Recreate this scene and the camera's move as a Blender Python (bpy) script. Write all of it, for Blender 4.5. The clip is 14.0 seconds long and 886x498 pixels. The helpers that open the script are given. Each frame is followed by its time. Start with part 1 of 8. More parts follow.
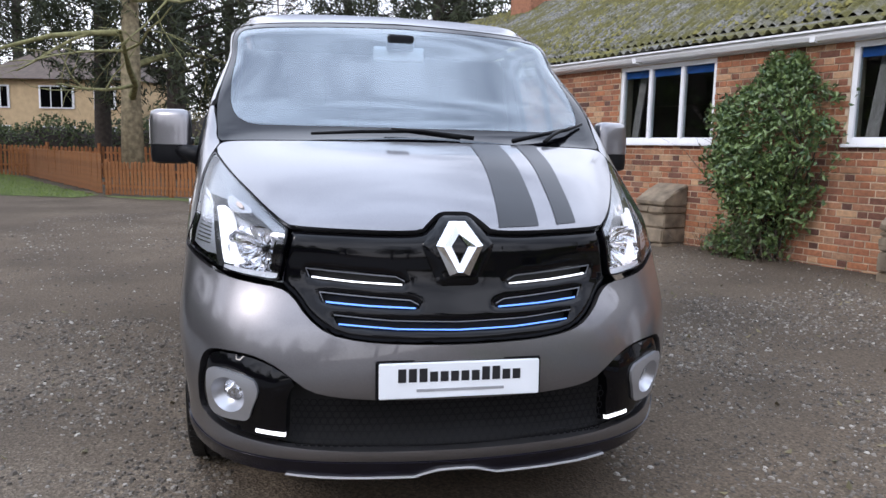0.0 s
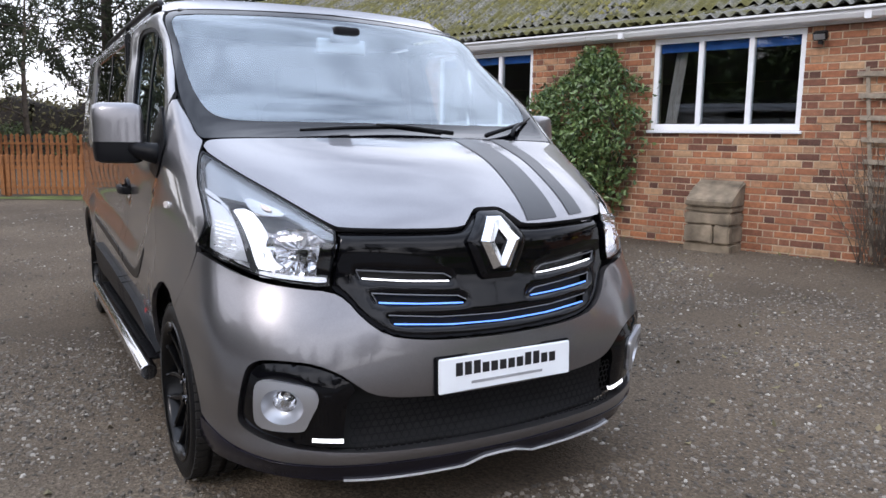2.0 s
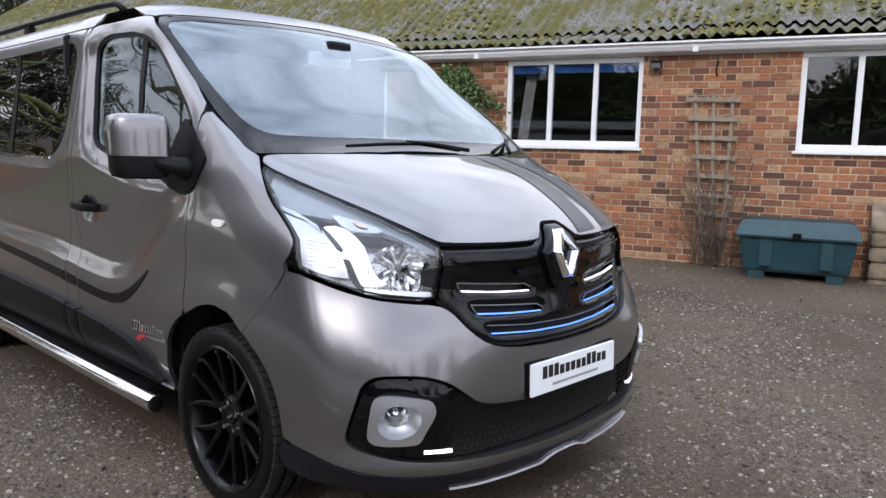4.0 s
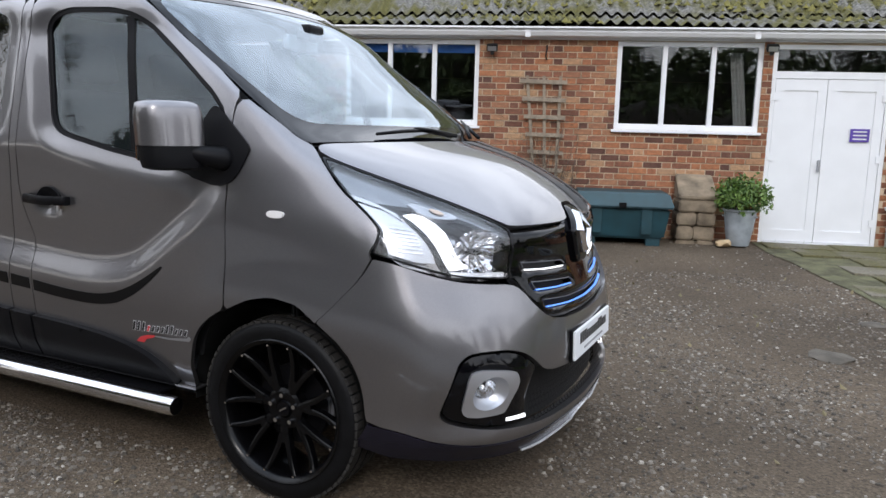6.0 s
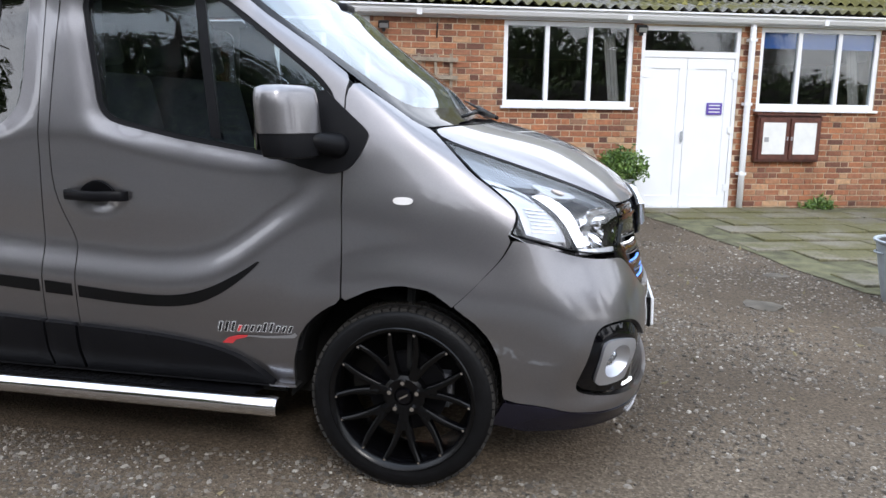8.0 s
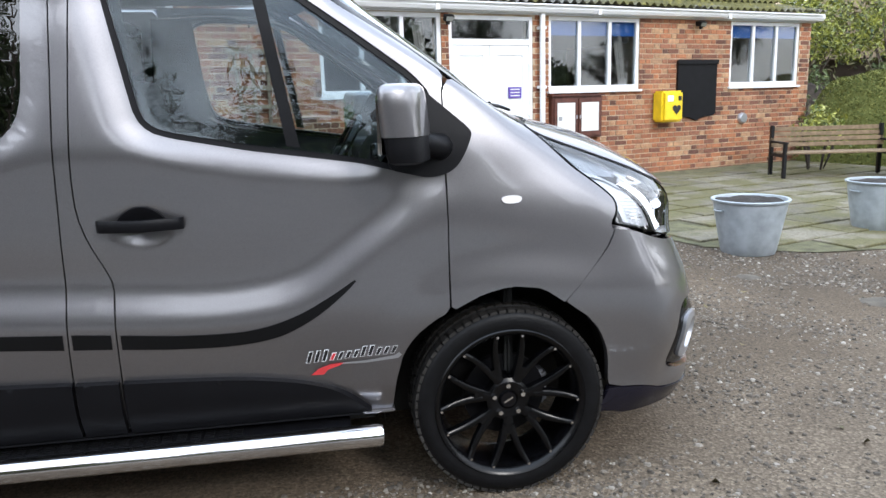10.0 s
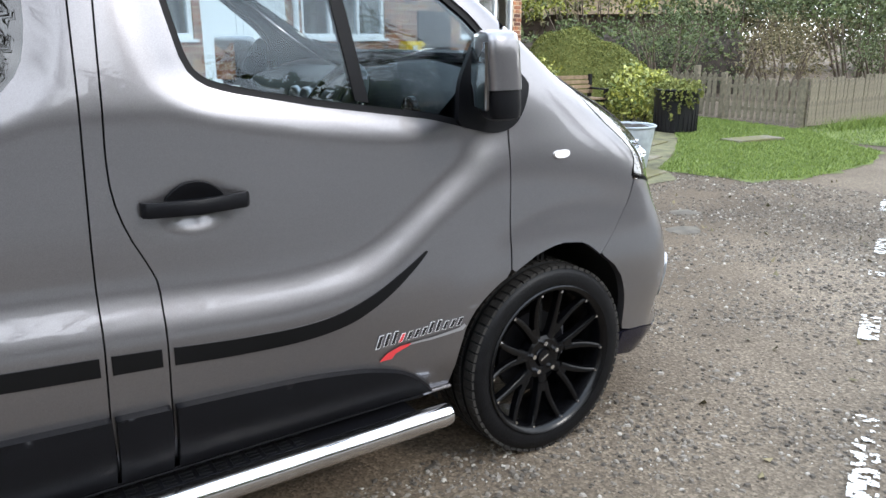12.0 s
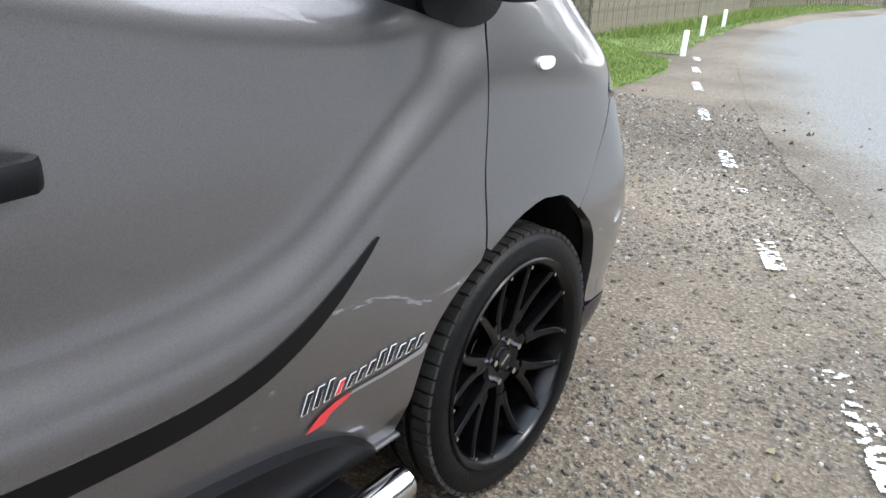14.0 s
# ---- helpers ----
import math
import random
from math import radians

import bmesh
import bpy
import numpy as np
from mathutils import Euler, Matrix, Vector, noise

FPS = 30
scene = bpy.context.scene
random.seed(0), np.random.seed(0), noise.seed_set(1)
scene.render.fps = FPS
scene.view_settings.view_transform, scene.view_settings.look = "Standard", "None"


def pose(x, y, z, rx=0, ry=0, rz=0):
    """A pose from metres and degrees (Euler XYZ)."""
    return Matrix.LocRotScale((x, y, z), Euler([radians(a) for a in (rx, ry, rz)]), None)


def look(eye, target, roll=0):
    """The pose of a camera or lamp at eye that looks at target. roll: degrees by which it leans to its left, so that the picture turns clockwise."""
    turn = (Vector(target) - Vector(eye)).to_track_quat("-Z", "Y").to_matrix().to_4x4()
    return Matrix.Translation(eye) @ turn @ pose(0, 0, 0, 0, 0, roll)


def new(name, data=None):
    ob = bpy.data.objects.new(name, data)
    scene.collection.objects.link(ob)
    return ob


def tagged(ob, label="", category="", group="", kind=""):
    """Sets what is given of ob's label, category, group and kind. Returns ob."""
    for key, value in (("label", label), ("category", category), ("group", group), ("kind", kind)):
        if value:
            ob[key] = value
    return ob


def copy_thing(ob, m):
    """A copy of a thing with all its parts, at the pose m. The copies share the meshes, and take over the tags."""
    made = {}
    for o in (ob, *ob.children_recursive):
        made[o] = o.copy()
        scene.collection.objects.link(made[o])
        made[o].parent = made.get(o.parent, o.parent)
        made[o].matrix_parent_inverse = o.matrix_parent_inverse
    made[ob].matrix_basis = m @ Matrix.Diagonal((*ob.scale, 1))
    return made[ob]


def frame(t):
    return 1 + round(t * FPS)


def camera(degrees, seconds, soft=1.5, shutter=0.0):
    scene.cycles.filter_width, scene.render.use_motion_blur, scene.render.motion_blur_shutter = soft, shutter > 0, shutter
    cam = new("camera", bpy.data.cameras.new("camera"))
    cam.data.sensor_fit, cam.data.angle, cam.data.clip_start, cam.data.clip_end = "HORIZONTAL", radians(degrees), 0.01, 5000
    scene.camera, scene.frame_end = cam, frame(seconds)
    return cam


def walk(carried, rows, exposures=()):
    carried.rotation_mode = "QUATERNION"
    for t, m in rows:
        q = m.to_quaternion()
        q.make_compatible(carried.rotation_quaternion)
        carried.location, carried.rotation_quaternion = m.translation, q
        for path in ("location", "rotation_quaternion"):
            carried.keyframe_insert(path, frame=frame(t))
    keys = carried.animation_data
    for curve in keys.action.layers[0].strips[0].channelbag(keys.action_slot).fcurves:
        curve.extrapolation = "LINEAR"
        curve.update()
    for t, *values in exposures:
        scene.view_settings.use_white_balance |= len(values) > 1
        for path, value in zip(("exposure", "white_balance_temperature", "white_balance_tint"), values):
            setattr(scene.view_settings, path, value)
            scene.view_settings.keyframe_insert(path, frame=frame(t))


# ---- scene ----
cam = camera(60.9, 14.0, soft=1.5)
PATH = [
    (0, (3.21, -0.56, 1.294), (1.271, -0.145, 1.031), 1.3),
    (0.5, (3.168, -0.747, 1.312), (1.266, -0.199, 1.028), 0.9),
    (1, (3.146, -1.048, 1.321), (1.302, -0.323, 1.048), 0.4),
    (1.5, (3.06, -1.257, 1.313), (1.281, -0.377, 1.069), 1.6),
    (2, (2.946, -1.425, 1.325), (1.23, -0.441, 1.031), 0.8),
    (2.5, (2.867, -1.671, 1.321), (1.258, -0.523, 1.02), 2.0),
    (3, (2.765, -1.924, 1.329), (1.221, -0.691, 1.022), 1.7),
    (3.2, (2.705, -1.989, 1.321), (1.187, -0.72, 1.03), 2.1),
    (5.3, (1.914, -2.753, 1.346), (0.844, -1.093, 1.027), 1.1),
    (5.5, (1.849, -2.796, 1.341), (0.823, -1.112, 1.011), 2.0),
    (6, (1.649, -3.02, 1.362), (0.8, -1.236, 1.053), 1.5),
    (6.5, (1.439, -3.131, 1.353), (0.711, -1.293, 1.054), 1.9),
    (7, (1.21, -3.188, 1.364), (0.561, -1.327, 1.023), -0.3),
    (7.5, (0.903, -3.329, 1.361), (0.371, -1.432, 1.021), -0.1),
    (8, (0.626, -3.411, 1.368), (0.254, -1.48, 1.006), 0.8),
    (8.2, (0.505, -3.417, 1.368), (0.2, -1.472, 1.012), 0.4),
    (10.3, (-0.82, -3.29, 1.401), (-0.368, -1.383, 1.005), -0.9),
    (10.5, (-0.95, -3.26, 1.397), (-0.405, -1.373, 1.019), -0.4),
    (11, (-1.287, -3.175, 1.424), (-0.545, -1.359, 1.036), -0.9),
    (11.5, (-1.488, -2.963, 1.402), (-0.606, -1.224, 0.956), -2.3),
    (12, (-1.66, -2.721, 1.417), (-0.586, -1.121, 0.882), -0.3),
    (12.5, (-1.795, -2.479, 1.411), (-0.511, -1.058, 0.836), -2.1),
    (13, (-1.743, -2.218, 1.363), (-0.377, -0.903, 0.725), -2.4),
    (13.5, (-1.569, -1.964, 1.338), (-0.188, -0.706, 0.625), -1.3),
    (14, (-1.386, -1.741, 1.278), (0.088, -0.613, 0.533), 2.1),
]
walk(cam, [(t, look(eye, target, roll)) for t, eye, target, roll in PATH],
     exposures=[(0, 0.05, 6450, 16), (3, 0.03, 6600, 15), (6.5, -0.10, 6700, 12), (8, 0.29, 6600, 12), (10.5, 0.70, 6500, 10), (11, 0.80, 6500, 10), (12.5, 0.90, 6600, 9), (14, 1.0, 6600, 9)])

# ---- sky, sun ----
world = bpy.data.worlds.new("overcast_sky")
world.use_nodes = True
scene.world = world
wn, wl = world.node_tree.nodes, world.node_tree.links
wn.clear()
w_out = wn.new("ShaderNodeOutputWorld")
w_bg = wn.new("ShaderNodeBackground")
w_sky = wn.new("ShaderNodeTexSky")
w_sky.sky_type, w_sky.sun_disc = "NISHITA", False
w_sky.sun_elevation, w_sky.sun_rotation = radians(32), radians(200)
w_co = wn.new("ShaderNodeTexCoord")
w_map = wn.new("ShaderNodeMapping")
w_map.inputs["Scale"].default_value = (1.0, 1.0, 2.6)
w_noise = wn.new("ShaderNodeTexNoise")
w_noise.inputs["Scale"].default_value, w_noise.inputs["Detail"].default_value = 2.2, 7
w_noise.inputs["Roughness"].default_value = 0.58
w_ramp = wn.new("ShaderNodeValToRGB")
w_ramp.color_ramp.elements[0].position, w_ramp.color_ramp.elements[1].position = 0.34, 0.58
w_ramp.color_ramp.elements[0].color, w_ramp.color_ramp.elements[1].color = (0.35, 0.35, 0.35, 1), (1, 1, 1, 1)
w_cloud = wn.new("ShaderNodeMix")
w_cloud.data_type = "RGBA"
w_cloud.inputs["B"].default_value = (24.0, 24.2, 24.8, 1)
wl.new(w_co.outputs["Generated"], w_map.inputs["Vector"])
wl.new(w_map.outputs["Vector"], w_noise.inputs["Vector"])
wl.new(w_noise.outputs["Fac"], w_ramp.inputs["Fac"])
wl.new(w_ramp.outputs["Color"], w_cloud.inputs["Factor"])
wl.new(w_sky.outputs["Color"], w_cloud.inputs["A"])
# thin broken cloud: bright towards the horizon, bluer overhead
w_sep = wn.new("ShaderNodeSeparateXYZ")
w_grad = wn.new("ShaderNodeValToRGB")
w_grad.color_ramp.elements[0].color = (0.66, 0.67, 0.68, 1)
w_grad.color_ramp.elements[1].color = (0.76, 0.90, 1.08, 1)
w_grad.color_ramp.elements.new(0.45).color = (0.74, 0.80, 0.88, 1)
w_mul = wn.new("ShaderNodeVectorMath")
w_mul.operation = "MULTIPLY"
wl.new(w_co.outputs["Generated"], w_sep.inputs["Vector"])
wl.new(w_sep.outputs["Z"], w_grad.inputs["Fac"])
wl.new(w_cloud.outputs["Result"], w_mul.inputs[0])
wl.new(w_grad.outputs["Color"], w_mul.inputs[1])
wl.new(w_mul.outputs["Vector"], w_bg.inputs["Color"])
w_bg.inputs["Strength"].default_value = 0.12
wl.new(w_bg.outputs["Background"], w_out.inputs["Surface"])

sun_data = bpy.data.lights.new("sun", "SUN")
sun_data.energy, sun_data.angle, sun_data.color = 1.1, radians(12), (1.0, 0.97, 0.93)
sun = new("sun", sun_data)
sun.matrix_world = look((3.2, -7, 5.2), (0, 0, 0))

# ---- materials ----
def nodes_of(name):
    m = bpy.data.materials.new(name)
    m.use_nodes = True
    return m, m.node_tree.nodes, m.node_tree.links, m.node_tree.nodes["Principled BSDF"]


def plain(name, col, rough=0.5, metal=0.0, coat=0.0, vary=0.12, scale=8.0, bump=0.0, bscale=60.0, emit=0.0, spec=0.5):
    """A surface with soft stains at one scale and grain at another."""
    m, n, l, b = nodes_of(name)
    co = n.new("ShaderNodeTexCoord")
    big, fine = n.new("ShaderNodeTexNoise"), n.new("ShaderNodeTexNoise")
    big.inputs["Scale"].default_value, big.inputs["Detail"].default_value = scale, 5
    fine.inputs["Scale"].default_value, fine.inputs["Detail"].default_value = bscale, 4
    l.new(co.outputs["Object"], big.inputs["Vector"])
    l.new(co.outputs["Object"], fine.inputs["Vector"])
    ramp = n.new("ShaderNodeValToRGB")
    e = ramp.color_ramp.elements
    e[0].position, e[1].position = 0.3, 0.7
    e[0].color = (*[c * (1 - vary) for c in col], 1)
    e[1].color = (*[min(1, c * (1 + vary)) for c in col], 1)
    l.new(big.outputs["Fac"], ramp.inputs["Fac"])
    l.new(ramp.outputs["Color"], b.inputs["Base Color"])
    b.inputs["Roughness"].default_value, b.inputs["Metallic"].default_value = rough, metal
    b.inputs["Specular IOR Level"].default_value = spec
    if coat:
        b.inputs["Coat Weight"].default_value, b.inputs["Coat Roughness"].default_value = coat, 0.02
    if bump:
        bp = n.new("ShaderNodeBump")
        bp.inputs["Strength"].default_value, bp.inputs["Distance"].default_value = bump, 0.01
        l.new(fine.outputs["Fac"], bp.inputs["Height"])
        l.new(bp.outputs["Normal"], b.inputs["Normal"])
    if emit:
        l.new(ramp.outputs["Color"], b.inputs["Emission Color"])
        b.inputs["Emission Strength"].default_value = emit
    return m


def glass(name, tint, gloss=0.05, gloss_tint=(1.0, 1.0, 1.0)):
    """A thin clear pane: it mirrors more towards grazing angles, alike from both sides."""
    m, n, l, b = nodes_of(name)
    n.remove(b)
    out = n["Material Output"]
    mix, tr, gl = (n.new("ShaderNode" + k) for k in ("MixShader", "BsdfTransparent", "BsdfGlossy"))
    lw, pw, mr = n.new("ShaderNodeLayerWeight"), n.new("ShaderNodeMath"), n.new("ShaderNodeMapRange")
    pw.operation, pw.inputs[1].default_value = "POWER", 4.5
    mr.inputs["To Min"].default_value = gloss
    l.new(lw.outputs["Facing"], pw.inputs[0])
    l.new(pw.outputs[0], mr.inputs["Value"])
    l.new(mr.outputs["Result"], mix.inputs["Fac"])
    tr.inputs["Color"].default_value = (*tint, 1)
    gl.inputs["Roughness"].default_value = 0.0
    gl.inputs["Color"].default_value = (*gloss_tint, 1)
    l.new(tr.outputs["BSDF"], mix.inputs[1])
    l.new(gl.outputs["BSDF"], mix.inputs[2])
    l.new(mix.outputs["Shader"], out.inputs["Surface"])
    return m


def metallic_paint(name, col):
    """Metallic flake base under a clear coat, with a thin layer of road dust."""
    m, n, l, b = nodes_of(name)
    co = n.new("ShaderNodeTexCoord")
    flake = n.new("ShaderNodeTexVoronoi")
    flake.inputs["Scale"].default_value = 900
    dust = n.new("ShaderNodeTexNoise")
    dust.inputs["Scale"].default_value, dust.inputs["Detail"].default_value = 3.0, 6
    l.new(co.outputs["Object"], flake.inputs["Vector"])
    l.new(co.outputs["Object"], dust.inputs["Vector"])
    ramp = n.new("ShaderNodeValToRGB")
    e = ramp.color_ramp.elements
    e[0].color = (*[c * 0.82 for c in col], 1)
    e[1].color = (*[c * 1.18 for c in col], 1)
    l.new(flake.outputs["Color"], ramp.inputs["Fac"])
    l.new(ramp.outputs["Color"], b.inputs["Base Color"])
    rr = n.new("ShaderNodeMapRange")
    rr.inputs["To Min"].default_value, rr.inputs["To Max"].default_value = 0.29, 0.37
    l.new(dust.outputs["Fac"], rr.inputs["Value"])
    l.new(rr.outputs["Result"], b.inputs["Roughness"])
    b.inputs["Metallic"].default_value = 0.88
    b.inputs["Coat Weight"].default_value, b.inputs["Coat Roughness"].default_value = 1.0, 0.012
    b.inputs["Coat IOR"].default_value = 1.62
    return m


M_PAINT = metallic_paint("grey_metallic_paint", (0.198, 0.191, 0.199))
M_LOWPAINT = plain("dark_purple_grey_paint", (0.0085, 0.0075, 0.0125), 0.18, vary=0.2, scale=5, spec=0.28)
M_GLOSSBLACK = plain("gloss_black", (0.002, 0.002, 0.003), 0.05, spec=0.30)
M_BLACK = plain("black_plastic", (0.0045, 0.0045, 0.0055), 0.42, bump=0.12, bscale=300, spec=0.13)
M_DARK = plain("cavity_black", (0.006, 0.006, 0.006), 0.8)
M_RUBBER = plain("rubber", (0.0042, 0.0042, 0.0047), 0.45, vary=0.3, scale=30, bump=0.15, bscale=120, spec=0.16)
M_TREAD = plain("dusty_tread_rubber", (0.024, 0.022, 0.020), 0.8, vary=0.35, scale=14, bump=0.3, bscale=90, spec=0.2)
M_RIM = plain("gloss_black_rim", (0.0018, 0.0018, 0.0022), 0.24, spec=0.26)
M_CHROME = plain("chrome", (0.85, 0.85, 0.86), 0.06, metal=1.0, vary=0.03)
M_REFL = plain("reflector", (0.80, 0.80, 0.82), 0.05, metal=1.0, vary=0.06, bump=0.3, bscale=45)
M_SILVER = plain("satin_silver", (0.50, 0.51, 0.54), 0.34, metal=0.8, vary=0.05)
M_EDGE = plain("bright_edge_trim", (0.80, 0.80, 0.83), 0.22, metal=0.45, vary=0.03)
M_STEEL = plain("polished_steel", (0.72, 0.71, 0.72), 0.12, metal=1.0, vary=0.08)
M_STRIPE = plain("dark_vinyl", (0.022, 0.023, 0.026), 0.3)
M_VINYL = plain("black_vinyl", (0.003, 0.003, 0.0035), 0.35, spec=0.22)
M_WHITE = plain("white_acrylic", (0.8, 0.82, 0.84), 0.3, vary=0.03)
M_INK = plain("black_ink", (0.012, 0.012, 0.014), 0.4)
M_GREYINK = plain("grey_ink", (0.3, 0.3, 0.31), 0.5)
M_RED = plain("red_vinyl", (0.55, 0.045, 0.05), 0.35)
M_HOUSING = plain("lamp_housing", (0.42, 0.42, 0.43), 0.2, metal=0.9, vary=0.1)
M_LAMPBAND = plain("lamp_upper_band", (0.19, 0.205, 0.225), 0.25, metal=0.5, vary=0.08)
M_BAND = plain("smoked_band", (0.13, 0.135, 0.15), 0.3, vary=0.1)
M_DRL = plain("daytime_light", (0.95, 0.96, 1.0), 0.3, vary=0.0, emit=0.75)
M_LED = plain("white_led", (0.95, 0.97, 1.0), 0.3, vary=0.0, emit=1.6)
M_BLUELED = plain("blue_led", (0.13, 0.33, 1.0), 0.3, vary=0.0, emit=1.0)
M_AMBER = plain("amber_lens", (0.60, 0.47, 0.38), 0.12)
M_LENS = glass("clear_lens", (0.96, 0.97, 0.98), 0.07)
# bluish gloss colour puts the sky's blue into the reflections of the glass
M_SCREEN = glass("windscreen_glass", (0.60, 0.68, 0.71), 0.20, (0.86, 0.94, 1.0))
M_SIDEGLASS = glass("side_glass", (0.62, 0.69, 0.71), 0.065, (0.85, 0.95, 1.0))
M_PRIVACY = glass("privacy_glass", (0.05, 0.055, 0.06), 0.10)
M_TRIM = plain("dark_grey_trim", (0.012, 0.0125, 0.014), 0.6, vary=0.2, bump=0.2, bscale=200, spec=0.3)
M_SEAT = plain("seat_cloth", (0.035, 0.036, 0.04), 0.9, vary=0.25, bump=0.3, bscale=260)
M_LINING = plain("headlining", (0.17, 0.17, 0.17), 0.9, vary=0.1)
M_MIRROR = plain("mirror_glass", (0.82, 0.84, 0.85), 0.02, metal=1.0, vary=0.01)
M_REPEATER = plain("repeater_lens", (0.75, 0.72, 0.70), 0.2, coat=0.6)


# ---- mesh helpers ----
def finish(name, verts, faces, mat, parent=None, label="", smooth=True, angle=None):
    me = bpy.data.meshes.new(name)
    me.from_pydata([tuple(v) for v in verts], [], faces)
    me.update()
    if smooth:
        me.polygons.foreach_set("use_smooth", [True] * len(me.polygons))
        if angle:
            me.set_sharp_from_angle(angle=radians(angle))
    if mat:
        me.materials.append(mat)
    ob = new(name, me)
    if parent:
        ob.parent = parent
    return tagged(ob, label)


def part(name, bm, mat, parent=None, label="", smooth=False, angle=None):
    """Links a bmesh as one mesh object under its thing."""
    bmesh.ops.recalc_face_normals(bm, faces=bm.faces)
    me = bpy.data.meshes.new(name)
    bm.to_mesh(me)
    bm.free()
    if smooth:
        me.polygons.foreach_set("use_smooth", [True] * len(me.polygons))
        if angle:
            me.set_sharp_from_angle(angle=radians(angle))
    if mat:
        me.materials.append(mat)
    ob = new(name, me)
    if parent:
        ob.parent = parent
    return tagged(ob, label)


def add_box(bm, lo, hi, m=None, bevel=0.0):
    r = bmesh.ops.create_cube(bm, size=1)
    for v in r["verts"]:
        v.co = Vector([a + (b - a) * (c + 0.5) for a, b, c in zip(lo, hi, v.co)])
    if bevel:
        edges = list({e for v in r["verts"] for e in v.link_edges})
        r = bmesh.ops.bevel(bm, geom=edges, offset=bevel, segments=2, affect="EDGES")
    if m is not None:
        bmesh.ops.transform(bm, matrix=m, verts=list({v for v in r["verts"]}))
    return r["verts"]


def box_bm(lo, hi, bevel=0.0, m=None):
    bm = bmesh.new()
    add_box(bm, lo, hi, m, bevel)
    return bm


def tube_mesh(points, radii, sides=10, caps=True):
    """Verts and faces of a round tube along points."""
    pts = [Vector(p) for p in points]
    radii = [radii] * len(pts) if isinstance(radii, (int, float)) else radii
    verts, faces = [], []
    ref = Vector((0.31, 0.17, 0.93))
    for i, p in enumerate(pts):
        d = (pts[min(i + 1, len(pts) - 1)] - pts[max(i - 1, 0)]).normalized()
        a = d.cross(ref).normalized() if abs(d.dot(ref)) < 0.98 else d.cross(Vector((1, 0, 0))).normalized()
        b = d.cross(a)
        for k in range(sides):
            w = 2 * math.pi * k / sides
            verts.append(p + radii[i] * (math.cos(w) * a + math.sin(w) * b))
    for i in range(len(pts) - 1):
        for k in range(sides):
            j = (k + 1) % sides
            faces.append((i * sides + k, i * sides + j, (i + 1) * sides + j, (i + 1) * sides + k))
    if caps:
        faces.append(tuple(range(sides))[::-1])
        faces.append(tuple((len(pts) - 1) * sides + k for k in range(sides)))
    return verts, faces


def spin_mesh(profile, steps=48, centre=(0, 0, 0), axis="y"):
    """Verts and faces of a profile of (radius, height) turned about an axis."""
    verts, faces, n = [], [], len(profile)
    for i in range(steps):
        w = 2 * math.pi * i / steps
        c, s = math.cos(w), math.sin(w)
        for r, h in profile:
            p = (r * c, h, r * s) if axis == "y" else (r * c, r * s, h)
            verts.append((p[0] + centre[0], p[1] + centre[1], p[2] + centre[2]))
    for i in range(steps):
        for k in range(n - 1):
            a, b = i * n + k, ((i + 1) % steps) * n + k
            faces.append((a, a + 1, b + 1, b))
    return verts, faces


def empty(name, label, category, at=(0, 0, 0), group="", rz=0.0):
    ob = new(name)
    ob.matrix_world = pose(*at, 0, 0, rz)
    ob.empty_display_size = 0.2
    return tagged(ob, label, category, group)


def smoothstep(a, b, x):
    t = np.clip((np.asarray(x, float) - a) / (b - a), 0, 1)
    return t * t * (3 - 2 * t)

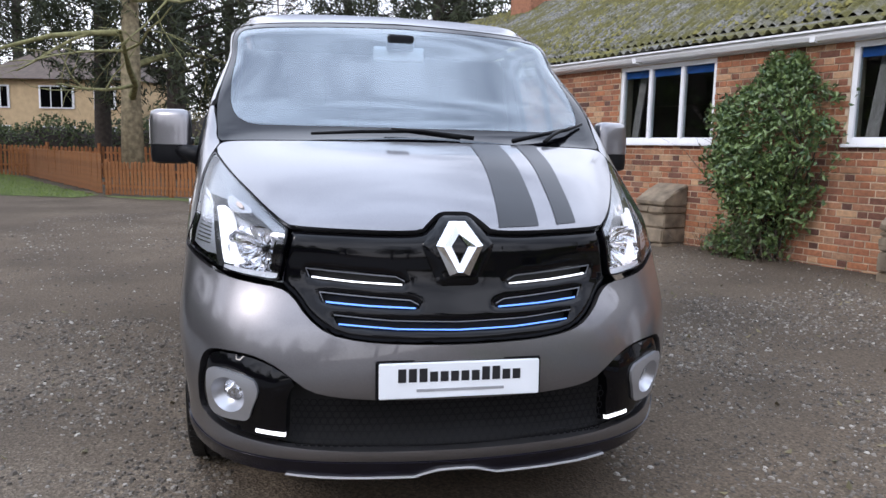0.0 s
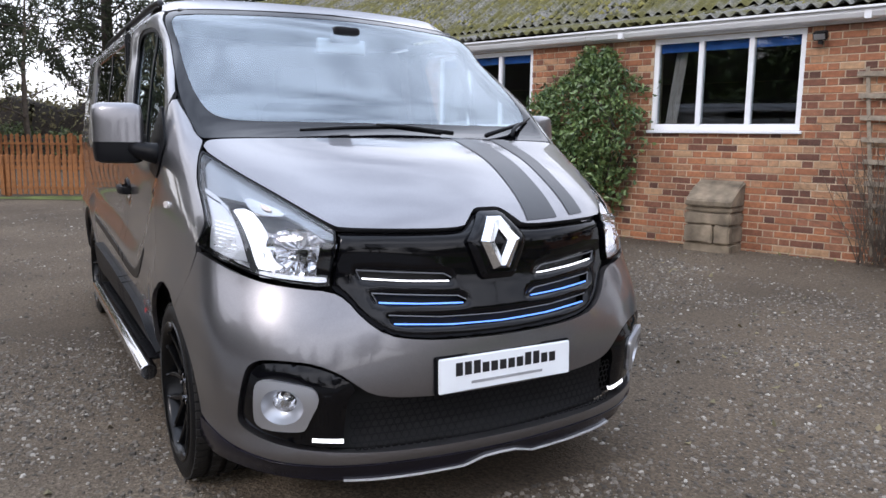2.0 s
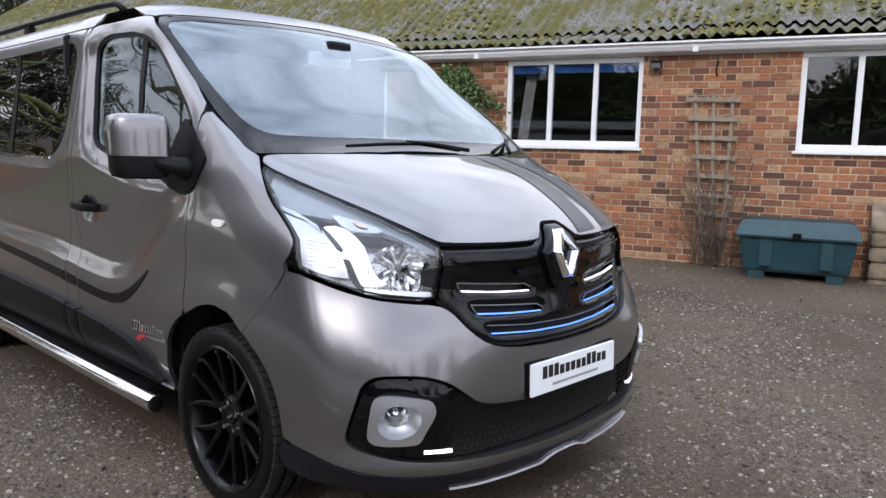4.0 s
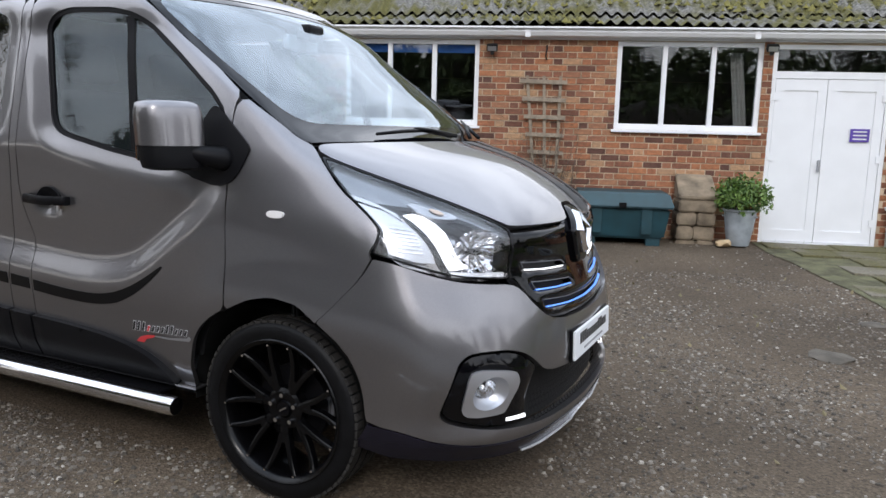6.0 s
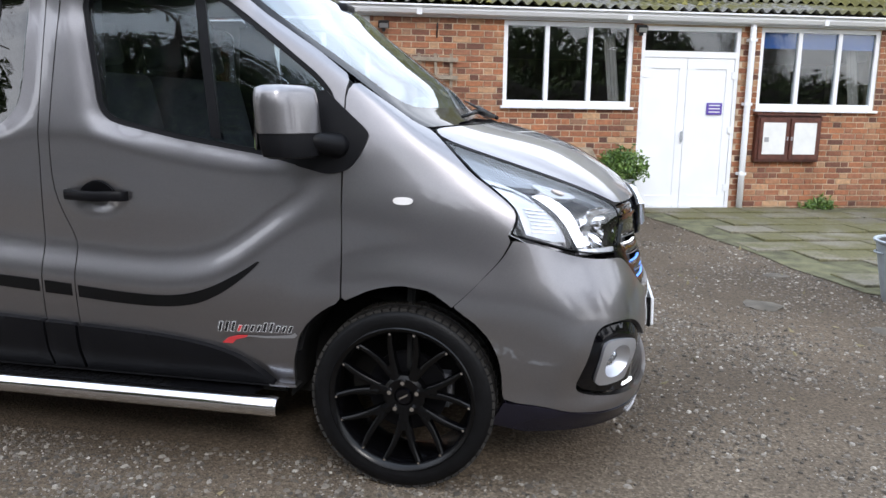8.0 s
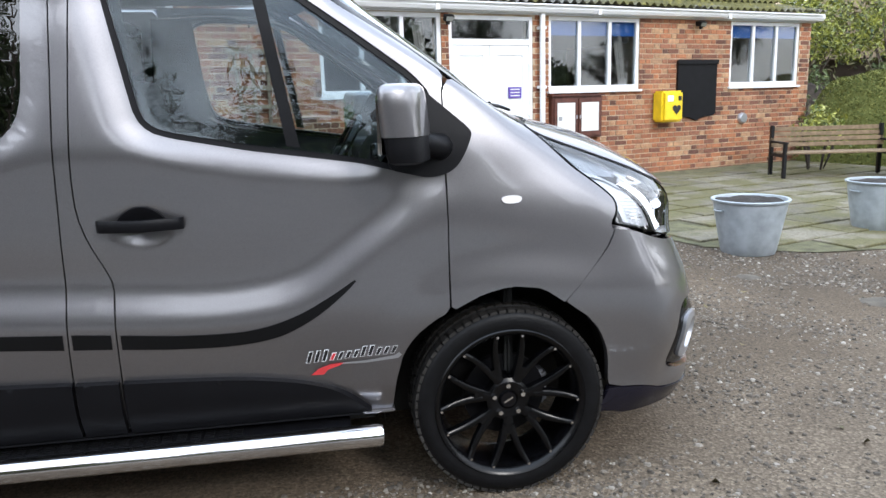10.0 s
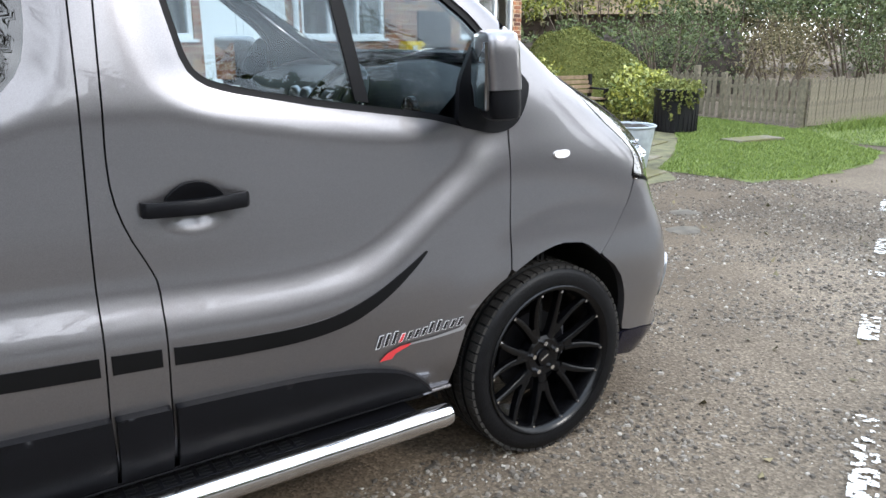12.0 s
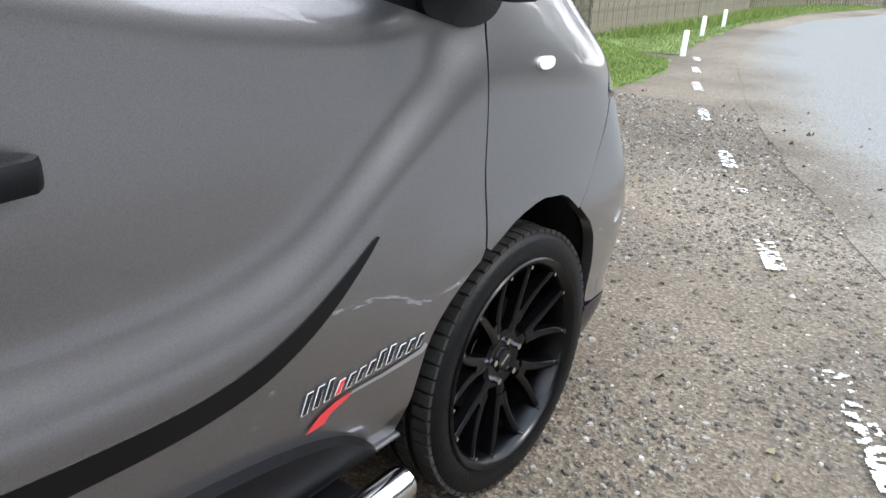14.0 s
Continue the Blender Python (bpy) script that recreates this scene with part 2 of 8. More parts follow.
# ---- materials of the place ----
def brick_material():
    """Fired brick: hue varies from brick to brick, with soot, lime bloom and grain."""
    m, n, l, b = nodes_of("red_brick")
    geo, info = n.new("ShaderNodeNewGeometry"), n.new("ShaderNodeObjectInfo")
    add = n.new("ShaderNodeMath")
    add.operation = "ADD"
    fr = n.new("ShaderNodeMath")
    fr.operation = "FRACT"
    l.new(geo.outputs["Random Per Island"], add.inputs[0])
    l.new(info.outputs["Random"], add.inputs[1])
    l.new(add.outputs[0], fr.inputs[0])
    ramp = n.new("ShaderNodeValToRGB")
    ramp.color_ramp.interpolation = "LINEAR"
    cols = [(0.0, (0.100, 0.046, 0.033)), (0.13, (0.18, 0.075, 0.047)), (0.30, (0.30, 0.118, 0.060)), (0.5, (0.39, 0.158, 0.074)), (0.66, (0.27, 0.115, 0.068)), (0.80, (0.36, 0.175, 0.095)), (0.93, (0.47, 0.29, 0.165)), (1.0, (0.20, 0.10, 0.065))]
    e = ramp.color_ramp.elements
    while len(e) < len(cols):
        e.new(0.5)
    for k, (p, c) in enumerate(cols):
        e[k].position, e[k].color = p, (*c, 1)
    l.new(fr.outputs[0], ramp.inputs["Fac"])
    co = n.new("ShaderNodeTexCoord")
    big, fine = n.new("ShaderNodeTexNoise"), n.new("ShaderNodeTexNoise")
    big.inputs["Scale"].default_value, big.inputs["Detail"].default_value = 1.6, 6
    fine.inputs["Scale"].default_value, fine.inputs["Detail"].default_value = 24, 6
    l.new(co.outputs["Object"], big.inputs["Vector"])
    l.new(co.outputs["Object"], fine.inputs["Vector"])
    stain = n.new("ShaderNodeMix")
    stain.data_type, stain.blend_type = "RGBA", "MULTIPLY"
    sr = n.new("ShaderNodeValToRGB")
    sr.color_ramp.elements[0].position, sr.color_ramp.elements[0].color = 0.3, (0.62, 0.60, 0.58, 1)
    sr.color_ramp.elements[1].position, sr.color_ramp.elements[1].color = 0.65, (1.1, 1.08, 1.05, 1)
    l.new(big.outputs["Fac"], sr.inputs["Fac"])
    stain.inputs["Factor"].default_value = 0.8
    l.new(ramp.outputs["Color"], stain.inputs["A"])
    l.new(sr.outputs["Color"], stain.inputs["B"])
    grain = n.new("ShaderNodeMix")
    grain.data_type, grain.blend_type = "RGBA", "OVERLAY"
    grain.inputs["Factor"].default_value = 0.65
    l.new(stain.outputs["Result"], grain.inputs["A"])
    l.new(fine.outputs["Fac"], grain.inputs["B"])
    l.new(grain.outputs["Result"], b.inputs["Base Color"])
    b.inputs["Roughness"].default_value = 0.88
    bp = n.new("ShaderNodeBump")
    bp.inputs["Strength"].default_value, bp.inputs["Distance"].default_value = 0.5, 0.006
    l.new(fine.outputs["Fac"], bp.inputs["Height"])
    l.new(bp.outputs["Normal"], b.inputs["Normal"])
    return m


def ground_material(name="gravel_ground", lane=False):
    """Compacted gravel: stones, fines, damp patches. The lane wears through to pale asphalt away from its ragged edge."""
    m, n, l, b = nodes_of(name)
    co = n.new("ShaderNodeTexCoord")
    vor, vor2, patch, fine = n.new("ShaderNodeTexVoronoi"), n.new("ShaderNodeTexVoronoi"), n.new("ShaderNodeTexNoise"), n.new("ShaderNodeTexNoise")
    vor.inputs["Scale"].default_value, vor2.inputs["Scale"].default_value = 96, 200
    patch.inputs["Scale"].default_value, patch.inputs["Detail"].default_value = 0.55, 8
    fine.inputs["Scale"].default_value, fine.inputs["Detail"].default_value = 55, 6
    for t in (vor, vor2, patch, fine):
        l.new(co.outputs["Object"], t.inputs["Vector"])
    stone = n.new("ShaderNodeValToRGB")
    e = stone.color_ramp.elements
    e[0].position, e[0].color = 0.0, (0.0305, 0.0252, 0.0205, 1)
    e[1].position, e[1].color = 1.0, (0.170, 0.142, 0.110, 1)
    e.new(0.35).color = (0.0619, 0.0498, 0.0391, 1)
    e.new(0.75).color = (0.1081, 0.0883, 0.0677, 1)
    bw = n.new("ShaderNodeSeparateColor")
    l.new(vor.outputs["Color"], bw.inputs["Color"])
    l.new(bw.outputs["Red"], stone.inputs["Fac"])
    fines = n.new("ShaderNodeValToRGB")
    f = fines.color_ramp.elements
    f[0].position, f[0].color = 0.30, (0.040, 0.032, 0.0245, 1)
    f[1].position, f[1].color = 0.70, (0.112, 0.090, 0.067, 1)
    l.new(fine.outputs["Fac"], fines.inputs["Fac"])
    mx = n.new("ShaderNodeMix")
    mx.data_type = "RGBA"
    cover = n.new("ShaderNodeMapRange")
    cover.inputs["From Min"].default_value, cover.inputs["From Max"].default_value = 0.35, 0.68
    cover.inputs["To Min"].default_value, cover.inputs["To Max"].default_value = 0.22, 0.60
    l.new(patch.outputs["Fac"], cover.inputs["Value"])
    l.new(cover.outputs["Result"], mx.inputs["Factor"])
    l.new(fines.outputs["Color"], mx.inputs["A"])
    l.new(stone.outputs["Color"], mx.inputs["B"])
    tone = n.new("ShaderNodeMix")
    tone.data_type, tone.blend_type = "RGBA", "MULTIPLY"
    tone.inputs["Factor"].default_value = 1.0
    tr = n.new("ShaderNodeValToRGB")
    tr.color_ramp.elements[0].position, tr.color_ramp.elements[0].color = 0.36, (0.90, 0.85, 0.79, 1)
    tr.color_ramp.elements[1].position, tr.color_ramp.elements[1].color = 0.64, (1.50, 1.41, 1.29, 1)
    l.new(patch.outputs["Fac"], tr.inputs["Fac"])
    l.new(mx.outputs["Result"], tone.inputs["A"])
    l.new(tr.outputs["Color"], tone.inputs["B"])
    col = tone.outputs["Result"]
    def calc(op, p, q):
        k = n.new("ShaderNodeMath")
        k.operation = op
        for i, v in enumerate((p, q)):
            if isinstance(v, (int, float)):
                k.inputs[i].default_value = v
            else:
                l.new(v, k.inputs[i])
        return k.outputs[0]
    ax = n.new("ShaderNodeSeparateXYZ")
    l.new(co.outputs["Object"], ax.inputs["Vector"])
    x, y = ax.outputs["X"], ax.outputs["Y"]
    rim = calc("ADD", calc("MULTIPLY", x, calc("SUBTRACT", 0.55, calc("MULTIPLY", x, 0.011))), -2.55)
    rag = calc("ADD", calc("MULTIPLY", calc("SUBTRACT", patch.outputs["Fac"], 0.5), 1.6), calc("MULTIPLY", calc("SUBTRACT", fine.outputs["Fac"], 0.5), 0.7))
    reach = calc("ADD", calc("SUBTRACT", rim, y), rag)
    # dry pale dust where wheels leave the lane
    dry = n.new("ShaderNodeMapRange")
    dry.inputs["From Min"].default_value, dry.inputs["From Max"].default_value = -1.9, 0.1
    l.new(reach, dry.inputs["Value"])
    dust = n.new("ShaderNodeMix")
    dust.data_type, dust.blend_type = "RGBA", "MULTIPLY"
    dust.inputs["B"].default_value = (1.32, 1.41, 1.52, 1)
    l.new(dry.outputs["Result"], dust.inputs["Factor"])
    l.new(col, dust.inputs["A"])
    col = dust.outputs["Result"]
    if lane:
        wear = n.new("ShaderNodeMapRange")
        wear.inputs["From Min"].default_value, wear.inputs["From Max"].default_value = 0.06, 0.95
        l.new(reach, wear.inputs["Value"])
        tar = n.new("ShaderNodeValToRGB")
        tar.color_ramp.elements[0].position, tar.color_ramp.elements[0].color = 0.35, (0.128, 0.125, 0.117, 1)
        tar.color_ramp.elements[1].position, tar.color_ramp.elements[1].color = 0.65, (0.190, 0.185, 0.172, 1)
        l.new(fine.outputs["Fac"], tar.inputs["Fac"])
        lane_mix = n.new("ShaderNodeMix")
        lane_mix.data_type = "RGBA"
        l.new(wear.outputs["Result"], lane_mix.inputs["Factor"])
        l.new(col, lane_mix.inputs["A"])
        l.new(tar.outputs["Color"], lane_mix.inputs["B"])
        col = lane_mix.outputs["Result"]
    l.new(col, b.inputs["Base Color"])
    b.inputs["Roughness"].default_value = 0.95
    b.inputs["Specular IOR Level"].default_value = 0.22
    hsum = n.new("ShaderNodeMath")
    hsum.operation = "ADD"
    l.new(vor.outputs["Distance"], hsum.inputs[0])
    l.new(fine.outputs["Fac"], hsum.inputs[1])
    bp = n.new("ShaderNodeBump")
    bp.inputs["Strength"].default_value, bp.inputs["Distance"].default_value = 0.6, 0.007
    l.new(hsum.outputs[0], bp.inputs["Height"])
    l.new(bp.outputs["Normal"], b.inputs["Normal"])
    return m


def leaf_material(name, dark, light, rough=0.55):
    m, n, l, b = nodes_of(name)
    geo = n.new("ShaderNodeNewGeometry")
    ramp = n.new("ShaderNodeValToRGB")
    e = ramp.color_ramp.elements
    e[0].color, e[1].color = (*dark, 1), (*light, 1)
    l.new(geo.outputs["Random Per Island"], ramp.inputs["Fac"])
    l.new(ramp.outputs["Color"], b.inputs["Base Color"])
    b.inputs["Roughness"].default_value = rough
    b.inputs["Transmission Weight"].default_value = 0.0
    return m


def moss_roof_material():
    """Weathered cement sheet, overgrown with moss where it lies damp."""
    m, n, l, b = nodes_of("mossy_cement_sheet")
    co = n.new("ShaderNodeTexCoord")
    mo, fine, patch = (n.new("ShaderNodeTexNoise") for _ in range(3))
    mo.inputs["Scale"].default_value, mo.inputs["Detail"].default_value = 3.5, 8
    fine.inputs["Scale"].default_value, fine.inputs["Detail"].default_value = 26, 6
    patch.inputs["Scale"].default_value, patch.inputs["Detail"].default_value = 0.5, 4
    for t in (mo, fine, patch):
        l.new(co.outputs["Object"], t.inputs["Vector"])
    sheet = n.new("ShaderNodeValToRGB")
    sheet.color_ramp.elements[0].color, sheet.color_ramp.elements[1].color = (0.055, 0.052, 0.047, 1), (0.25, 0.24, 0.215, 1)
    sheet.color_ramp.elements[0].position, sheet.color_ramp.elements[1].position = 0.3, 0.72
    l.new(fine.outputs["Fac"], sheet.inputs["Fac"])
    moss = n.new("ShaderNodeValToRGB")
    moss.color_ramp.elements[0].color, moss.color_ramp.elements[1].color = (0.035, 0.033, 0.009, 1), (0.14, 0.125, 0.028, 1)
    l.new(fine.outputs["Fac"], moss.inputs["Fac"])
    sm = n.new("ShaderNodeMath")
    sm.operation = "ADD"
    l.new(mo.outputs["Fac"], sm.inputs[0])
    l.new(patch.outputs["Fac"], sm.inputs[1])
    k = n.new("ShaderNodeMapRange")
    k.inputs["From Min"].default_value, k.inputs["From Max"].default_value = 0.82, 1.04
    l.new(sm.outputs[0], k.inputs["Value"])
    mx = n.new("ShaderNodeMix")
    mx.data_type = "RGBA"
    l.new(k.outputs["Result"], mx.inputs["Factor"])
    l.new(sheet.outputs["Color"], mx.inputs["A"])
    l.new(moss.outputs["Color"], mx.inputs["B"])
    l.new(mx.outputs["Result"], b.inputs["Base Color"])
    b.inputs["Roughness"].default_value = 0.95
    bp = n.new("ShaderNodeBump")
    bp.inputs["Strength"].default_value, bp.inputs["Distance"].default_value = 0.8, 0.02
    l.new(fine.outputs["Fac"], bp.inputs["Height"])
    l.new(bp.outputs["Normal"], b.inputs["Normal"])
    return m


M_BRICK = brick_material()
M_MORTAR = plain("lime_mortar", (0.48, 0.375, 0.27), 0.95, vary=0.35, scale=3, bump=0.4, bscale=90)
M_GROUND = ground_material()
M_ROOF = moss_roof_material()
M_MOSS = leaf_material("moss_clump", (0.035, 0.034, 0.009), (0.16, 0.14, 0.03), 0.95)
M_UPVC = plain("white_upvc", (0.80, 0.81, 0.83), 0.32, vary=0.03, scale=3)
M_PANE = glass("window_glass", (0.72, 0.76, 0.77), 0.065)
M_ROOM = plain("dim_room_shade", (0.10, 0.09, 0.08), 0.9)
M_BLIND = plain("blue_blind", (0.02, 0.13, 0.48), 0.7, vary=0.08)
M_CURTAIN = plain("pale_curtain", (0.42, 0.38, 0.36), 0.9, vary=0.2, scale=20)
M_PURPLE = plain("purple_sign", (0.10, 0.055, 0.34), 0.4)
M_NOTICE = plain("brown_stained_wood", (0.09, 0.028, 0.018), 0.5, vary=0.3, scale=14, bump=0.2)
M_PAPER = plain("pinned_paper", (0.72, 0.72, 0.70), 0.7, vary=0.06, scale=9)
M_YELLOW = plain("yellow_powder_coat", (0.80, 0.56, 0.02), 0.35)
M_BOARD = plain("black_board", (0.005, 0.005, 0.006), 0.7, vary=0.3, spec=0.2)
M_STONE = plain("weathered_stone", (0.21, 0.165, 0.115), 0.95, vary=0.5, scale=6, bump=0.9, bscale=22)
M_GREENBOX = plain("teal_plastic", (0.008, 0.045, 0.058), 0.5, vary=0.2, scale=6)
M_ZINC = plain("galvanised_zinc", (0.36, 0.40, 0.43), 0.5, metal=0.35, vary=0.2, scale=9, bump=0.1)
M_SOIL = plain("potting_soil", (0.018, 0.014, 0.011), 0.95, vary=0.4, bump=0.9, bscale=60)
M_GREYWOOD = plain("weathered_grey_wood", (0.150, 0.130, 0.092), 0.85, vary=0.35, scale=18, bump=0.4, bscale=70)
M_TRELLIS = plain("weathered_trellis_lath", (0.27, 0.22, 0.165), 0.85, vary=0.3, scale=18, bump=0.4, bscale=70)
M_BENCHWOOD = plain("old_bench_wood", (0.20, 0.14, 0.085), 0.8, vary=0.3, scale=16, bump=0.3)
M_IRON = plain("dark_iron", (0.008, 0.008, 0.009), 0.5, spec=0.3)
M_BROWNFENCE = plain("brown_stained_fence", (0.27, 0.105, 0.034), 0.8, vary=0.3, scale=10, bump=0.3)
M_BARK = plain("tree_bark", (0.24, 0.195, 0.12), 0.95, vary=0.45, scale=7, bump=0.9, bscale=30)
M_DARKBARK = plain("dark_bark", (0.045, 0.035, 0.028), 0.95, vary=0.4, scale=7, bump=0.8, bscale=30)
M_TWIG = plain("mossy_twigs", (0.20, 0.19, 0.085), 0.95, vary=0.4)
M_BARETWIG = plain("bare_twigs", (0.11, 0.085, 0.065), 0.95, vary=0.4)
M_CONIFER = leaf_material("conifer_needles", (0.012, 0.018, 0.008), (0.05, 0.062, 0.022), 0.7)
M_HEDGELEAF = leaf_material("hedge_leaves", (0.03, 0.052, 0.016), (0.125, 0.155, 0.05), 0.6)
M_IVY = leaf_material("climber_leaves", (0.022, 0.055, 0.016), (0.17, 0.24, 0.08), 0.38)
M_RHODO = leaf_material("shrub_leaves", (0.018, 0.042, 0.010), (0.33, 0.34, 0.05), 0.5)
M_MOUND = leaf_material("clipped_conifer", (0.085, 0.108, 0.026), (0.20, 0.205, 0.052), 0.9)
M_VARIEG = leaf_material("variegated_leaves", (0.05, 0.09, 0.015), (0.42, 0.42, 0.09), 0.4)
M_BROWNLEAF = leaf_material("winter_scrub", (0.08, 0.072, 0.036), (0.23, 0.185, 0.10), 0.9)
M_SCRUB = leaf_material("mixed_winter_scrub", (0.035, 0.040, 0.018), (0.17, 0.15, 0.075), 0.9)
M_PALEHEDGE = leaf_material("pale_hedge_twigs", (0.15, 0.14, 0.065), (0.32, 0.28, 0.15), 0.9)
M_BURIED = plain("bedded_stone", (0.085, 0.073, 0.057), 0.95, vary=0.35, scale=9, bump=0.6, bscale=40)
M_PLANT = leaf_material("potted_herb", (0.035, 0.085, 0.015), (0.15, 0.24, 0.05), 0.45)
M_GRASSBLADE = leaf_material("grass_blades", (0.060, 0.105, 0.014), (0.18, 0.24, 0.040), 0.7)
M_TURF = plain("turf", (0.085, 0.110, 0.022), 0.95, vary=0.5, scale=2.5, bump=0.8, bscale=50)
M_ROAD = ground_material("worn_asphalt_lane", True)
M_LINE = plain("worn_road_paint", (0.68, 0.68, 0.66), 0.85, vary=0.15, scale=30, bump=0.5, bscale=120)


def slab_material():
    """Old paving: each slab its own grey-brown, with moss and dirt creeping over."""
    m, n, l, b = nodes_of("mossy_paving")
    geo, info = n.new("ShaderNodeNewGeometry"), n.new("ShaderNodeObjectInfo")
    tone = n.new("ShaderNodeValToRGB")
    tone.color_ramp.elements[0].color, tone.color_ramp.elements[1].color = (0.105, 0.093, 0.066, 1), (0.180, 0.160, 0.118, 1)
    l.new(info.outputs["Random"], tone.inputs["Fac"])
    moss, grime = n.new("ShaderNodeTexNoise"), n.new("ShaderNodeTexNoise")
    moss.inputs["Scale"].default_value, moss.inputs["Detail"].default_value = 2.2, 8
    grime.inputs["Scale"].default_value, grime.inputs["Detail"].default_value = 34, 6
    for t in (moss, grime):
        l.new(geo.outputs["Position"], t.inputs["Vector"])
    cover = n.new("ShaderNodeMapRange")
    cover.inputs["From Min"].default_value, cover.inputs["From Max"].default_value = 0.40, 0.56
    l.new(moss.outputs["Fac"], cover.inputs["Value"])
    green = n.new("ShaderNodeMix")
    green.data_type = "RGBA"
    green.inputs["B"].default_value = (0.098, 0.088, 0.036, 1)
    l.new(cover.outputs["Result"], green.inputs["Factor"])
    l.new(tone.outputs["Color"], green.inputs["A"])
    speck = n.new("ShaderNodeMix")
    speck.data_type, speck.blend_type = "RGBA", "OVERLAY"
    speck.inputs["Factor"].default_value = 0.75
    l.new(green.outputs["Result"], speck.inputs["A"])
    l.new(grime.outputs["Fac"], speck.inputs["B"])
    l.new(speck.outputs["Result"], b.inputs["Base Color"])
    b.inputs["Roughness"].default_value = 0.92
    bp = n.new("ShaderNodeBump")
    bp.inputs["Strength"].default_value, bp.inputs["Distance"].default_value = 0.6, 0.006
    l.new(grime.outputs["Fac"], bp.inputs["Height"])
    l.new(bp.outputs["Normal"], b.inputs["Normal"])
    return m


M_SLAB = slab_material()
M_JOINT = plain("mossy_joint", (0.095, 0.09, 0.045), 0.95, vary=0.5, scale=6, bump=0.7)
M_POST = plain("white_post_paint", (0.78, 0.78, 0.76), 0.5, vary=0.08)
M_RENDER = plain("buff_brick_far", (0.52, 0.38, 0.22), 0.9, vary=0.12, scale=3)
M_BARNROOF = plain("weathered_brown_roof", (0.16, 0.115, 0.07), 0.95, vary=0.35, scale=1.5, bump=0.6, bscale=20)
M_SLATE = plain("brown_tiles_far", (0.10, 0.075, 0.06), 0.9, vary=0.2, scale=4)


def stone_material():
    """Loose gravel: mostly earth-brown and grey, a few pale flints."""
    m, n, l, b = nodes_of("loose_stones")
    geo, ramp = n.new("ShaderNodeNewGeometry"), n.new("ShaderNodeValToRGB")
    e = ramp.color_ramp.elements
    e[0].color, e[1].color = (0.055, 0.047, 0.039, 1), (0.42, 0.39, 0.34, 1)
    e.new(0.4).color = (0.105, 0.089, 0.072, 1)
    e.new(0.8).color = (0.175, 0.152, 0.126, 1)
    e.new(0.95).color = (0.26, 0.235, 0.20, 1)
    l.new(geo.outputs["Random Per Island"], ramp.inputs["Fac"])
    l.new(ramp.outputs["Color"], b.inputs["Base Color"])
    b.inputs["Roughness"].default_value = 0.85
    b.inputs["Specular IOR Level"].default_value = 0.3
    return m


M_STONES = stone_material()

# ---- the ground: one sheet that rises gently to the building ----
TURN = radians(18)
BLD = Matrix.Translation((-2.07, 5.636, 0)) @ Matrix.Rotation(TURN, 4, "Z")


def ground_z(x, y):
    d = -math.sin(TURN) * x + math.cos(TURN) * y
    return 0.0283 * min(max(d - 1.0, 0.0), 5.3)


def on(u, v, z=0.0):
    """World place of a point u along the front wall, v behind it."""
    return BLD @ Vector((u, v, z))


xs = sorted(set([-600, -300, -150, -80, -50] + [round(-36 + 0.75 * k, 3) for k in range(97)] + [50, 80, 150, 300, 600]))
gv = [(x, y, ground_z(x, y) + 0.004 * noise.noise((x * 0.35, y * 0.35, 0)) * (1 if math.hypot(x + 1.5, y) > 4.0 else 0)) for x in xs for y in xs]
gn = len(xs)
gf = [(i * gn + j, (i + 1) * gn + j, (i + 1) * gn + j + 1, i * gn + j + 1) for i in range(gn - 1) for j in range(gn - 1)]
tagged(finish("ground", gv, gf, M_GROUND), "dark compacted gravel forecourt with loose stones", "ground", kind="structure")


def sheet(name, poly, lift, mat, label, category):
    """A thin layer lying on the ground inside an outline."""
    poly = [Vector((x, y)) for x, y in poly]
    ed, pts = [(k, (k + 1) % len(poly)) for k in range(len(poly))], list(poly)
    lo = [min(p[k] for p in poly) for k in (0, 1)]
    hi = [max(p[k] for p in poly) for k in (0, 1)]
    flat = [(p.x, p.y) for p in poly]
    X, Y = np.meshgrid(np.arange(lo[0], hi[0], 0.6), np.arange(lo[1], hi[1], 0.6))
    ok = inside2(flat, X.ravel(), Y.ravel())
    pts += [Vector((a, b)) for a, b, k in zip(X.ravel(), Y.ravel(), ok) if k]
    r = mathutils_cdt(pts, ed, [], 0, 1e-5)
    cen = np.array([[sum(r[0][k].x for k in f) / 3, sum(r[0][k].y for k in f) / 3] for f in r[2]])
    keep = inside2(flat, cen[:, 0], cen[:, 1])
    V = [(p.x, p.y, ground_z(p.x, p.y) + lift) for p in r[0]]
    return tagged(finish(name, V, [tuple(f) for f, k in zip(r[2], keep) if k], mat), label, category, kind="structure")


from mathutils.geometry import delaunay_2d_cdt as mathutils_cdt


def inside2(poly, px, py):
    r = np.zeros(len(px), bool)
    for (ax, ay), (bx, by) in zip(poly, poly[1:] + poly[:1]):
        if ay != by:
            r ^= ((ay > py) != (by > py)) & (px < (bx - ax) * (py - ay) / (by - ay) + ax)
    return r


def wavy(pts, step, amp, seed):
    """An outline with uneven edges."""
    rnd, out = random.Random(seed), []
    for a, b in zip(pts, pts[1:] + pts[:1]):
        n = max(1, int(math.hypot(b[0] - a[0], b[1] - a[1]) / step))
        out += [(a[0] + (b[0] - a[0]) * k / n + rnd.uniform(-amp, amp), a[1] + (b[1] - a[1]) * k / n + rnd.uniform(-amp, amp)) for k in range(n)]
    return out


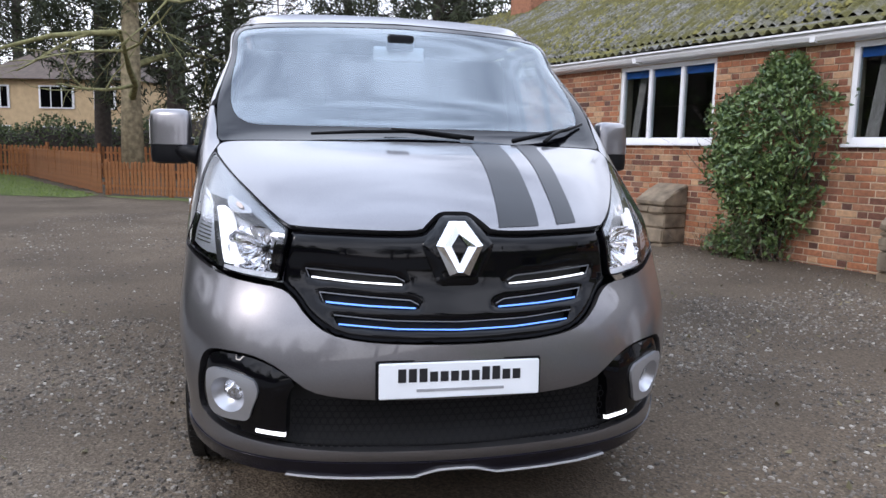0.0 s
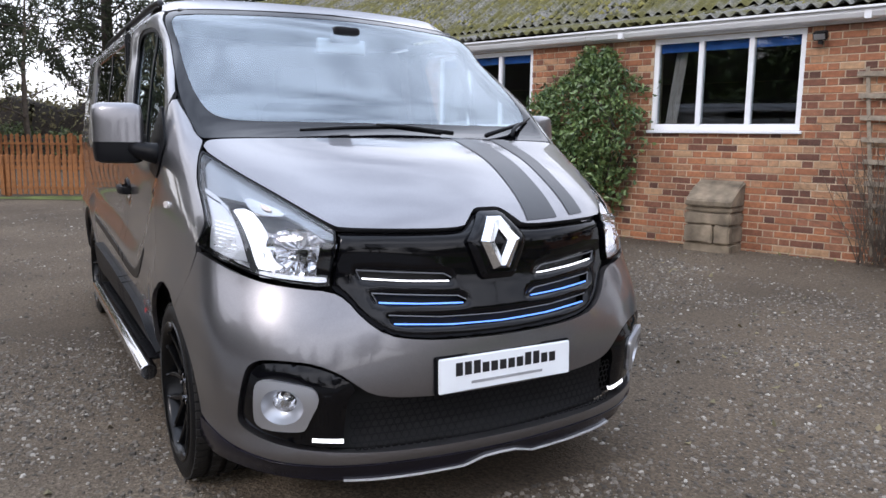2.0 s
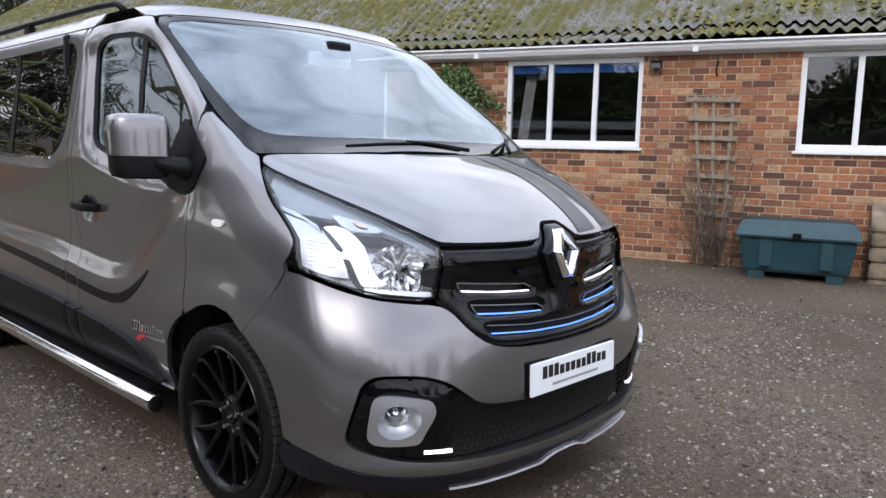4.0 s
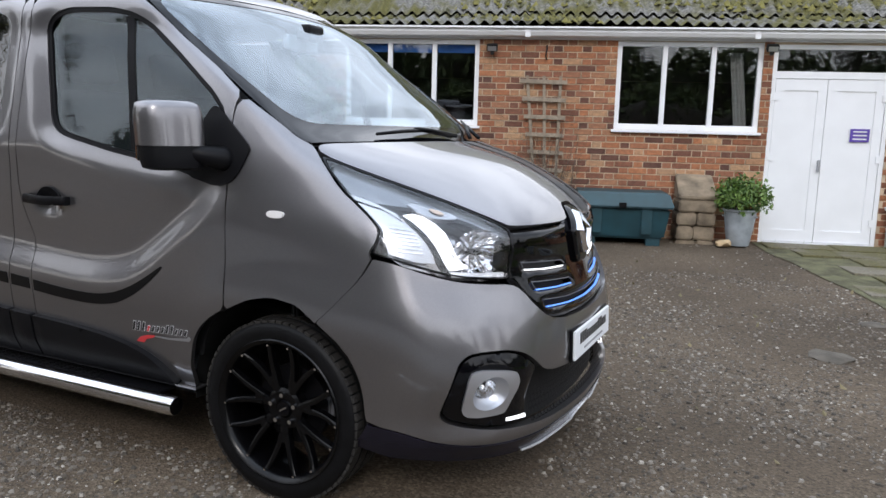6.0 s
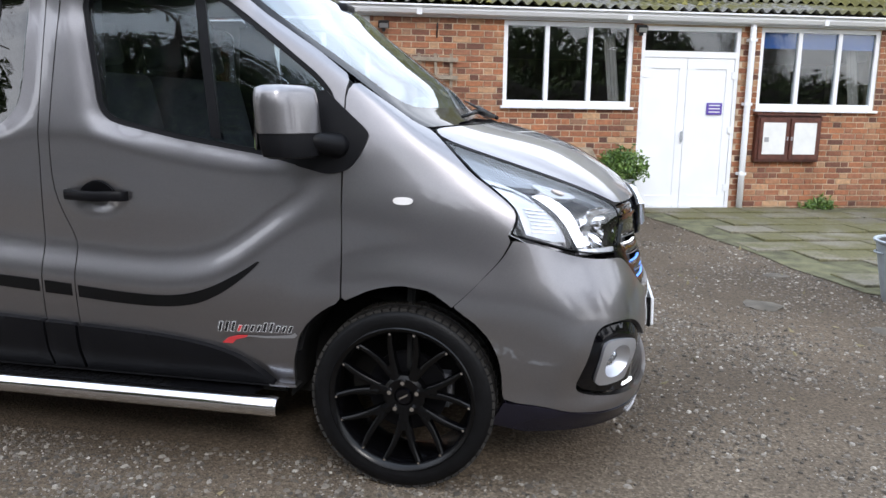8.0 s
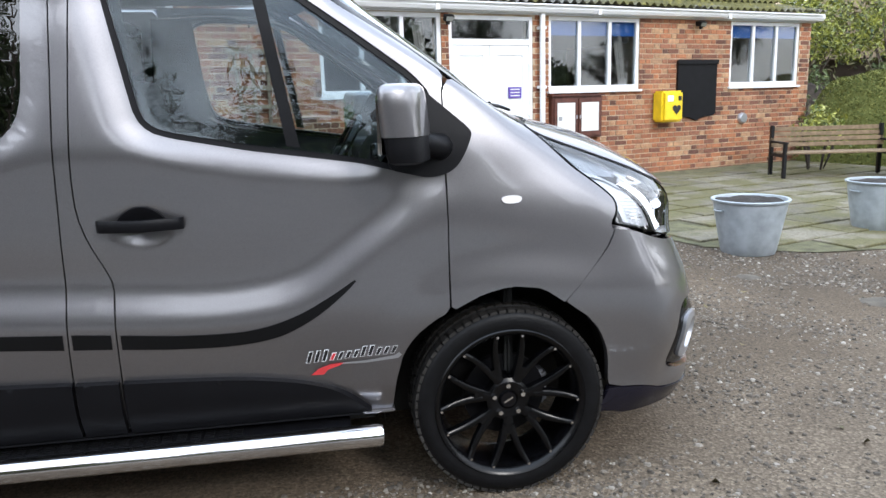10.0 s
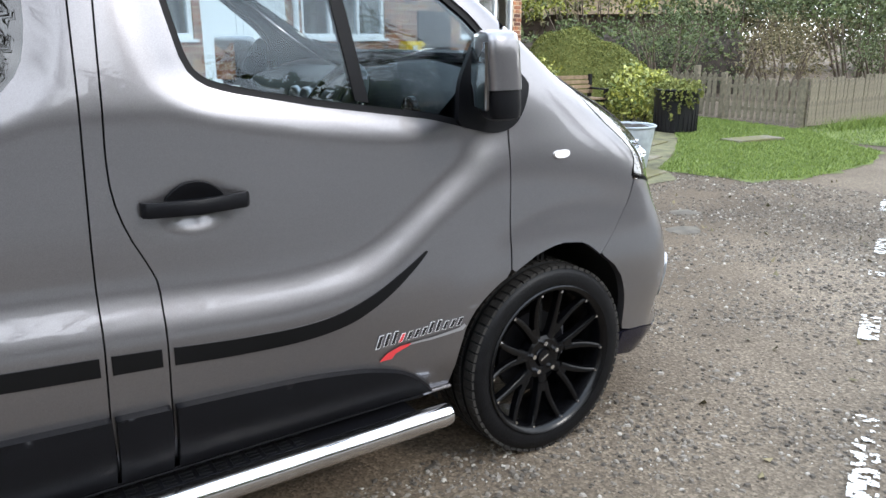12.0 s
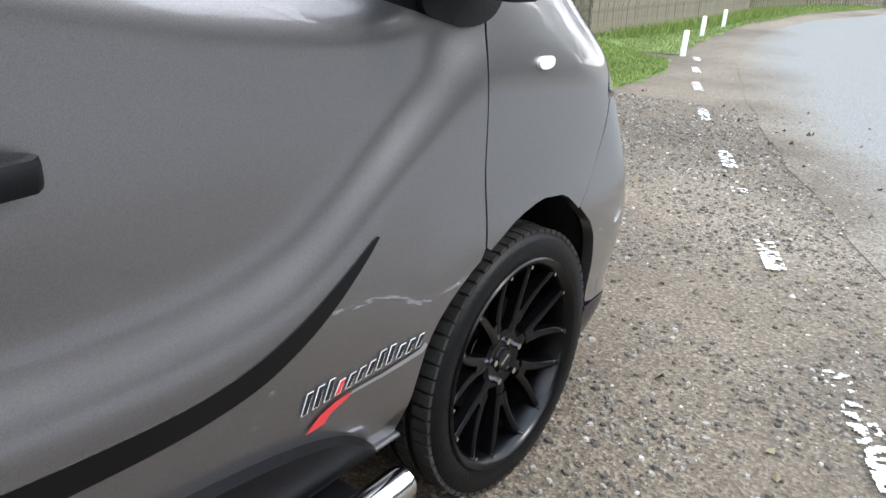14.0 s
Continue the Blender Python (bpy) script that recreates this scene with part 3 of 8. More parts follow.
ROAD_EDGE = [(-40, -20.2), (-12, -8.4), (-4, -4.6), (0, -2.55), (2.2, -1.45), (4.2, -0.40), (6.0, 0.35), (8.5, 1.25), (10.8, 1.95), (14, 2.5), (18, 2.6), (24, 1.6), (32, -1.5), (45, -9)]
ROAD_FAR = [(42, -17), (30, -8.5), (22, -5.0), (14, -4.2), (6, -6.5), (0, -9.2), (-12, -15), (-40, -27)]
sheet("road", wavy(ROAD_EDGE + ROAD_FAR, 0.4, 0.035, 4), 0.0045, M_ROAD, "pale worn asphalt lane beside the forecourt", "road")
rl = random.Random(9)
for x, y, ln in ((0.40, -1.84, 0.34), (0.74, -1.66, 0.34), (0.92, -1.57, 0.16), (1.10, -1.475, 0.15), (2.10, -0.97, 0.38), (3.05, -0.52, 0.10), (3.72, -0.22, 0.46), (5.13, 0.46, 0.55), (6.55, 1.06, 0.55), (7.75, 1.53, 0.5), (8.73, 1.89, 0.4)):
    # flakes of paint left on the stones, thinner towards the ends
    V, Fc, cell, wear = [], [], 0.009, rl.uniform(0.02, 0.16) + (0.16 if ln in (0.46, 0.16, 0.15) else 0.0)
    nu, nw, seed = int(ln / cell), 10, rl.uniform(0, 50)
    for i in range(nu):
        for j in range(nw):
            a, w = (i + 0.5 - nu / 2) * cell, (j + 0.5 - nw / 2) * cell
            keep = 0.16 - wear + 1.0 * noise.noise((a * 38 + seed, w * 30, seed)) + 0.35 * noise.noise((a * 9, w * 9 + seed, 0.5)) - 0.5 * max(abs(a) / ln * 2 - 0.75, 0) - 2.2 * max(abs(w) / 0.044 - 0.8, 0) * rl.random()
            if keep < 0:
                continue
            b = len(V)
            for p, q in ((-0.5, -0.5), (0.5, -0.5), (0.5, 0.5), (-0.5, 0.5)):
                aa, ww = a + (p + rl.uniform(-0.22, 0.22)) * cell, w + (q + rl.uniform(-0.22, 0.22)) * cell
                V.append((x + aa * 0.905 - ww * 0.425, y + aa * 0.425 + ww * 0.905, 0.0105 + rl.uniform(0, 0.003)))
            Fc.append((b, b + 1, b + 2, b + 3))
    tagged(finish("edge_marking", V, Fc, M_LINE, smooth=False), "worn white dash painted along the lane edge", "road marking", "edge dashes", "structure")

LAWN = [(4.95, 2.85), (5.2, 1.85), (5.9, 1.58), (7.4, 1.75), (8.35, 2.12), (8.6, 2.55), (9.2, 3.3), (9.85, 4.1), (9.8, 6.4), (8.4, 5.6), (7.2, 4.4), (5.9, 3.4)]
VERGE = [(8.85, 2.28), (9.6, 2.40), (11.7, 2.80), (15, 3.25), (20, 3.3), (26, 2.4), (27, 6.0), (15, 4.5), (10.1, 4.35), (9.5, 4.0), (8.75, 3.0)]
sheet("lawn", wavy(LAWN, 0.22, 0.08, 1), 0.006, M_TURF, "short green lawn beside the paved terrace", "lawn")
sheet("verge", wavy(VERGE, 0.25, 0.08, 2), 0.009, M_TURF, "green grass verge along the lane", "grass verge")
BACK_LAWN = [(-15.2, -5.2), (-16.2, -4.9), (-18.5, -6.2), (-30, -11.6), (-30, -14), (-17, -9.4)]
sheet("far_lawn", wavy(BACK_LAWN, 0.6, 0.12, 3), 0.012, M_TURF, "bright green grass strip before a brown fence", "lawn")
sheet("fence_verge", wavy([(-11.9, 1.8), (-12.5, -0.3), (-15.6, -4.6), (-16.3, -4.9), (-13.3, -0.5), (-12.7, 1.9)], 0.4, 0.08, 5), 0.010, M_TURF, "thin grassy strip at the fence foot", "grass verge")
TERRACE = [(1.10, 6.62), (2.09, 4.35), (2.43, 3.5), (2.72, 2.75), (3.6, 2.32), (4.7, 2.36), (5.1, 2.9), (6.2, 3.6), (7.4, 4.6), (8.7, 5.9), (8.2, 8.9), (7.5, 8.65)]
sheet("terrace_bed", wavy(TERRACE, 0.4, 0.05, 6), 0.008, M_JOINT, "mossy earth bed under the terrace slabs", "ground")

# ---- the brick building ----
BASE = 0.10
OPEN = [(-5.03, -3.36, 1.44, 2.47), (-1.645, 0.02, 1.44, 2.47), (1.665, 3.33, 1.44, 2.47), (3.44, 4.76, BASE, 2.45), (5.03, 6.70, 1.44, 2.47), (8.62, 10.28, 1.44, 2.47)]
U0, U1, WTOP = -15.0, 10.56, 2.50
bm = bmesh.new()
cuts = sorted({U0, U1, *[o[0] for o in OPEN], *[o[1] for o in OPEN]})
for a, b in zip(cuts, cuts[1:]):
    o = next((q for q in OPEN if q[0] <= a and b <= q[1]), None)
    if o is None:
        add_box(bm, (a, 0.012, -0.3), (b, 0.26, WTOP))
    else:
        add_box(bm, (a, 0.012, -0.3), (b, 0.26, o[2]))
        add_box(bm, (a, 0.012, o[3]), (b, 0.26, WTOP))
bmesh.ops.remove_doubles(bm, verts=bm.verts, dist=1e-5)
front = part("wall_front", bm, M_MORTAR)
front.matrix_world = BLD
tagged(front, "red brick front wall with pale mortar", "wall", kind="structure")
bm = bmesh.new()
add_box(bm, (U1 - 0.26, 0.262, -0.3), (U1 - 0.012, 6.9, WTOP))
add_box(bm, (U0, 6.64, -0.3), (U1 - 0.27, 6.9, WTOP))
add_box(bm, (U0, 0.262, -0.3), (U0 + 0.26, 6.63, WTOP))
gable = [bm.verts.new((U1 - 0.14, v, z)) for v, z in ((0.0, WTOP + 0.001), (6.9, WTOP + 0.001), (3.6, 4.55))]
gable2 = [bm.verts.new((U1 - 0.012, v.co.y, v.co.z)) for v in gable]
bm.faces.new(gable[::-1]), bm.faces.new(gable2)
for k in range(3):
    bm.faces.new((gable[k], gable[(k + 1) % 3], gable2[(k + 1) % 3], gable2[k]))
back = part("wall_back", bm, M_MORTAR)
back.matrix_world = BLD
tagged(back, "plain brick side and rear walls", "wall", kind="structure")
# room surfaces coloured dark: the unlit look behind the windows is in the colour
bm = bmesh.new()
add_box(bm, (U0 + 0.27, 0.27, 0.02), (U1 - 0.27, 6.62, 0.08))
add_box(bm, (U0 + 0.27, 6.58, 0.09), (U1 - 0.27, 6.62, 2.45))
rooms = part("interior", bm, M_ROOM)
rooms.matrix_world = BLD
tagged(rooms, "interior floor and rear wall, dimness put into the colour", "interior", kind="structure")
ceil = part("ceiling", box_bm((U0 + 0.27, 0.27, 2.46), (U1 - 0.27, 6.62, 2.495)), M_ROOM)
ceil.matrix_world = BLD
tagged(ceil, "plain ceiling, dimness put into the colour", "ceiling", kind="structure")

# corrugated roof in two pitches with moss
def corrugated(name, u0, u1, prof, label):
    period = 0.146
    n = int((u1 - u0) / period * 8)
    us = np.linspace(u0, u1, n)
    V = []
    for v, z in prof:
        wob = 0.010 * np.sin(us * 1.3 + v)
        V += [(u, v, z + 0.026 * math.cos(2 * math.pi * (u - u0) / period) + w) for u, w in zip(us, wob)]
    Fc = [(k * n + i, k * n + i + 1, (k + 1) * n + i + 1, (k + 1) * n + i) for k in range(len(prof) - 1) for i in range(n - 1)]
    ob = finish(name, V, Fc, M_ROOF)
    ob.matrix_world = BLD
    return tagged(ob, label, "roof", kind="structure")


RIDGE_V, RIDGE_Z = 3.6, 4.75
corrugated("roof_lower", U0 - 0.1, U1 + 0.16, [(-0.17, 2.648), (0.1, 2.70), (0.55, 2.81), (0.85, 2.885)], "grey corrugated eaves sheets with lichen")
corrugated("roof_upper", U0 - 0.1, U1 + 0.10, [(0.66, 2.878), (1.2, 3.24), (2.0, 3.76), (2.8, 4.25), (RIDGE_V, RIDGE_Z)], "mossy corrugated cement roof")
corrugated("roof_back", U0 - 0.1, U1 + 0.10, [(RIDGE_V, RIDGE_Z + 0.004), (5.2, 3.8), (7.2, 2.6)], "mossy corrugated rear roof slope")
mr = random.Random(21)
V, Fc = [], []
for _ in range(16000):
    u = mr.uniform(U0, U1)
    v = mr.uniform(-0.2, RIDGE_V) ** 1.0
    dens = noise.noise((u * 0.5, v * 0.9, 3.1)) + 0.35 * noise.noise((u * 2, v * 2, 1.0)) - (0.25 if v < 0.8 else 0.0) + (0.3 if u < -3.5 else 0)
    if dens < mr.uniform(-0.3, 0.35):
        continue
    z = 2.625 + (v + 0.27) * 0.232 if v < 0.7 else 2.885 + (v - 0.66) * 0.634
    s = mr.uniform(0.025, 0.06)
    b, c = len(V), (u, v, z + 0.02)
    h = s * mr.uniform(0.35, 0.8)
    V += [(c[0] + s * math.cos(q), c[1] + s * math.sin(q) * 0.9, c[2] - 0.02 + 0.3 * s * math.sin(q) * (0.23 if v < 0.7 else 0.62)) for q in (0.3, 1.5, 2.8, 4.1, 5.3)] + [(c[0], c[1], c[2] + h)]
    Fc += [(b + k, b + (k + 1) % 5, b + 5) for k in range(5)]
moss = finish("moss", V, Fc, M_MOSS)
moss.matrix_world = BLD
tagged(moss, "yellow-green moss cushions on the roof", "moss", kind="stuff")
# fascia, gutter, downpipe
bm = bmesh.new()
add_box(bm, (U0, -0.03, 2.475), (U1 + 0.05, 0.010, 2.62))
add_box(bm, (U0, -0.20, 2.585), (U1 + 0.05, -0.032, 2.605))
fascia = part("trim_fascia", bm, M_UPVC)
fascia.matrix_world = BLD
tagged(fascia, "white fascia board under the eaves", "fascia", kind="structure")
gp = [(-0.035, 2.60), (-0.038, 2.55), (-0.06, 2.515), (-0.095, 2.500), (-0.13, 2.515), (-0.152, 2.55), (-0.157, 2.60), (-0.165, 2.60), (-0.162, 2.545), (-0.135, 2.505), (-0.095, 2.490), (-0.055, 2.505), (-0.028, 2.545)]
gus = [U0] + [U0 + 2.6 * k for k in range(1, 10)] + [U1 + 0.12]
V = [(u, v, z + 0.004 * math.sin(u)) for u in gus for v, z in gp]
n = len(gp)
Fc = [(i * n + k, i * n + (k + 1) % n, (i + 1) * n + (k + 1) % n, (i + 1) * n + k) for i in range(len(gus) - 1) for k in range(n - 1)]
bm = bmesh.new()
vs = [bm.verts.new(p) for p in V]
for f in Fc:
    bm.faces.new([vs[k] for k in f])
for k in range(10):
    add_box(bm, (U0 + 2.6 * k - 0.03, -0.169, 2.487), (U0 + 2.6 * k + 0.03, -0.026, 2.603))
gutter = part("gutter", bm, M_UPVC)
gutter.matrix_world = BLD
tagged(gutter, "white plastic half-round gutter", "gutter", kind="structure")
V, Fc = tube_mesh([(4.875, -0.06, 2.50), (4.875, -0.062, 2.3), (4.878, -0.06, 1.0), (4.88, -0.06, 0.12)], 0.039, 12)
pipe = finish("downpipe", V, Fc, M_UPVC)
pipe.matrix_world = BLD
tagged(pipe, "white plastic downpipe beside the door", "downpipe")
for z in (0.6, 1.5, 2.3):
    ob = part("pipe_clip", box_bm((4.825, -0.10, z - 0.02), (4.925, 0.012, z + 0.02), 0.004), M_UPVC, pipe)
# chimney over the far end of the roof
bm = bmesh.new()
add_box(bm, (-12.4, 3.2, 4.0), (-11.6, 4.0, 5.75))
add_box(bm, (-12.46, 3.14, 5.45), (-11.54, 4.06, 5.56))
chim = part("chimney", bm, M_BRICK)
chim.matrix_world = BLD
tagged(chim, "short red brick chimney stack on the ridge", "chimney", kind="structure")


def window(k, u0, u1, z0, z1, blind, curtain, drop=0.2):
    """A white three-light window set in its opening."""
    w = new(f"window_{k}")
    w.matrix_world = BLD
    tagged(w, "white three-pane window with a white sill", "window", "front windows", "structure")
    bm = bmesh.new()
    t, d0, d1 = 0.055, 0.03, 0.10
    add_box(bm, (u0, d0, z0), (u0 + t, d1, z1))
    add_box(bm, (u1 - t, d0, z0), (u1, d1, z1))
    add_box(bm, (u0 + t, d0, z1 - t), (u1 - t, d1, z1))
    add_box(bm, (u0 + t, d0, z0), (u1 - t, d1, z0 + t))
    part("window_frame", bm, M_UPVC, w)
    part("window_sill", box_bm((u0 - 0.03, -0.045, z0 - 0.035), (u1 + 0.03, 0.06, z0 - 0.002), 0.006), M_UPVC, w)
    third = (u1 - u0) / 3
    for j in (1, 2):
        part("mullion", box_bm((u0 + j * third - 0.028, d0 - 0.004, z0 + t), (u0 + j * third + 0.028, d1 + 0.004, z1 - t), 0.004), M_UPVC, w)
    for j in range(3):
        a, b = u0 + j * third + (t if j == 0 else 0.03), u0 + (j + 1) * third - (t if j == 2 else 0.03)
        pane = part("pane", box_bm((a, 0.058, z0 + t), (b, 0.064, z1 - t)), M_PANE, w, "clear window glass")
        pane.visible_shadow = False
        part("glazing_bead", box_bm((a, 0.046, z0 + t), (b, 0.056, z0 + t + 0.014)), M_UPVC, w)
        if blind > j:
            part("blind", box_bm((a + 0.003, 0.074, z1 - t - drop), (b - 0.003, 0.080, z1 - t)), M_BLIND, w, "blue roller blind, mostly rolled up")
    for cu, lean in curtain:
        V = []
        for i in range(13):
            uu = cu + 0.012 * i
            vv = 0.17 + 0.02 * math.sin(i * 1.9)
            V += [(uu, vv, z0 + 0.03), (uu + lean, vv + 0.02, z1 - 0.1)]
        finish("curtain", V, [(2 * i, 2 * i + 2, 2 * i + 3, 2 * i + 1) for i in range(12)], M_CURTAIN, w, "pale gathered curtain")


window(1, *OPEN[0], 3, [(OPEN[0][0] + 0.10, 0.12)], 0.1)
window(2, *OPEN[1], 3, [(OPEN[1][0] + 0.10, 0.10)], 0.1)
window(3, *OPEN[2], 0, [(OPEN[2][1] - 0.24, -0.10)])
window(4, *OPEN[4], 3, [(OPEN[4][1] - 0.26, -0.12)])
window(5, *OPEN[5], 3, [(OPEN[5][1] - 0.45, -0.06), (OPEN[5][0] + 0.62, 0.0)])

# double door with a glazed transom
u0, u1, z0, z1 = OPEN[3]
door_set = new("door_1")
door_set.matrix_world = BLD
tagged(door_set, "white double door with a dark glazed transom", "door", kind="structure")
bm = bmesh.new()
zt = 2.10
for lo, hi in (((u0, 0.02, z0), (u0 + 0.05, 0.10, z1)), ((u1 - 0.05, 0.02, z0), (u1, 0.10, z1)), ((u0 + 0.05, 0.02, z1 - 0.05), (u1 - 0.05, 0.10, z1)), ((u0 + 0.05, 0.02, zt - 0.03), (u1 - 0.05, 0.10, zt + 0.05)), ((u0 + 0.05, 0.0, z0), (u1 - 0.05, 0.10, z0 + 0.06))):
    add_box(bm, lo, hi)
part("door_frame", bm, M_UPVC, door_set)
part("transom_pane", box_bm((u0 + 0.05, 0.06, zt + 0.05), (u1 - 0.05, 0.066, z1 - 0.05)), M_PANE, door_set).visible_shadow = False
mid = 4.07
for a, b in ((u0 + 0.055, mid - 0.003), (mid + 0.003, u1 - 0.055)):
    bm = bmesh.new()
    lo_z, hi_z = z0 + 0.065, zt - 0.035
    for lo, hi in (((a, 0.028, lo_z), (a + 0.10, 0.085, hi_z)), ((b - 0.10, 0.028, lo_z), (b, 0.085, hi_z)), ((a + 0.10, 0.028, hi_z - 0.13), (b - 0.10, 0.085, hi_z)), ((a + 0.10, 0.028, lo_z), (b - 0.10, 0.085, lo_z + 0.14)), ((a + 0.10, 0.040, lo_z + 0.14), (b - 0.10, 0.075, hi_z - 0.13))):
        add_box(bm, lo, hi)
    leaf = part("door_leaf", bm, M_UPVC, door_set, "white panelled door leaf")
    for z in (lo_z + 0.2, lo_z + 0.95, hi_z - 0.25):
        hx = a if a < mid - 0.1 else b
        part("hinge", box_bm((hx - 0.035, 0.014, z), (hx + 0.035, 0.030, z + 0.09), 0.004), M_UPVC, leaf)
    if a < mid - 0.1:
        part("door_handle", box_bm((b - 0.035, -0.02, 1.0), (b - 0.015, 0.028, 1.14), 0.004), M_SILVER, leaf, "silver lever handle")
sgn = empty("door_sign", "small purple sign with pale unreadable bars on the door", "sign")
sgn.matrix_world = BLD
part("sign_plate", box_bm((4.365, 0.020, 1.36), (4.575, 0.028, 1.51)), M_PURPLE, sgn)
for z in (1.470, 1.428, 1.386):
    part("bar", box_bm((4.395, 0.017, z), (4.545, 0.020, z + 0.015)), M_PAPER, sgn)


def wall_thing(name, label, category, group=""):
    e = empty(name, label, category, group=group)
    e.matrix_world = BLD
    return e


# noticeboard, defibrillator cabinet, blackboard, lamps, vent
nb = wall_thing("noticeboard", "brown wooden noticeboard with two glazed doors and papers", "noticeboard")
part("case", box_bm((5.03, -0.075, 0.76), (5.93, 0.012, 1.36), 0.008), M_NOTICE, nb)
for a in (5.06, 5.49):
    d = part("notice_door", box_bm((a, -0.095, 0.79), (a + 0.41, -0.076, 1.33), 0.006), M_NOTICE, nb)
    part("paper", box_bm((a + 0.05, -0.099, 0.86), (a + 0.36, -0.0955, 1.27)), M_PAPER, d, "white notices under glass")
    part("notice_handle", box_bm((a + (0.38 if a < 5.2 else 0.01), -0.106, 1.04), (a + (0.40 if a < 5.2 else 0.03), -0.096, 1.09)), M_SILVER, d)
part("seal_mark", box_bm((5.13, -0.1035, 1.02), (5.19, -0.0995, 1.08)), M_GREYINK, nb)
part("hood", box_bm((5.0, -0.11, 1.36), (5.96, 0.012, 1.385), 0.005), M_NOTICE, nb)
ae = wall_thing("defibrillator_cabinet", "yellow wall cabinet with a black heart symbol", "cabinet")
part("case", box_bm((6.98, -0.22, 0.93), (7.40, 0.012, 1.40), 0.03), M_YELLOW, ae)
part("door", box_bm((7.01, -0.235, 0.96), (7.37, -0.222, 1.37), 0.006), M_YELLOW, ae)
hp = [(0.085 * (math.sin(q) ** 3), 0.0053 * (13 * math.cos(q) - 5 * math.cos(2 * q) - 2 * math.cos(3 * q) - math.cos(4 * q))) for q in np.linspace(0, 2 * math.pi, 28, endpoint=False)]
V = [(7.25 + a, y, 1.12 + b) for y in (-0.2395, -0.2355) for a, b in hp]
finish("heart", V, [tuple(range(28))] + [(k, (k + 1) % 28, 28 + (k + 1) % 28, 28 + k) for k in range(28)], M_INK, ae, "black heart shape", smooth=False)
part("keypad", box_bm((7.28, -0.245, 1.25), (7.34, -0.2355, 1.32), 0.003), M_INK, ae)
part("label", box_bm((7.06, -0.238, 1.24), (7.18, -0.2355, 1.33)), M_PAPER, ae)
bb = wall_thing("blackboard", "black board with a curved lower edge", "board")
prof = [(7.46, 1.86), (8.30, 1.86), (8.30, 1.02), (8.22, 0.99), (8.08, 0.985), (7.98, 0.96), (7.88, 0.925), (7.78, 0.96), (7.68, 0.985), (7.54, 0.99), (7.46, 1.02)]
V = [(u, v, z) for v in (-0.03, 0.012) for u, z in prof]
n = len(prof)
finish("panel", V, [tuple(range(n))[::-1], tuple(range(n, 2 * n))] + [(k, (k + 1) % n, n + (k + 1) % n, n + k) for k in range(n)], M_BOARD, bb, smooth=False)
part("frame_rail", box_bm((7.44, -0.05, 1.80), (8.32, -0.031, 1.87), 0.004), M_BOARD, bb)
for u, z in ((0.18, 2.36), (3.385, 2.39), (7.85, 2.40)):
    fl = wall_thing("floodlight", "small black floodlight fixed to the wall", "wall light", "floodlights")
    part("bracket", box_bm((u - 0.02, -0.07, z - 0.02), (u + 0.02, 0.012, z + 0.05), 0.004), M_IRON, fl)
    part("lamp_head", box_bm((-0.065, -0.045, -0.04), (0.065, 0.03, 0.04), 0.008, Matrix.Translation((u, -0.10, z + 0.01)) @ Matrix.Rotation(radians(25), 4, "X")), M_IRON, fl)
    part("lamp_glass", box_bm((-0.052, -0.049, -0.028), (0.052, -0.046, 0.028), 0.0, Matrix.Translation((u, -0.10, z + 0.01)) @ Matrix.Rotation(radians(25), 4, "X")), M_SILVER, fl)
    part("sensor", box_bm((u - 0.02, -0.11, z - 0.075), (u + 0.02, -0.06, z - 0.035), 0.006), M_IRON, fl)
vent = wall_thing("wall_vent", "round grey vent cowl on the wall", "vent")
V, Fc = spin_mesh([(0.0, -0.05), (0.075, -0.05), (0.09, -0.03), (0.095, 0.012)], 20, (8.95, 0, 0.92))
finish("cowl", V, Fc, M_SILVER, vent, angle=40)
bt = wall_thing("wall_hook", "dark iron hook fixed high on the wall", "hook")
V, Fc = tube_mesh([(0.83, 0.01, 2.36), (0.83, -0.06, 2.40), (0.83, -0.09, 2.36), (0.82, -0.08, 2.28), (0.83, -0.02, 2.24)], 0.010, 6)
finish("iron", V, Fc, M_IRON, bt)

# ---- the van: body surface lofted through plan sections ----
# each section: height, then (forward, half width) from the centre line round to the side
SECTIONS_LOW = [
 (.24, (.872,0),(.852,.30),(.803,.55),(.690,.722),(.515,.836),(.30,.886),(-.35,.888)),
 (.312,(.912,0),(.895,.30),(.845,.55),(.744,.738),(.578,.850),(.37,.900),(-.35,.899)),
 (.37, (.885,0),(.875,.30),(.828,.55),(.745,.72),(.60,.835),(.40,.90),(-.35,.905)),
 (.53, (.902,0),(.892,.28),(.847,.55),(.775,.72),(.655,.835),(.45,.915),(-.35,.925)),
 (.70, (.890,0),(.872,.28),(.825,.53),(.740,.72),(.61,.853),(.40,.932),(-.35,.942)),
 (.86, (.845,0),(.825,.28),(.762,.53),(.668,.71),(.54,.838),(.365,.916),(-.35,.94)),
 (1.04,(.805,0),(.780,.28),(.725,.53),(.605,.70),(.455,.828),(.255,.906),(-.35,.938)),
]
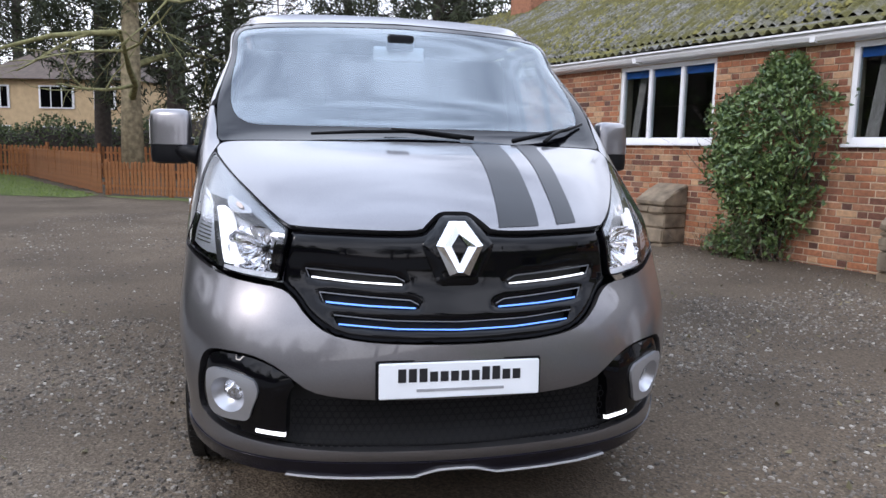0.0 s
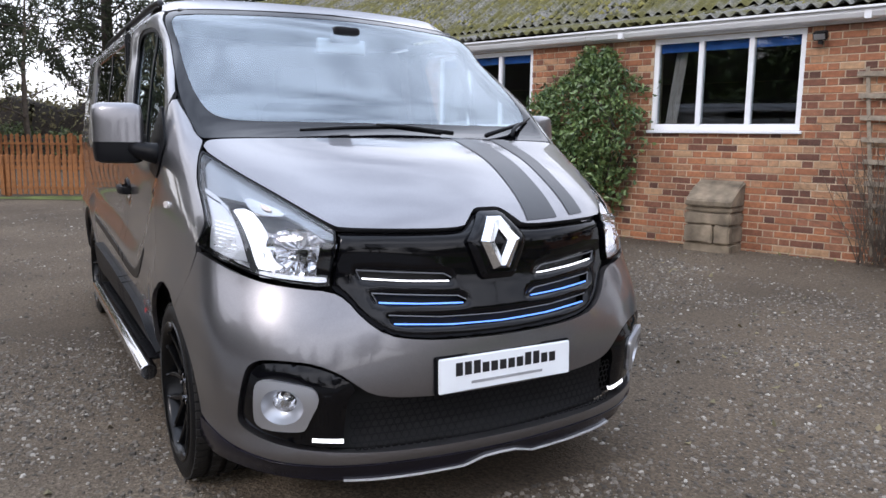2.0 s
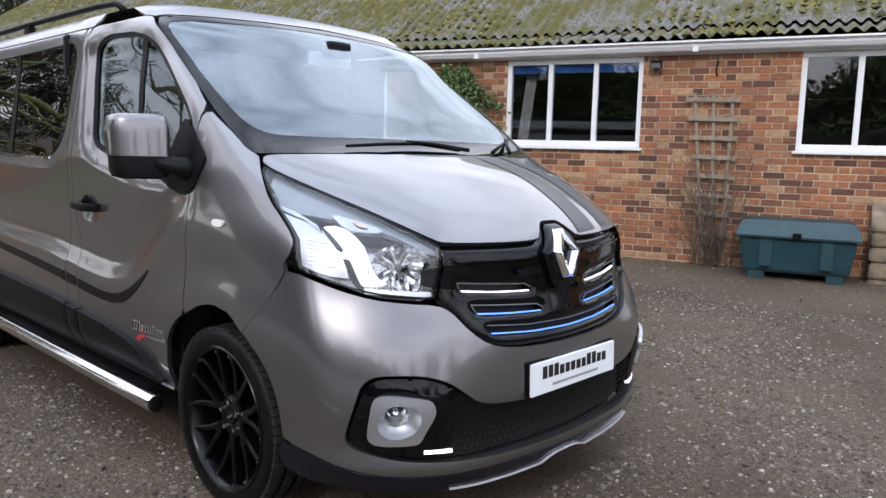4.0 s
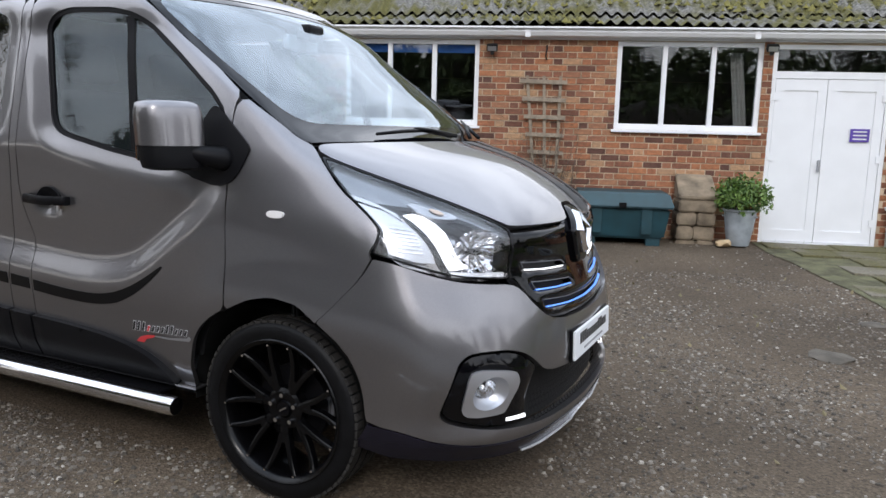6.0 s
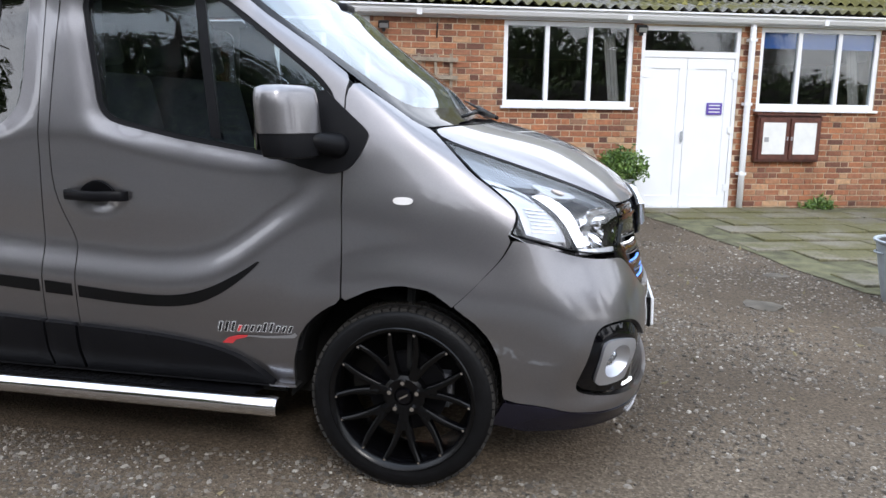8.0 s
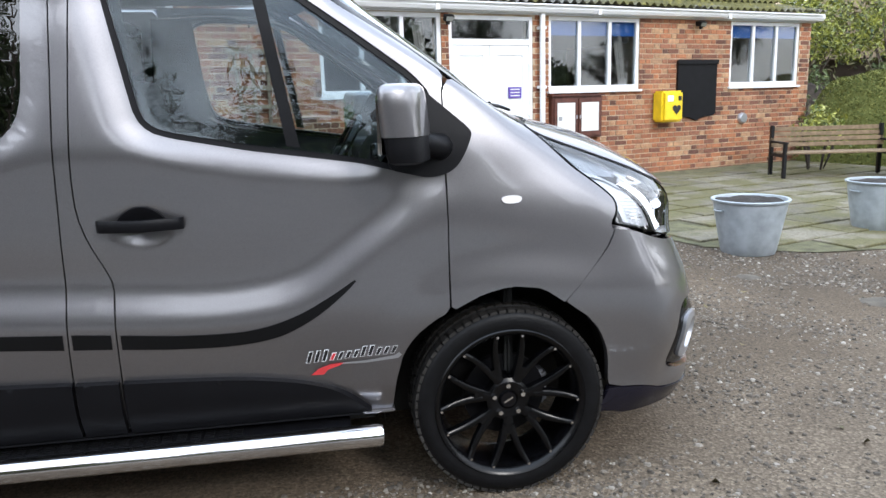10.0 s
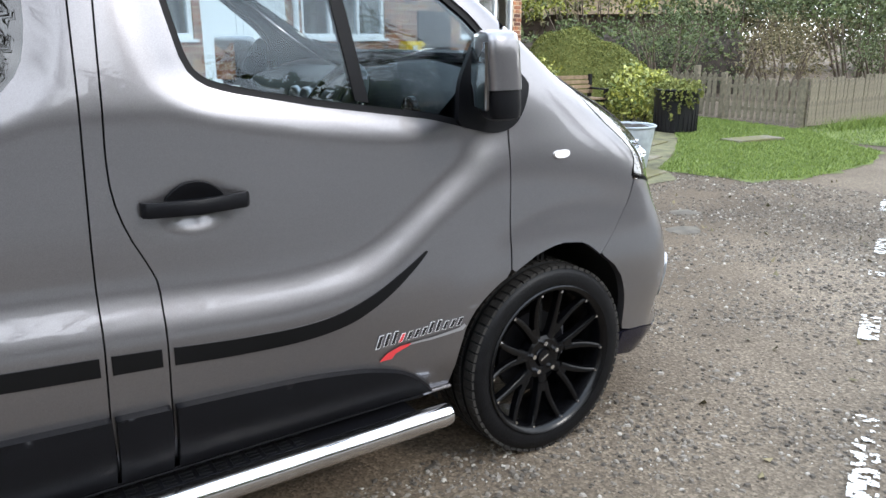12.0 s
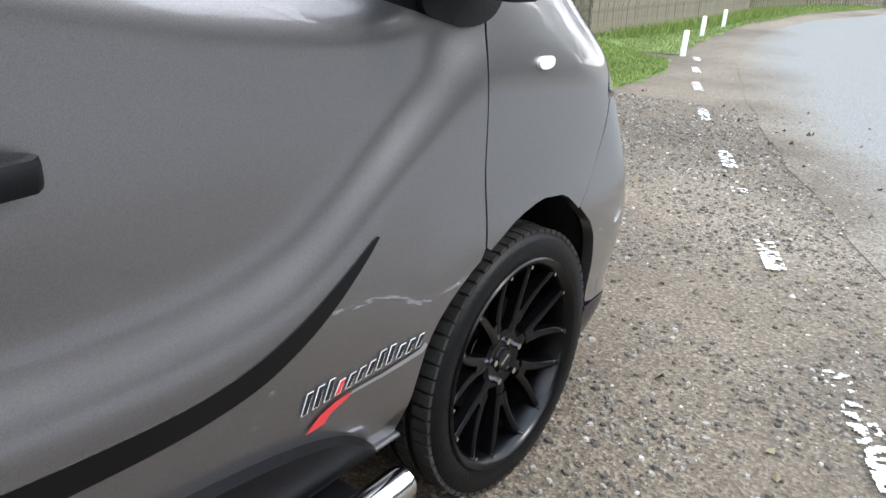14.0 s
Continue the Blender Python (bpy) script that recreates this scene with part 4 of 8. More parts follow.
SECTIONS_HIGH = [
 (1.16,(.650,0),(.620,.28),(.545,.53),(.425,.71),(.29,.825),(.12,.893),(-.35,.930)),
 (1.264,(.42,0),(.385,.28),(.300,.55),(.205,.726),(.10,.843),(-.03,.891),(-.40,.923)),
 (1.325,(.17,0),(.155,.28),(.110,.55),(.065,.723),(.015,.834),(-.08,.882),(-.45,.915)),
 (1.49,(-.055,0),(-.07,.28),(-.11,.53),(-.16,.725),(-.21,.834),(-.30,.869),(-.60,.889)),
 (1.70,(-.345,0),(-.36,.28),(-.40,.53),(-.45,.69),(-.51,.785),(-.61,.835),(-.90,.853)),
 (1.88,(-.59,0),(-.605,.28),(-.65,.50),(-.70,.65),(-.765,.745),(-.86,.79),(-1.1,.805)),
 (1.94,(-.72,0),(-.74,.28),(-.78,.48),(-.83,.60),(-.90,.67),(-1.0,.72),(-1.25,.735)),
]
SEC_Z = np.array([r[0] for r in SECTIONS_LOW + SECTIONS_HIGH])
SEC_P = np.array([r[1:] for r in SECTIONS_LOW + SECTIONS_HIGH], float)
UNIT = 0.25          # metres of side for one step of s past the last section point
TAIL = -4.06
REAR_AXLE = -3.098


def cubic_z(z):
    h = np.diff(SEC_Z)
    d = np.diff(SEC_P, axis=0) / h[:, None, None]
    m = np.empty_like(SEC_P)
    m[0], m[-1] = d[0], d[-1]
    w1, w2 = h[1:, None, None], h[:-1, None, None]
    m[1:-1] = (d[:-1] * w1 + d[1:] * w2) / (w1 + w2)
    z = np.clip(z, SEC_Z[0], SEC_Z[-1])
    i = np.clip(np.searchsorted(SEC_Z, z, side="right") - 1, 0, len(SEC_Z) - 2)
    u, hh = ((z - SEC_Z[i]) / h[i])[:, None, None], h[i][:, None, None]
    return ((1 + 2 * u) * (1 - u) ** 2 * SEC_P[i] + u * (1 - u) ** 2 * hh * m[i]
            + u * u * (3 - 2 * u) * SEC_P[i + 1] + u * u * (u - 1) * hh * m[i + 1])


# outlines (x, z) of the cab door window and the rear side window
WIN_OUT = [(-1.240, 1.745), (-1.212, 1.612), (-1.178, 1.45), (-1.158, 1.36), (-1.12, 1.318), (-1.06, 1.298), (-0.83, 1.252), (-0.487, 1.200), (-0.30, 1.152), (-0.24, 1.150),
           (-0.235, 1.25), (-0.245, 1.41), (-0.306, 1.480), (-0.499, 1.625), (-0.676, 1.752), (-0.76, 1.79), (-0.87, 1.812), (-1.113, 1.822), (-1.195, 1.800)]
REARWIN = [(-1.452, 1.78), (-1.455, 1.70), (-1.472, 1.437), (-1.492, 1.36), (-1.545, 1.304), (-1.62, 1.268), (-1.75, 1.255), (-2.95, 1.275), (-3.06, 1.31), (-3.12, 1.42), (-3.18, 1.74), (-3.15, 1.79), (-3.05, 1.80), (-1.52, 1.815)]


def outline_gap(poly, x, z):
    """Distance from points to an outline, negative inside it."""
    gap, within = np.full(np.shape(x), 1e9), np.zeros(np.shape(x), bool)
    for (ax, az), (bx, bz) in zip(poly, poly[1:] + poly[:1]):
        t = np.clip(((x - ax) * (bx - ax) + (z - az) * (bz - az)) / ((bx - ax) ** 2 + (bz - az) ** 2), 0, 1)
        gap = np.minimum(gap, np.hypot(x - ax - t * (bx - ax), z - az - t * (bz - az)))
        if az != bz:
            within ^= ((az > z) != (bz > z)) & (x < (bx - ax) * (z - az) / (bz - az) + ax)
    return np.where(within, -gap, gap)


def soft_line(x, xs, ys):
    """A polyline with its corners eased."""
    return sum(np.interp(x + d, xs, ys) for d in (-0.10, -0.07, -0.035, 0.0, 0.035, 0.07, 0.10)) / 7


def relief(x, z):
    """Pressings of the side: shoulder under the windows, swage, wheel arch flares."""
    sill = soft_line(-x, [0.1, 0.21, 0.49, 0.77, 1.07, 1.3, 4.0], [1.16, 1.168, 1.20, 1.255, 1.305, 1.305, 1.27])
    swage = soft_line(-x + 0.05 * smoothstep(-0.95, -0.7, x), [0.05, 0.2, 0.335, 0.5, 0.63, 0.72, 0.80, 0.9, 1.0, 1.23, 1.66, 4.0],
                      [1.30, 1.175, 1.08, 0.96, 0.86, 0.80, 0.765, 0.752, 0.752, 0.77, 0.80, 0.86])
    out = -0.021 * smoothstep(0.085, -0.015, outline_gap(WIN_OUT, x, z)) * smoothstep(-0.12, -0.62, x)
    out = out - 0.015 * smoothstep(0.070, -0.010, outline_gap(REARWIN, x, z))
    rise = np.clip((z - swage) / np.maximum(sill - 0.04 - swage, 0.16), 0, 1)
    out = out - 0.031 * smoothstep(swage - 0.055, swage + 0.090, z) * (1 - 0.92 * rise ** 2) * smoothstep(-0.15, -0.45, x)
    for cx in (0.0, REAR_AXLE):
        r = np.hypot(x - cx, z - 0.34)
        out = out + 0.010 * smoothstep(0.58, 0.45, r)
    out = out - 0.03 * smoothstep(0.46, 0.33, z) * smoothstep(0.15, -0.5, x)
    out = out - 0.017 * smoothstep(1.0, 0.35, np.hypot((x + 1.165) / 0.100, (z - 1.032) / 0.066))
    return out


def rough_hull(s, z):
    """Points of the lofted body; s counts along the section, positive on the right-hand side."""
    s, z = np.asarray(s, float).ravel(), np.asarray(z, float).ravel()
    sg, s = np.where(s < 0, 1.0, -1.0), np.abs(s)
    c = cubic_z(z)
    sc = np.clip(s, 0, 6)
    i = np.clip(sc.astype(int), 0, 5)
    u, a = (sc - i)[:, None], np.arange(len(s))

    def at(k):
        r = c[a, np.clip(np.abs(k), 0, 6)].copy()
        r[k < 0, 1] *= -1
        r[k > 6] = 2 * c[k > 6, 6] - c[k > 6, 5]
        return r
    p0, p1, p2, p3 = at(i - 1), at(i), at(i + 1), at(i + 2)
    m1, m2 = (p2 - p0) / 2, (p3 - p1) / 2
    last = i == 5
    m2[last] = np.stack([(p2 - p1)[last, 0], 0 * p2[last, 0]], -1)
    q = (1 + 2 * u) * (1 - u) ** 2 * p1 + u * (1 - u) ** 2 * m1 + u * u * (3 - 2 * u) * p2 + u * u * (u - 1) * m2
    x = q[:, 0] - np.maximum(s - 6, 0) * UNIT
    y = q[:, 1] - 0.10 * smoothstep(TAIL + 0.35, TAIL - 0.05, x)
    return np.stack([x, sg * y, z], -1)


GRID_S, GRID_Z = np.arange(-2.0, 24.0, 0.05), np.arange(0.08, 2.1, 0.01)


def blurred(a, sigma, axis):
    """A grid averaged along one axis, its ends held."""
    k = np.arange(-int(3 * sigma), int(3 * sigma) + 1)
    w = np.exp(-0.5 * (k / sigma) ** 2)
    n, out = a.shape[axis], 0.0
    for d, v in zip(k, w / w.sum()):
        out = out + v * np.take(a, np.clip(np.arange(n) + d, 0, n - 1), axis)
    return out


def even_grid():
    """The loft with its curvature evened out, then the pressings of the side."""
    A, B = np.meshgrid(GRID_S, GRID_Z, indexing="ij")
    out = rough_hull(A.ravel(), B.ravel()).reshape(*A.shape, 3)[:, :, :2]
    first = blurred(blurred(out, 6.5, 0), 2.6, 1)
    out = 2 * first - blurred(blurred(first, 6.5, 0), 2.6, 1)
    x = out[:, :, 0]
    press = relief(x, B) * smoothstep(0.45, 0.1, x) * smoothstep(3.4, 4.2, np.abs(A))
    out[:, :, 1] += np.where(A < 0, 1.0, -1.0) * press
    return blurred(blurred(out, 2.2, 0), 1.3, 1)


EVEN = even_grid()


def spline_weights(u):
    return (((2 - u) * u - 1) * u / 2, ((3 * u - 5) * u * u + 2) / 2, ((4 - 3 * u) * u + 1) * u / 2, (u - 1) * u * u / 2)


def hull(s, z):
    """Points of the finished body surface."""
    s, z = np.asarray(s, float).ravel(), np.asarray(z, float).ravel()
    a = (np.abs(s) - GRID_S[0]) / 0.05
    b = (z - GRID_Z[0]) / 0.01
    i = np.clip(a.astype(int), 1, len(GRID_S) - 3)
    j = np.clip(b.astype(int), 1, len(GRID_Z) - 3)
    wa, wb = spline_weights(np.clip(a - i, 0, 1)), spline_weights(np.clip(b - j, 0, 1))
    out = np.zeros((len(s), 3))
    for p in range(4):
        for q in range(4):
            out[:, :2] += (wa[p] * wb[q])[:, None] * EVEN[i + p - 1, j + q - 1]
    out[:, 1] *= np.where(s < 0, -1.0, 1.0)
    out[:, 2] = z
    return out


def s_many(x, z):
    """The s of side points given their x and z."""
    x, z = np.asarray(x, float), np.asarray(z, float)
    x6 = cubic_z(z)[:, 6, 0]
    lo, hi = np.zeros(len(x)), np.full(len(x), 6.0)
    for _ in range(30):
        mid = (lo + hi) / 2
        far = rough_hull(mid, z)[:, 0] > x
        lo, hi = np.where(far, mid, lo), np.where(far, hi, mid)
    s = np.where(x <= x6, 6 + (x6 - x) / UNIT, (lo + hi) / 2)
    for _ in range(3):
        a, b = hull(s, z)[:, 0], hull(s + 0.02, z)[:, 0]
        s = np.maximum(s + np.clip((x - a) / np.minimum((b - a) / 0.02, -0.04), -0.2, 0.2), 0.0)
    return s


def s_at(x, z):
    return float(s_many([x], [z])[0])


def x_of(pts):
    """The (x, z) of points given as (s, z)."""
    P = hull([p[0] for p in pts], [p[1] for p in pts])
    return [(float(q[0]), p[1]) for q, p in zip(P, pts)]


def hull_frame(s, z):
    """Hull points and their outward normals."""
    s, z = np.asarray(s, float), np.asarray(z, float)
    p = hull(s, z)
    du = hull(s + 0.03, z) - hull(s - 0.03, z)
    dv = hull(s, z + 0.005) - hull(s, z - 0.005)
    n = np.cross(du, dv)
    n /= np.linalg.norm(n, axis=1)[:, None] + 1e-12
    n *= np.where(((p - (-0.9, 0, 0.9)) * n).sum(1) < 0, -1.0, 1.0)[:, None]
    return p, n


def hull_off(s, z, off):
    """Hull points moved out along the normal."""
    p, n = hull_frame(s, z)
    return p + n * np.asarray(off).reshape(-1, 1)


def chaikin(pts, times):
    for _ in range(times):
        out = []
        for a, b in zip(pts, pts[1:] + pts[:1]):
            out += [(0.75 * a[0] + 0.25 * b[0], 0.75 * a[1] + 0.25 * b[1]), (0.25 * a[0] + 0.75 * b[0], 0.25 * a[1] + 0.75 * b[1])]
        pts = out
    return pts


def resample(pts, step):
    out = []
    for a, b in zip(pts, pts[1:] + pts[:1]):
        n = max(1, int(math.hypot((b[0] - a[0]) * UNIT, b[1] - a[1]) / step + 0.5))
        out += [(a[0] + (b[0] - a[0]) * k / n, a[1] + (b[1] - a[1]) * k / n) for k in range(n)]
    return out


def inside(poly, px, pz):
    r = np.zeros(len(px), bool)
    for (ax, az), (bx, bz) in zip(poly, poly[1:] + poly[:1]):
        if az == bz:
            continue
        hit = ((az > pz) != (bz > pz)) & (px < (bx - ax) * (pz - az) / (bz - az) + ax)
        r ^= hit
    return r


from mathutils.geometry import delaunay_2d_cdt


def edge_gap(edge, px, pz):
    """Distance of each point to the nearest point of the edges."""
    gap = np.full(len(px), 1e9)
    for a, b in edge:
        gap = np.minimum(gap, ((px - a) * UNIT) ** 2 + (pz - b) ** 2)
    return np.sqrt(gap)


def panel(name, outline, mat, parent, off=0.0, lip=0.018, holes=(), rounds=2, step=0.028, label="", sym=False, left=False, side=False, dome=0.0, wide=0.05, rim=None):
    """A skin panel over the hull inside an outline of (s, z), or of (x, z) with side, with turned-in edges.
    sym: the outline is its right half, from the centre line to the centre line. left: on the other side."""
    def prep(o):
        if side:
            o = [(x / UNIT, z) for x, z in o]
            o = resample(chaikin(resample(o, 0.07) if rounds else o, rounds), step)
            return list(zip(s_many([x * UNIT for x, _ in o], [z for _, z in o]).tolist(), [z for _, z in o]))
        o = list(o)
        if sym and o[0][0] <= 0.05:
            o = o + [(-s, z) for s, z in reversed(o) if s > 1e-6]
        return resample(chaikin(o, rounds), step)
    loops = [prep(outline)] + [prep(h) for h in holes]
    if sym:
        loops += [[(-s, z) for s, z in reversed(lo)] for lo, h in zip(loops[1:], holes) if h[0][0] > 0.05]
    if left:
        loops = [[(-s, z) for s, z in lo] for lo in loops]
    pts, edges = [], []
    for lo in loops:
        b = len(pts)
        pts += lo
        edges += [(b + k, b + (k + 1) % len(lo)) for k in range(len(lo))]
    arr = np.array(loops[0])
    gs = np.arange(arr[:, 0].min(), arr[:, 0].max(), step / UNIT)
    gz = np.arange(arr[:, 1].min(), arr[:, 1].max(), step)
    A, B = np.meshgrid(gs, gz)
    A = A + (np.arange(len(gz)) % 2)[:, None] * step / UNIT / 2
    px, pz = A.ravel() + 1.3e-4, B.ravel() + 1.7e-4
    ok = inside(loops[0], px, pz)
    for h in loops[1:]:
        ok &= ~inside(h, px, pz)
    edge = np.array(pts)
    px, pz = px[ok], pz[ok]
    near = edge_gap(edge, px, pz)
    pts += [(a, b) for a, b, d in zip(px, pz, near) if d > step * 0.55]
    res = delaunay_2d_cdt([Vector((a * UNIT, b)) for a, b in pts], edges, [], 0, 1e-6)
    V, F = res[0], res[2]
    co = np.array([(v.x / UNIT, v.y) for v in V])
    cen = np.array([[sum(co[k, 0] for k in f) / len(f), sum(co[k, 1] for k in f) / len(f)] for f in F])
    keep = inside(loops[0], cen[:, 0], cen[:, 1])
    for h in loops[1:]:
        keep &= ~inside(h, cen[:, 0], cen[:, 1])
    faces = [tuple(f) for f, k in zip(F, keep) if k]
    offs = np.full(len(co), off)
    if dome:
        d = edge_gap(edge, co[:, 0], co[:, 1])
        offs = off + dome * smoothstep(0, wide, d)
    P, N = hull_frame(co[:, 0], co[:, 1])
    P = P + N * offs[:, None]
    verts = [tuple(p) for p in P]
    n = np.zeros(3)
    for f in faces[:40]:
        n += np.cross(P[f[1]] - P[f[0]], P[f[2]] - P[f[0]])
    mid = P.mean(0)
    flip = np.dot(n, mid - np.array((-0.9, 0, 0.9))) < 0
    if flip:
        faces = [f[::-1] for f in faces]
    if lip:
        for lo in loops:
            la = np.array(lo)
            deep = lip if rim is None or lo is not loops[0] else rim
            top, low = hull_off(la[:, 0], la[:, 1], off), hull_off(la[:, 0], la[:, 1], off - deep)
            b, k = len(verts), len(lo)
            verts += [tuple(p) for p in top] + [tuple(p) for p in low]
            faces += [(b + i, b + (i + 1) % k, b + k + (i + 1) % k, b + k + i) for i in range(k)]
    ob = finish(name, verts, faces, mat, parent, label)
    if not dome:
        ob.data.normals_split_custom_set_from_vertices([tuple(n) for n in N] + [(0.0, 0.0, 0.0)] * (len(verts) - len(N)))
    return ob


def strip(name, line, height, mat, parent, off=0.004, depth=0.006, label="", left=False, sym=False, side=False):
    """A narrow bar along a line of (s, z) on the hull."""
    if side:
        line = [(s_at(x, z), z) for x, z in line]
    if sym:
        line = [(-s, z) for s, z in reversed(line) if s > 1e-6] + list(line)
    if left:
        line = [(-s, z) for s, z in line]
    fine = []
    for a, b in zip(line, line[1:]):
        n = max(1, int(abs(b[0] - a[0]) * UNIT / 0.025))
        fine += [(a[0] + (b[0] - a[0]) * k / n, a[1] + (b[1] - a[1]) * k / n) for k in range(n)]
    fine.append(line[-1])
    f = np.array(fine)
    h = height / 2
    rows = [hull_off(f[:, 0], f[:, 1] + dz, o) for dz, o in ((-h, off - depth), (-h, off), (h, off), (h, off - depth))]
    n, verts, faces = len(f), [tuple(p) for r in rows for p in r], []
    for k in range(3):
        faces += [(k * n + i, k * n + i + 1, (k + 1) * n + i + 1, (k + 1) * n + i) for i in range(n - 1)]
    faces += [(0, n, 2 * n, 3 * n), (n - 1, 4 * n - 1, 3 * n - 1, 2 * n - 1)]
    bm = bmesh.new()
    vs = [bm.verts.new(v) for v in verts]
    for fa in faces:
        bm.faces.new([vs[k] for k in fa])
    return part(name, bm, mat, parent, label)


def both(fn, *args, **kw):
    return [fn(*args, left=flag, **kw) for flag in (False, True)]


# ---- the van: parts ----
van = empty("van", "grey metallic panel van with black alloy wheels, parked on gravel", "van")

# bonnet with two vinyl stripes
BONNET = [(0, 1.316), (1.1, 1.313), (2.4, 1.308), (3.25, 1.304), (3.56, 1.296), (3.7, 1.272), (3.38, 1.222), (3.10, 1.180), (2.78, 1.137),
          (2.46, 1.090), (2.10, 1.042), (2.0, 1.036), (1.39, 1.030), (0.72, 1.026), (0.42, 1.030), (0.36, 1.045), (0.22, 1.078), (0.14, 1.086), (0, 1.086)]
bonnet = panel("bonnet", BONNET, M_PAINT, van, off=0.003, lip=0.03, sym=True, rounds=1, step=0.013, label="grey bonnet with a vinyl stripe pair")
for a, b in (((0.51, 1.036), (1.04, 1.040)), ((1.30, 1.044), (1.60, 1.048))):
    top = {0.51: (0.64, 1.09), 1.30: (1.36, 1.67)}[a[0]]
    o = [a, b, (b[0] * 0.6 + top[1] * 0.4, 1.16), (top[1], 1.312), (top[0], 1.312), (a[0] * 0.6 + top[0] * 0.4, 1.16)]
    panel("stripe", o, M_STRIPE, bonnet, off=0.0055, lip=0, rounds=0, step=0.012, left=True, label="dark grey vinyl stripe")

# wings, doors, flanks
WING = [(4.17, 1.464), (3.98, 1.40), (3.86, 1.327), (3.66, 1.303), (3.66, 1.295), (3.80, 1.270), (4.14, 1.218), (4.50, 1.156), (4.51, 1.108), (4.50, 1.062), (4.52, 1.03),
        (4.67, 0.994), (4.84, 0.956), (4.845, 0.938), (4.85, 0.931), (5.0, 0.871), (5.13, 0.815), (5.23, 0.757), (5.315, 0.708), (5.325, 0.702), (5.338, 0.712), (5.42, 0.757), (5.56, 0.772), (5.69, 0.752), (5.79, 0.708),
        ]
WING = x_of(WING[:-1]) + [(-0.2085, 0.700), (-0.2085, 0.83), (-0.2085, 0.98), (-0.2085, 1.175), (-0.2085, 1.30), (-0.2085, 1.425)]
both(panel, "wing", WING, M_PAINT, van, rounds=1, side=True, step=0.022)
DOOR = [(-0.213, 1.43), (-0.214, 1.30), (-0.215, 1.175), (-0.212, 0.98), (-0.214, 0.82), (-0.215, 0.70), (-0.27, 0.672), (-0.335, 0.62), (-0.375, 0.56), (-0.402, 0.457),
        (-0.412, 0.36), (-0.42, 0.352), (-0.9, 0.352), (-1.262, 0.352), (-1.270, 0.40), (-1.266, 0.70), (-1.264, 0.852), (-1.280, 0.898), (-1.324, 0.990), (-1.348, 1.082), (-1.35, 1.175),
        (-1.338, 1.401), (-1.318, 1.704), (-1.305, 1.86), (-1.26, 1.872), (-1.0, 1.872)]
DOOR_S = DOOR + x_of([(4.75, 1.880), (4.34, 1.872), (4.36, 1.80), (4.34, 1.70), (4.06, 1.57), (4.16, 1.478)])


def inset(poly, d):
    """An outline drawn in by d."""
    area = sum(a[0] * b[1] - b[0] * a[1] for a, b in zip(poly, poly[1:] + poly[:1]))
    out = []
    for a, b, c in zip(poly[-1:] + poly[:-1], poly, poly[1:] + poly[:1]):
        t = Vector((b[0] - a[0], b[1] - a[1])).normalized() + Vector((c[0] - b[0], c[1] - b[1])).normalized()
        t.normalize()
        n = Vector((-t.y, t.x)) * (d if area > 0 else -d)
        out.append((b[0] + n.x, b[1] + n.y))
    return out


WIN_IN = inset(WIN_OUT, 0.019)
for flag in (False, True):
    door = panel("front_door", DOOR_S, M_PAINT, van, holes=[WIN_OUT], rounds=1, side=True, step=0.017, left=flag, label="grey front door with a dark window surround")
    panel("window_seal", WIN_OUT, M_BLACK, door, off=-0.006, lip=0.03, holes=[WIN_IN], rounds=2, side=True, step=0.024, left=flag, label="black rubber window surround")
    panel("window_pane", WIN_IN, M_SIDEGLASS, door, off=-0.012, lip=0, rounds=2, side=True, step=0.024, left=flag, label="clear door glass")
    panel("window_bar", [(-0.762, 1.775), (-0.800, 1.775), (-0.712, 1.262), (-0.672, 1.256)], M_BLACK, door, off=-0.008, lip=0.02, rounds=0, side=True, left=flag)
    trim = panel("door_trim", [(x, min(z, 1.84)) for x, z in DOOR if z > 0.45 and x < -0.2], M_TRIM, door, off=-0.07, lip=0, holes=[WIN_OUT], rounds=1, side=True, left=flag, step=0.05, label="dark grey inner door lining")
    # black mirror base plate over the front corner of the window
    panel("mirror_plate", [(-0.297, 1.444), (-0.122, 1.292), (-0.122, 1.270), (-0.150, 1.208), (-0.190, 1.160), (-0.262, 1.142), (-0.40, 1.176), (-0.385, 1.30)], M_BLACK, van, off=0.008, lip=0.02, rounds=2, side=True, left=flag, label="black plastic mirror base plate")

for flag in (False, True):
    post = x_of([(3.50, 1.36), (3.62, 1.45), (3.74, 1.58), (3.95, 1.70), (4.05, 1.80), (4.02, 1.86)])
    panel("pillar_trim", post + [(-0.80, 1.835), (-0.77, 1.80), (-0.68, 1.762), (-0.50, 1.638), (-0.31, 1.495), (-0.255, 1.42), (-0.25, 1.30)], M_TRIM, van, off=-0.035, lip=0, rounds=0, side=True, left=flag, label="dark grey inner screen pillar")
    panel("cant_rail", [(-0.74, 1.835), (-1.36, 1.845), (-1.36, 1.90), (-0.80, 1.885)], M_TRIM, van, off=-0.035, lip=0, rounds=0, side=True, left=flag)
    panel("inner_pillar", [(-1.20, 1.84), (-1.40, 1.84), (-1.46, 1.25), (-1.44, 0.45), (-1.25, 0.45), (-1.27, 1.0), (-1.145, 1.34)], M_TRIM, van, off=-0.045, lip=0, rounds=0, side=True, left=flag)

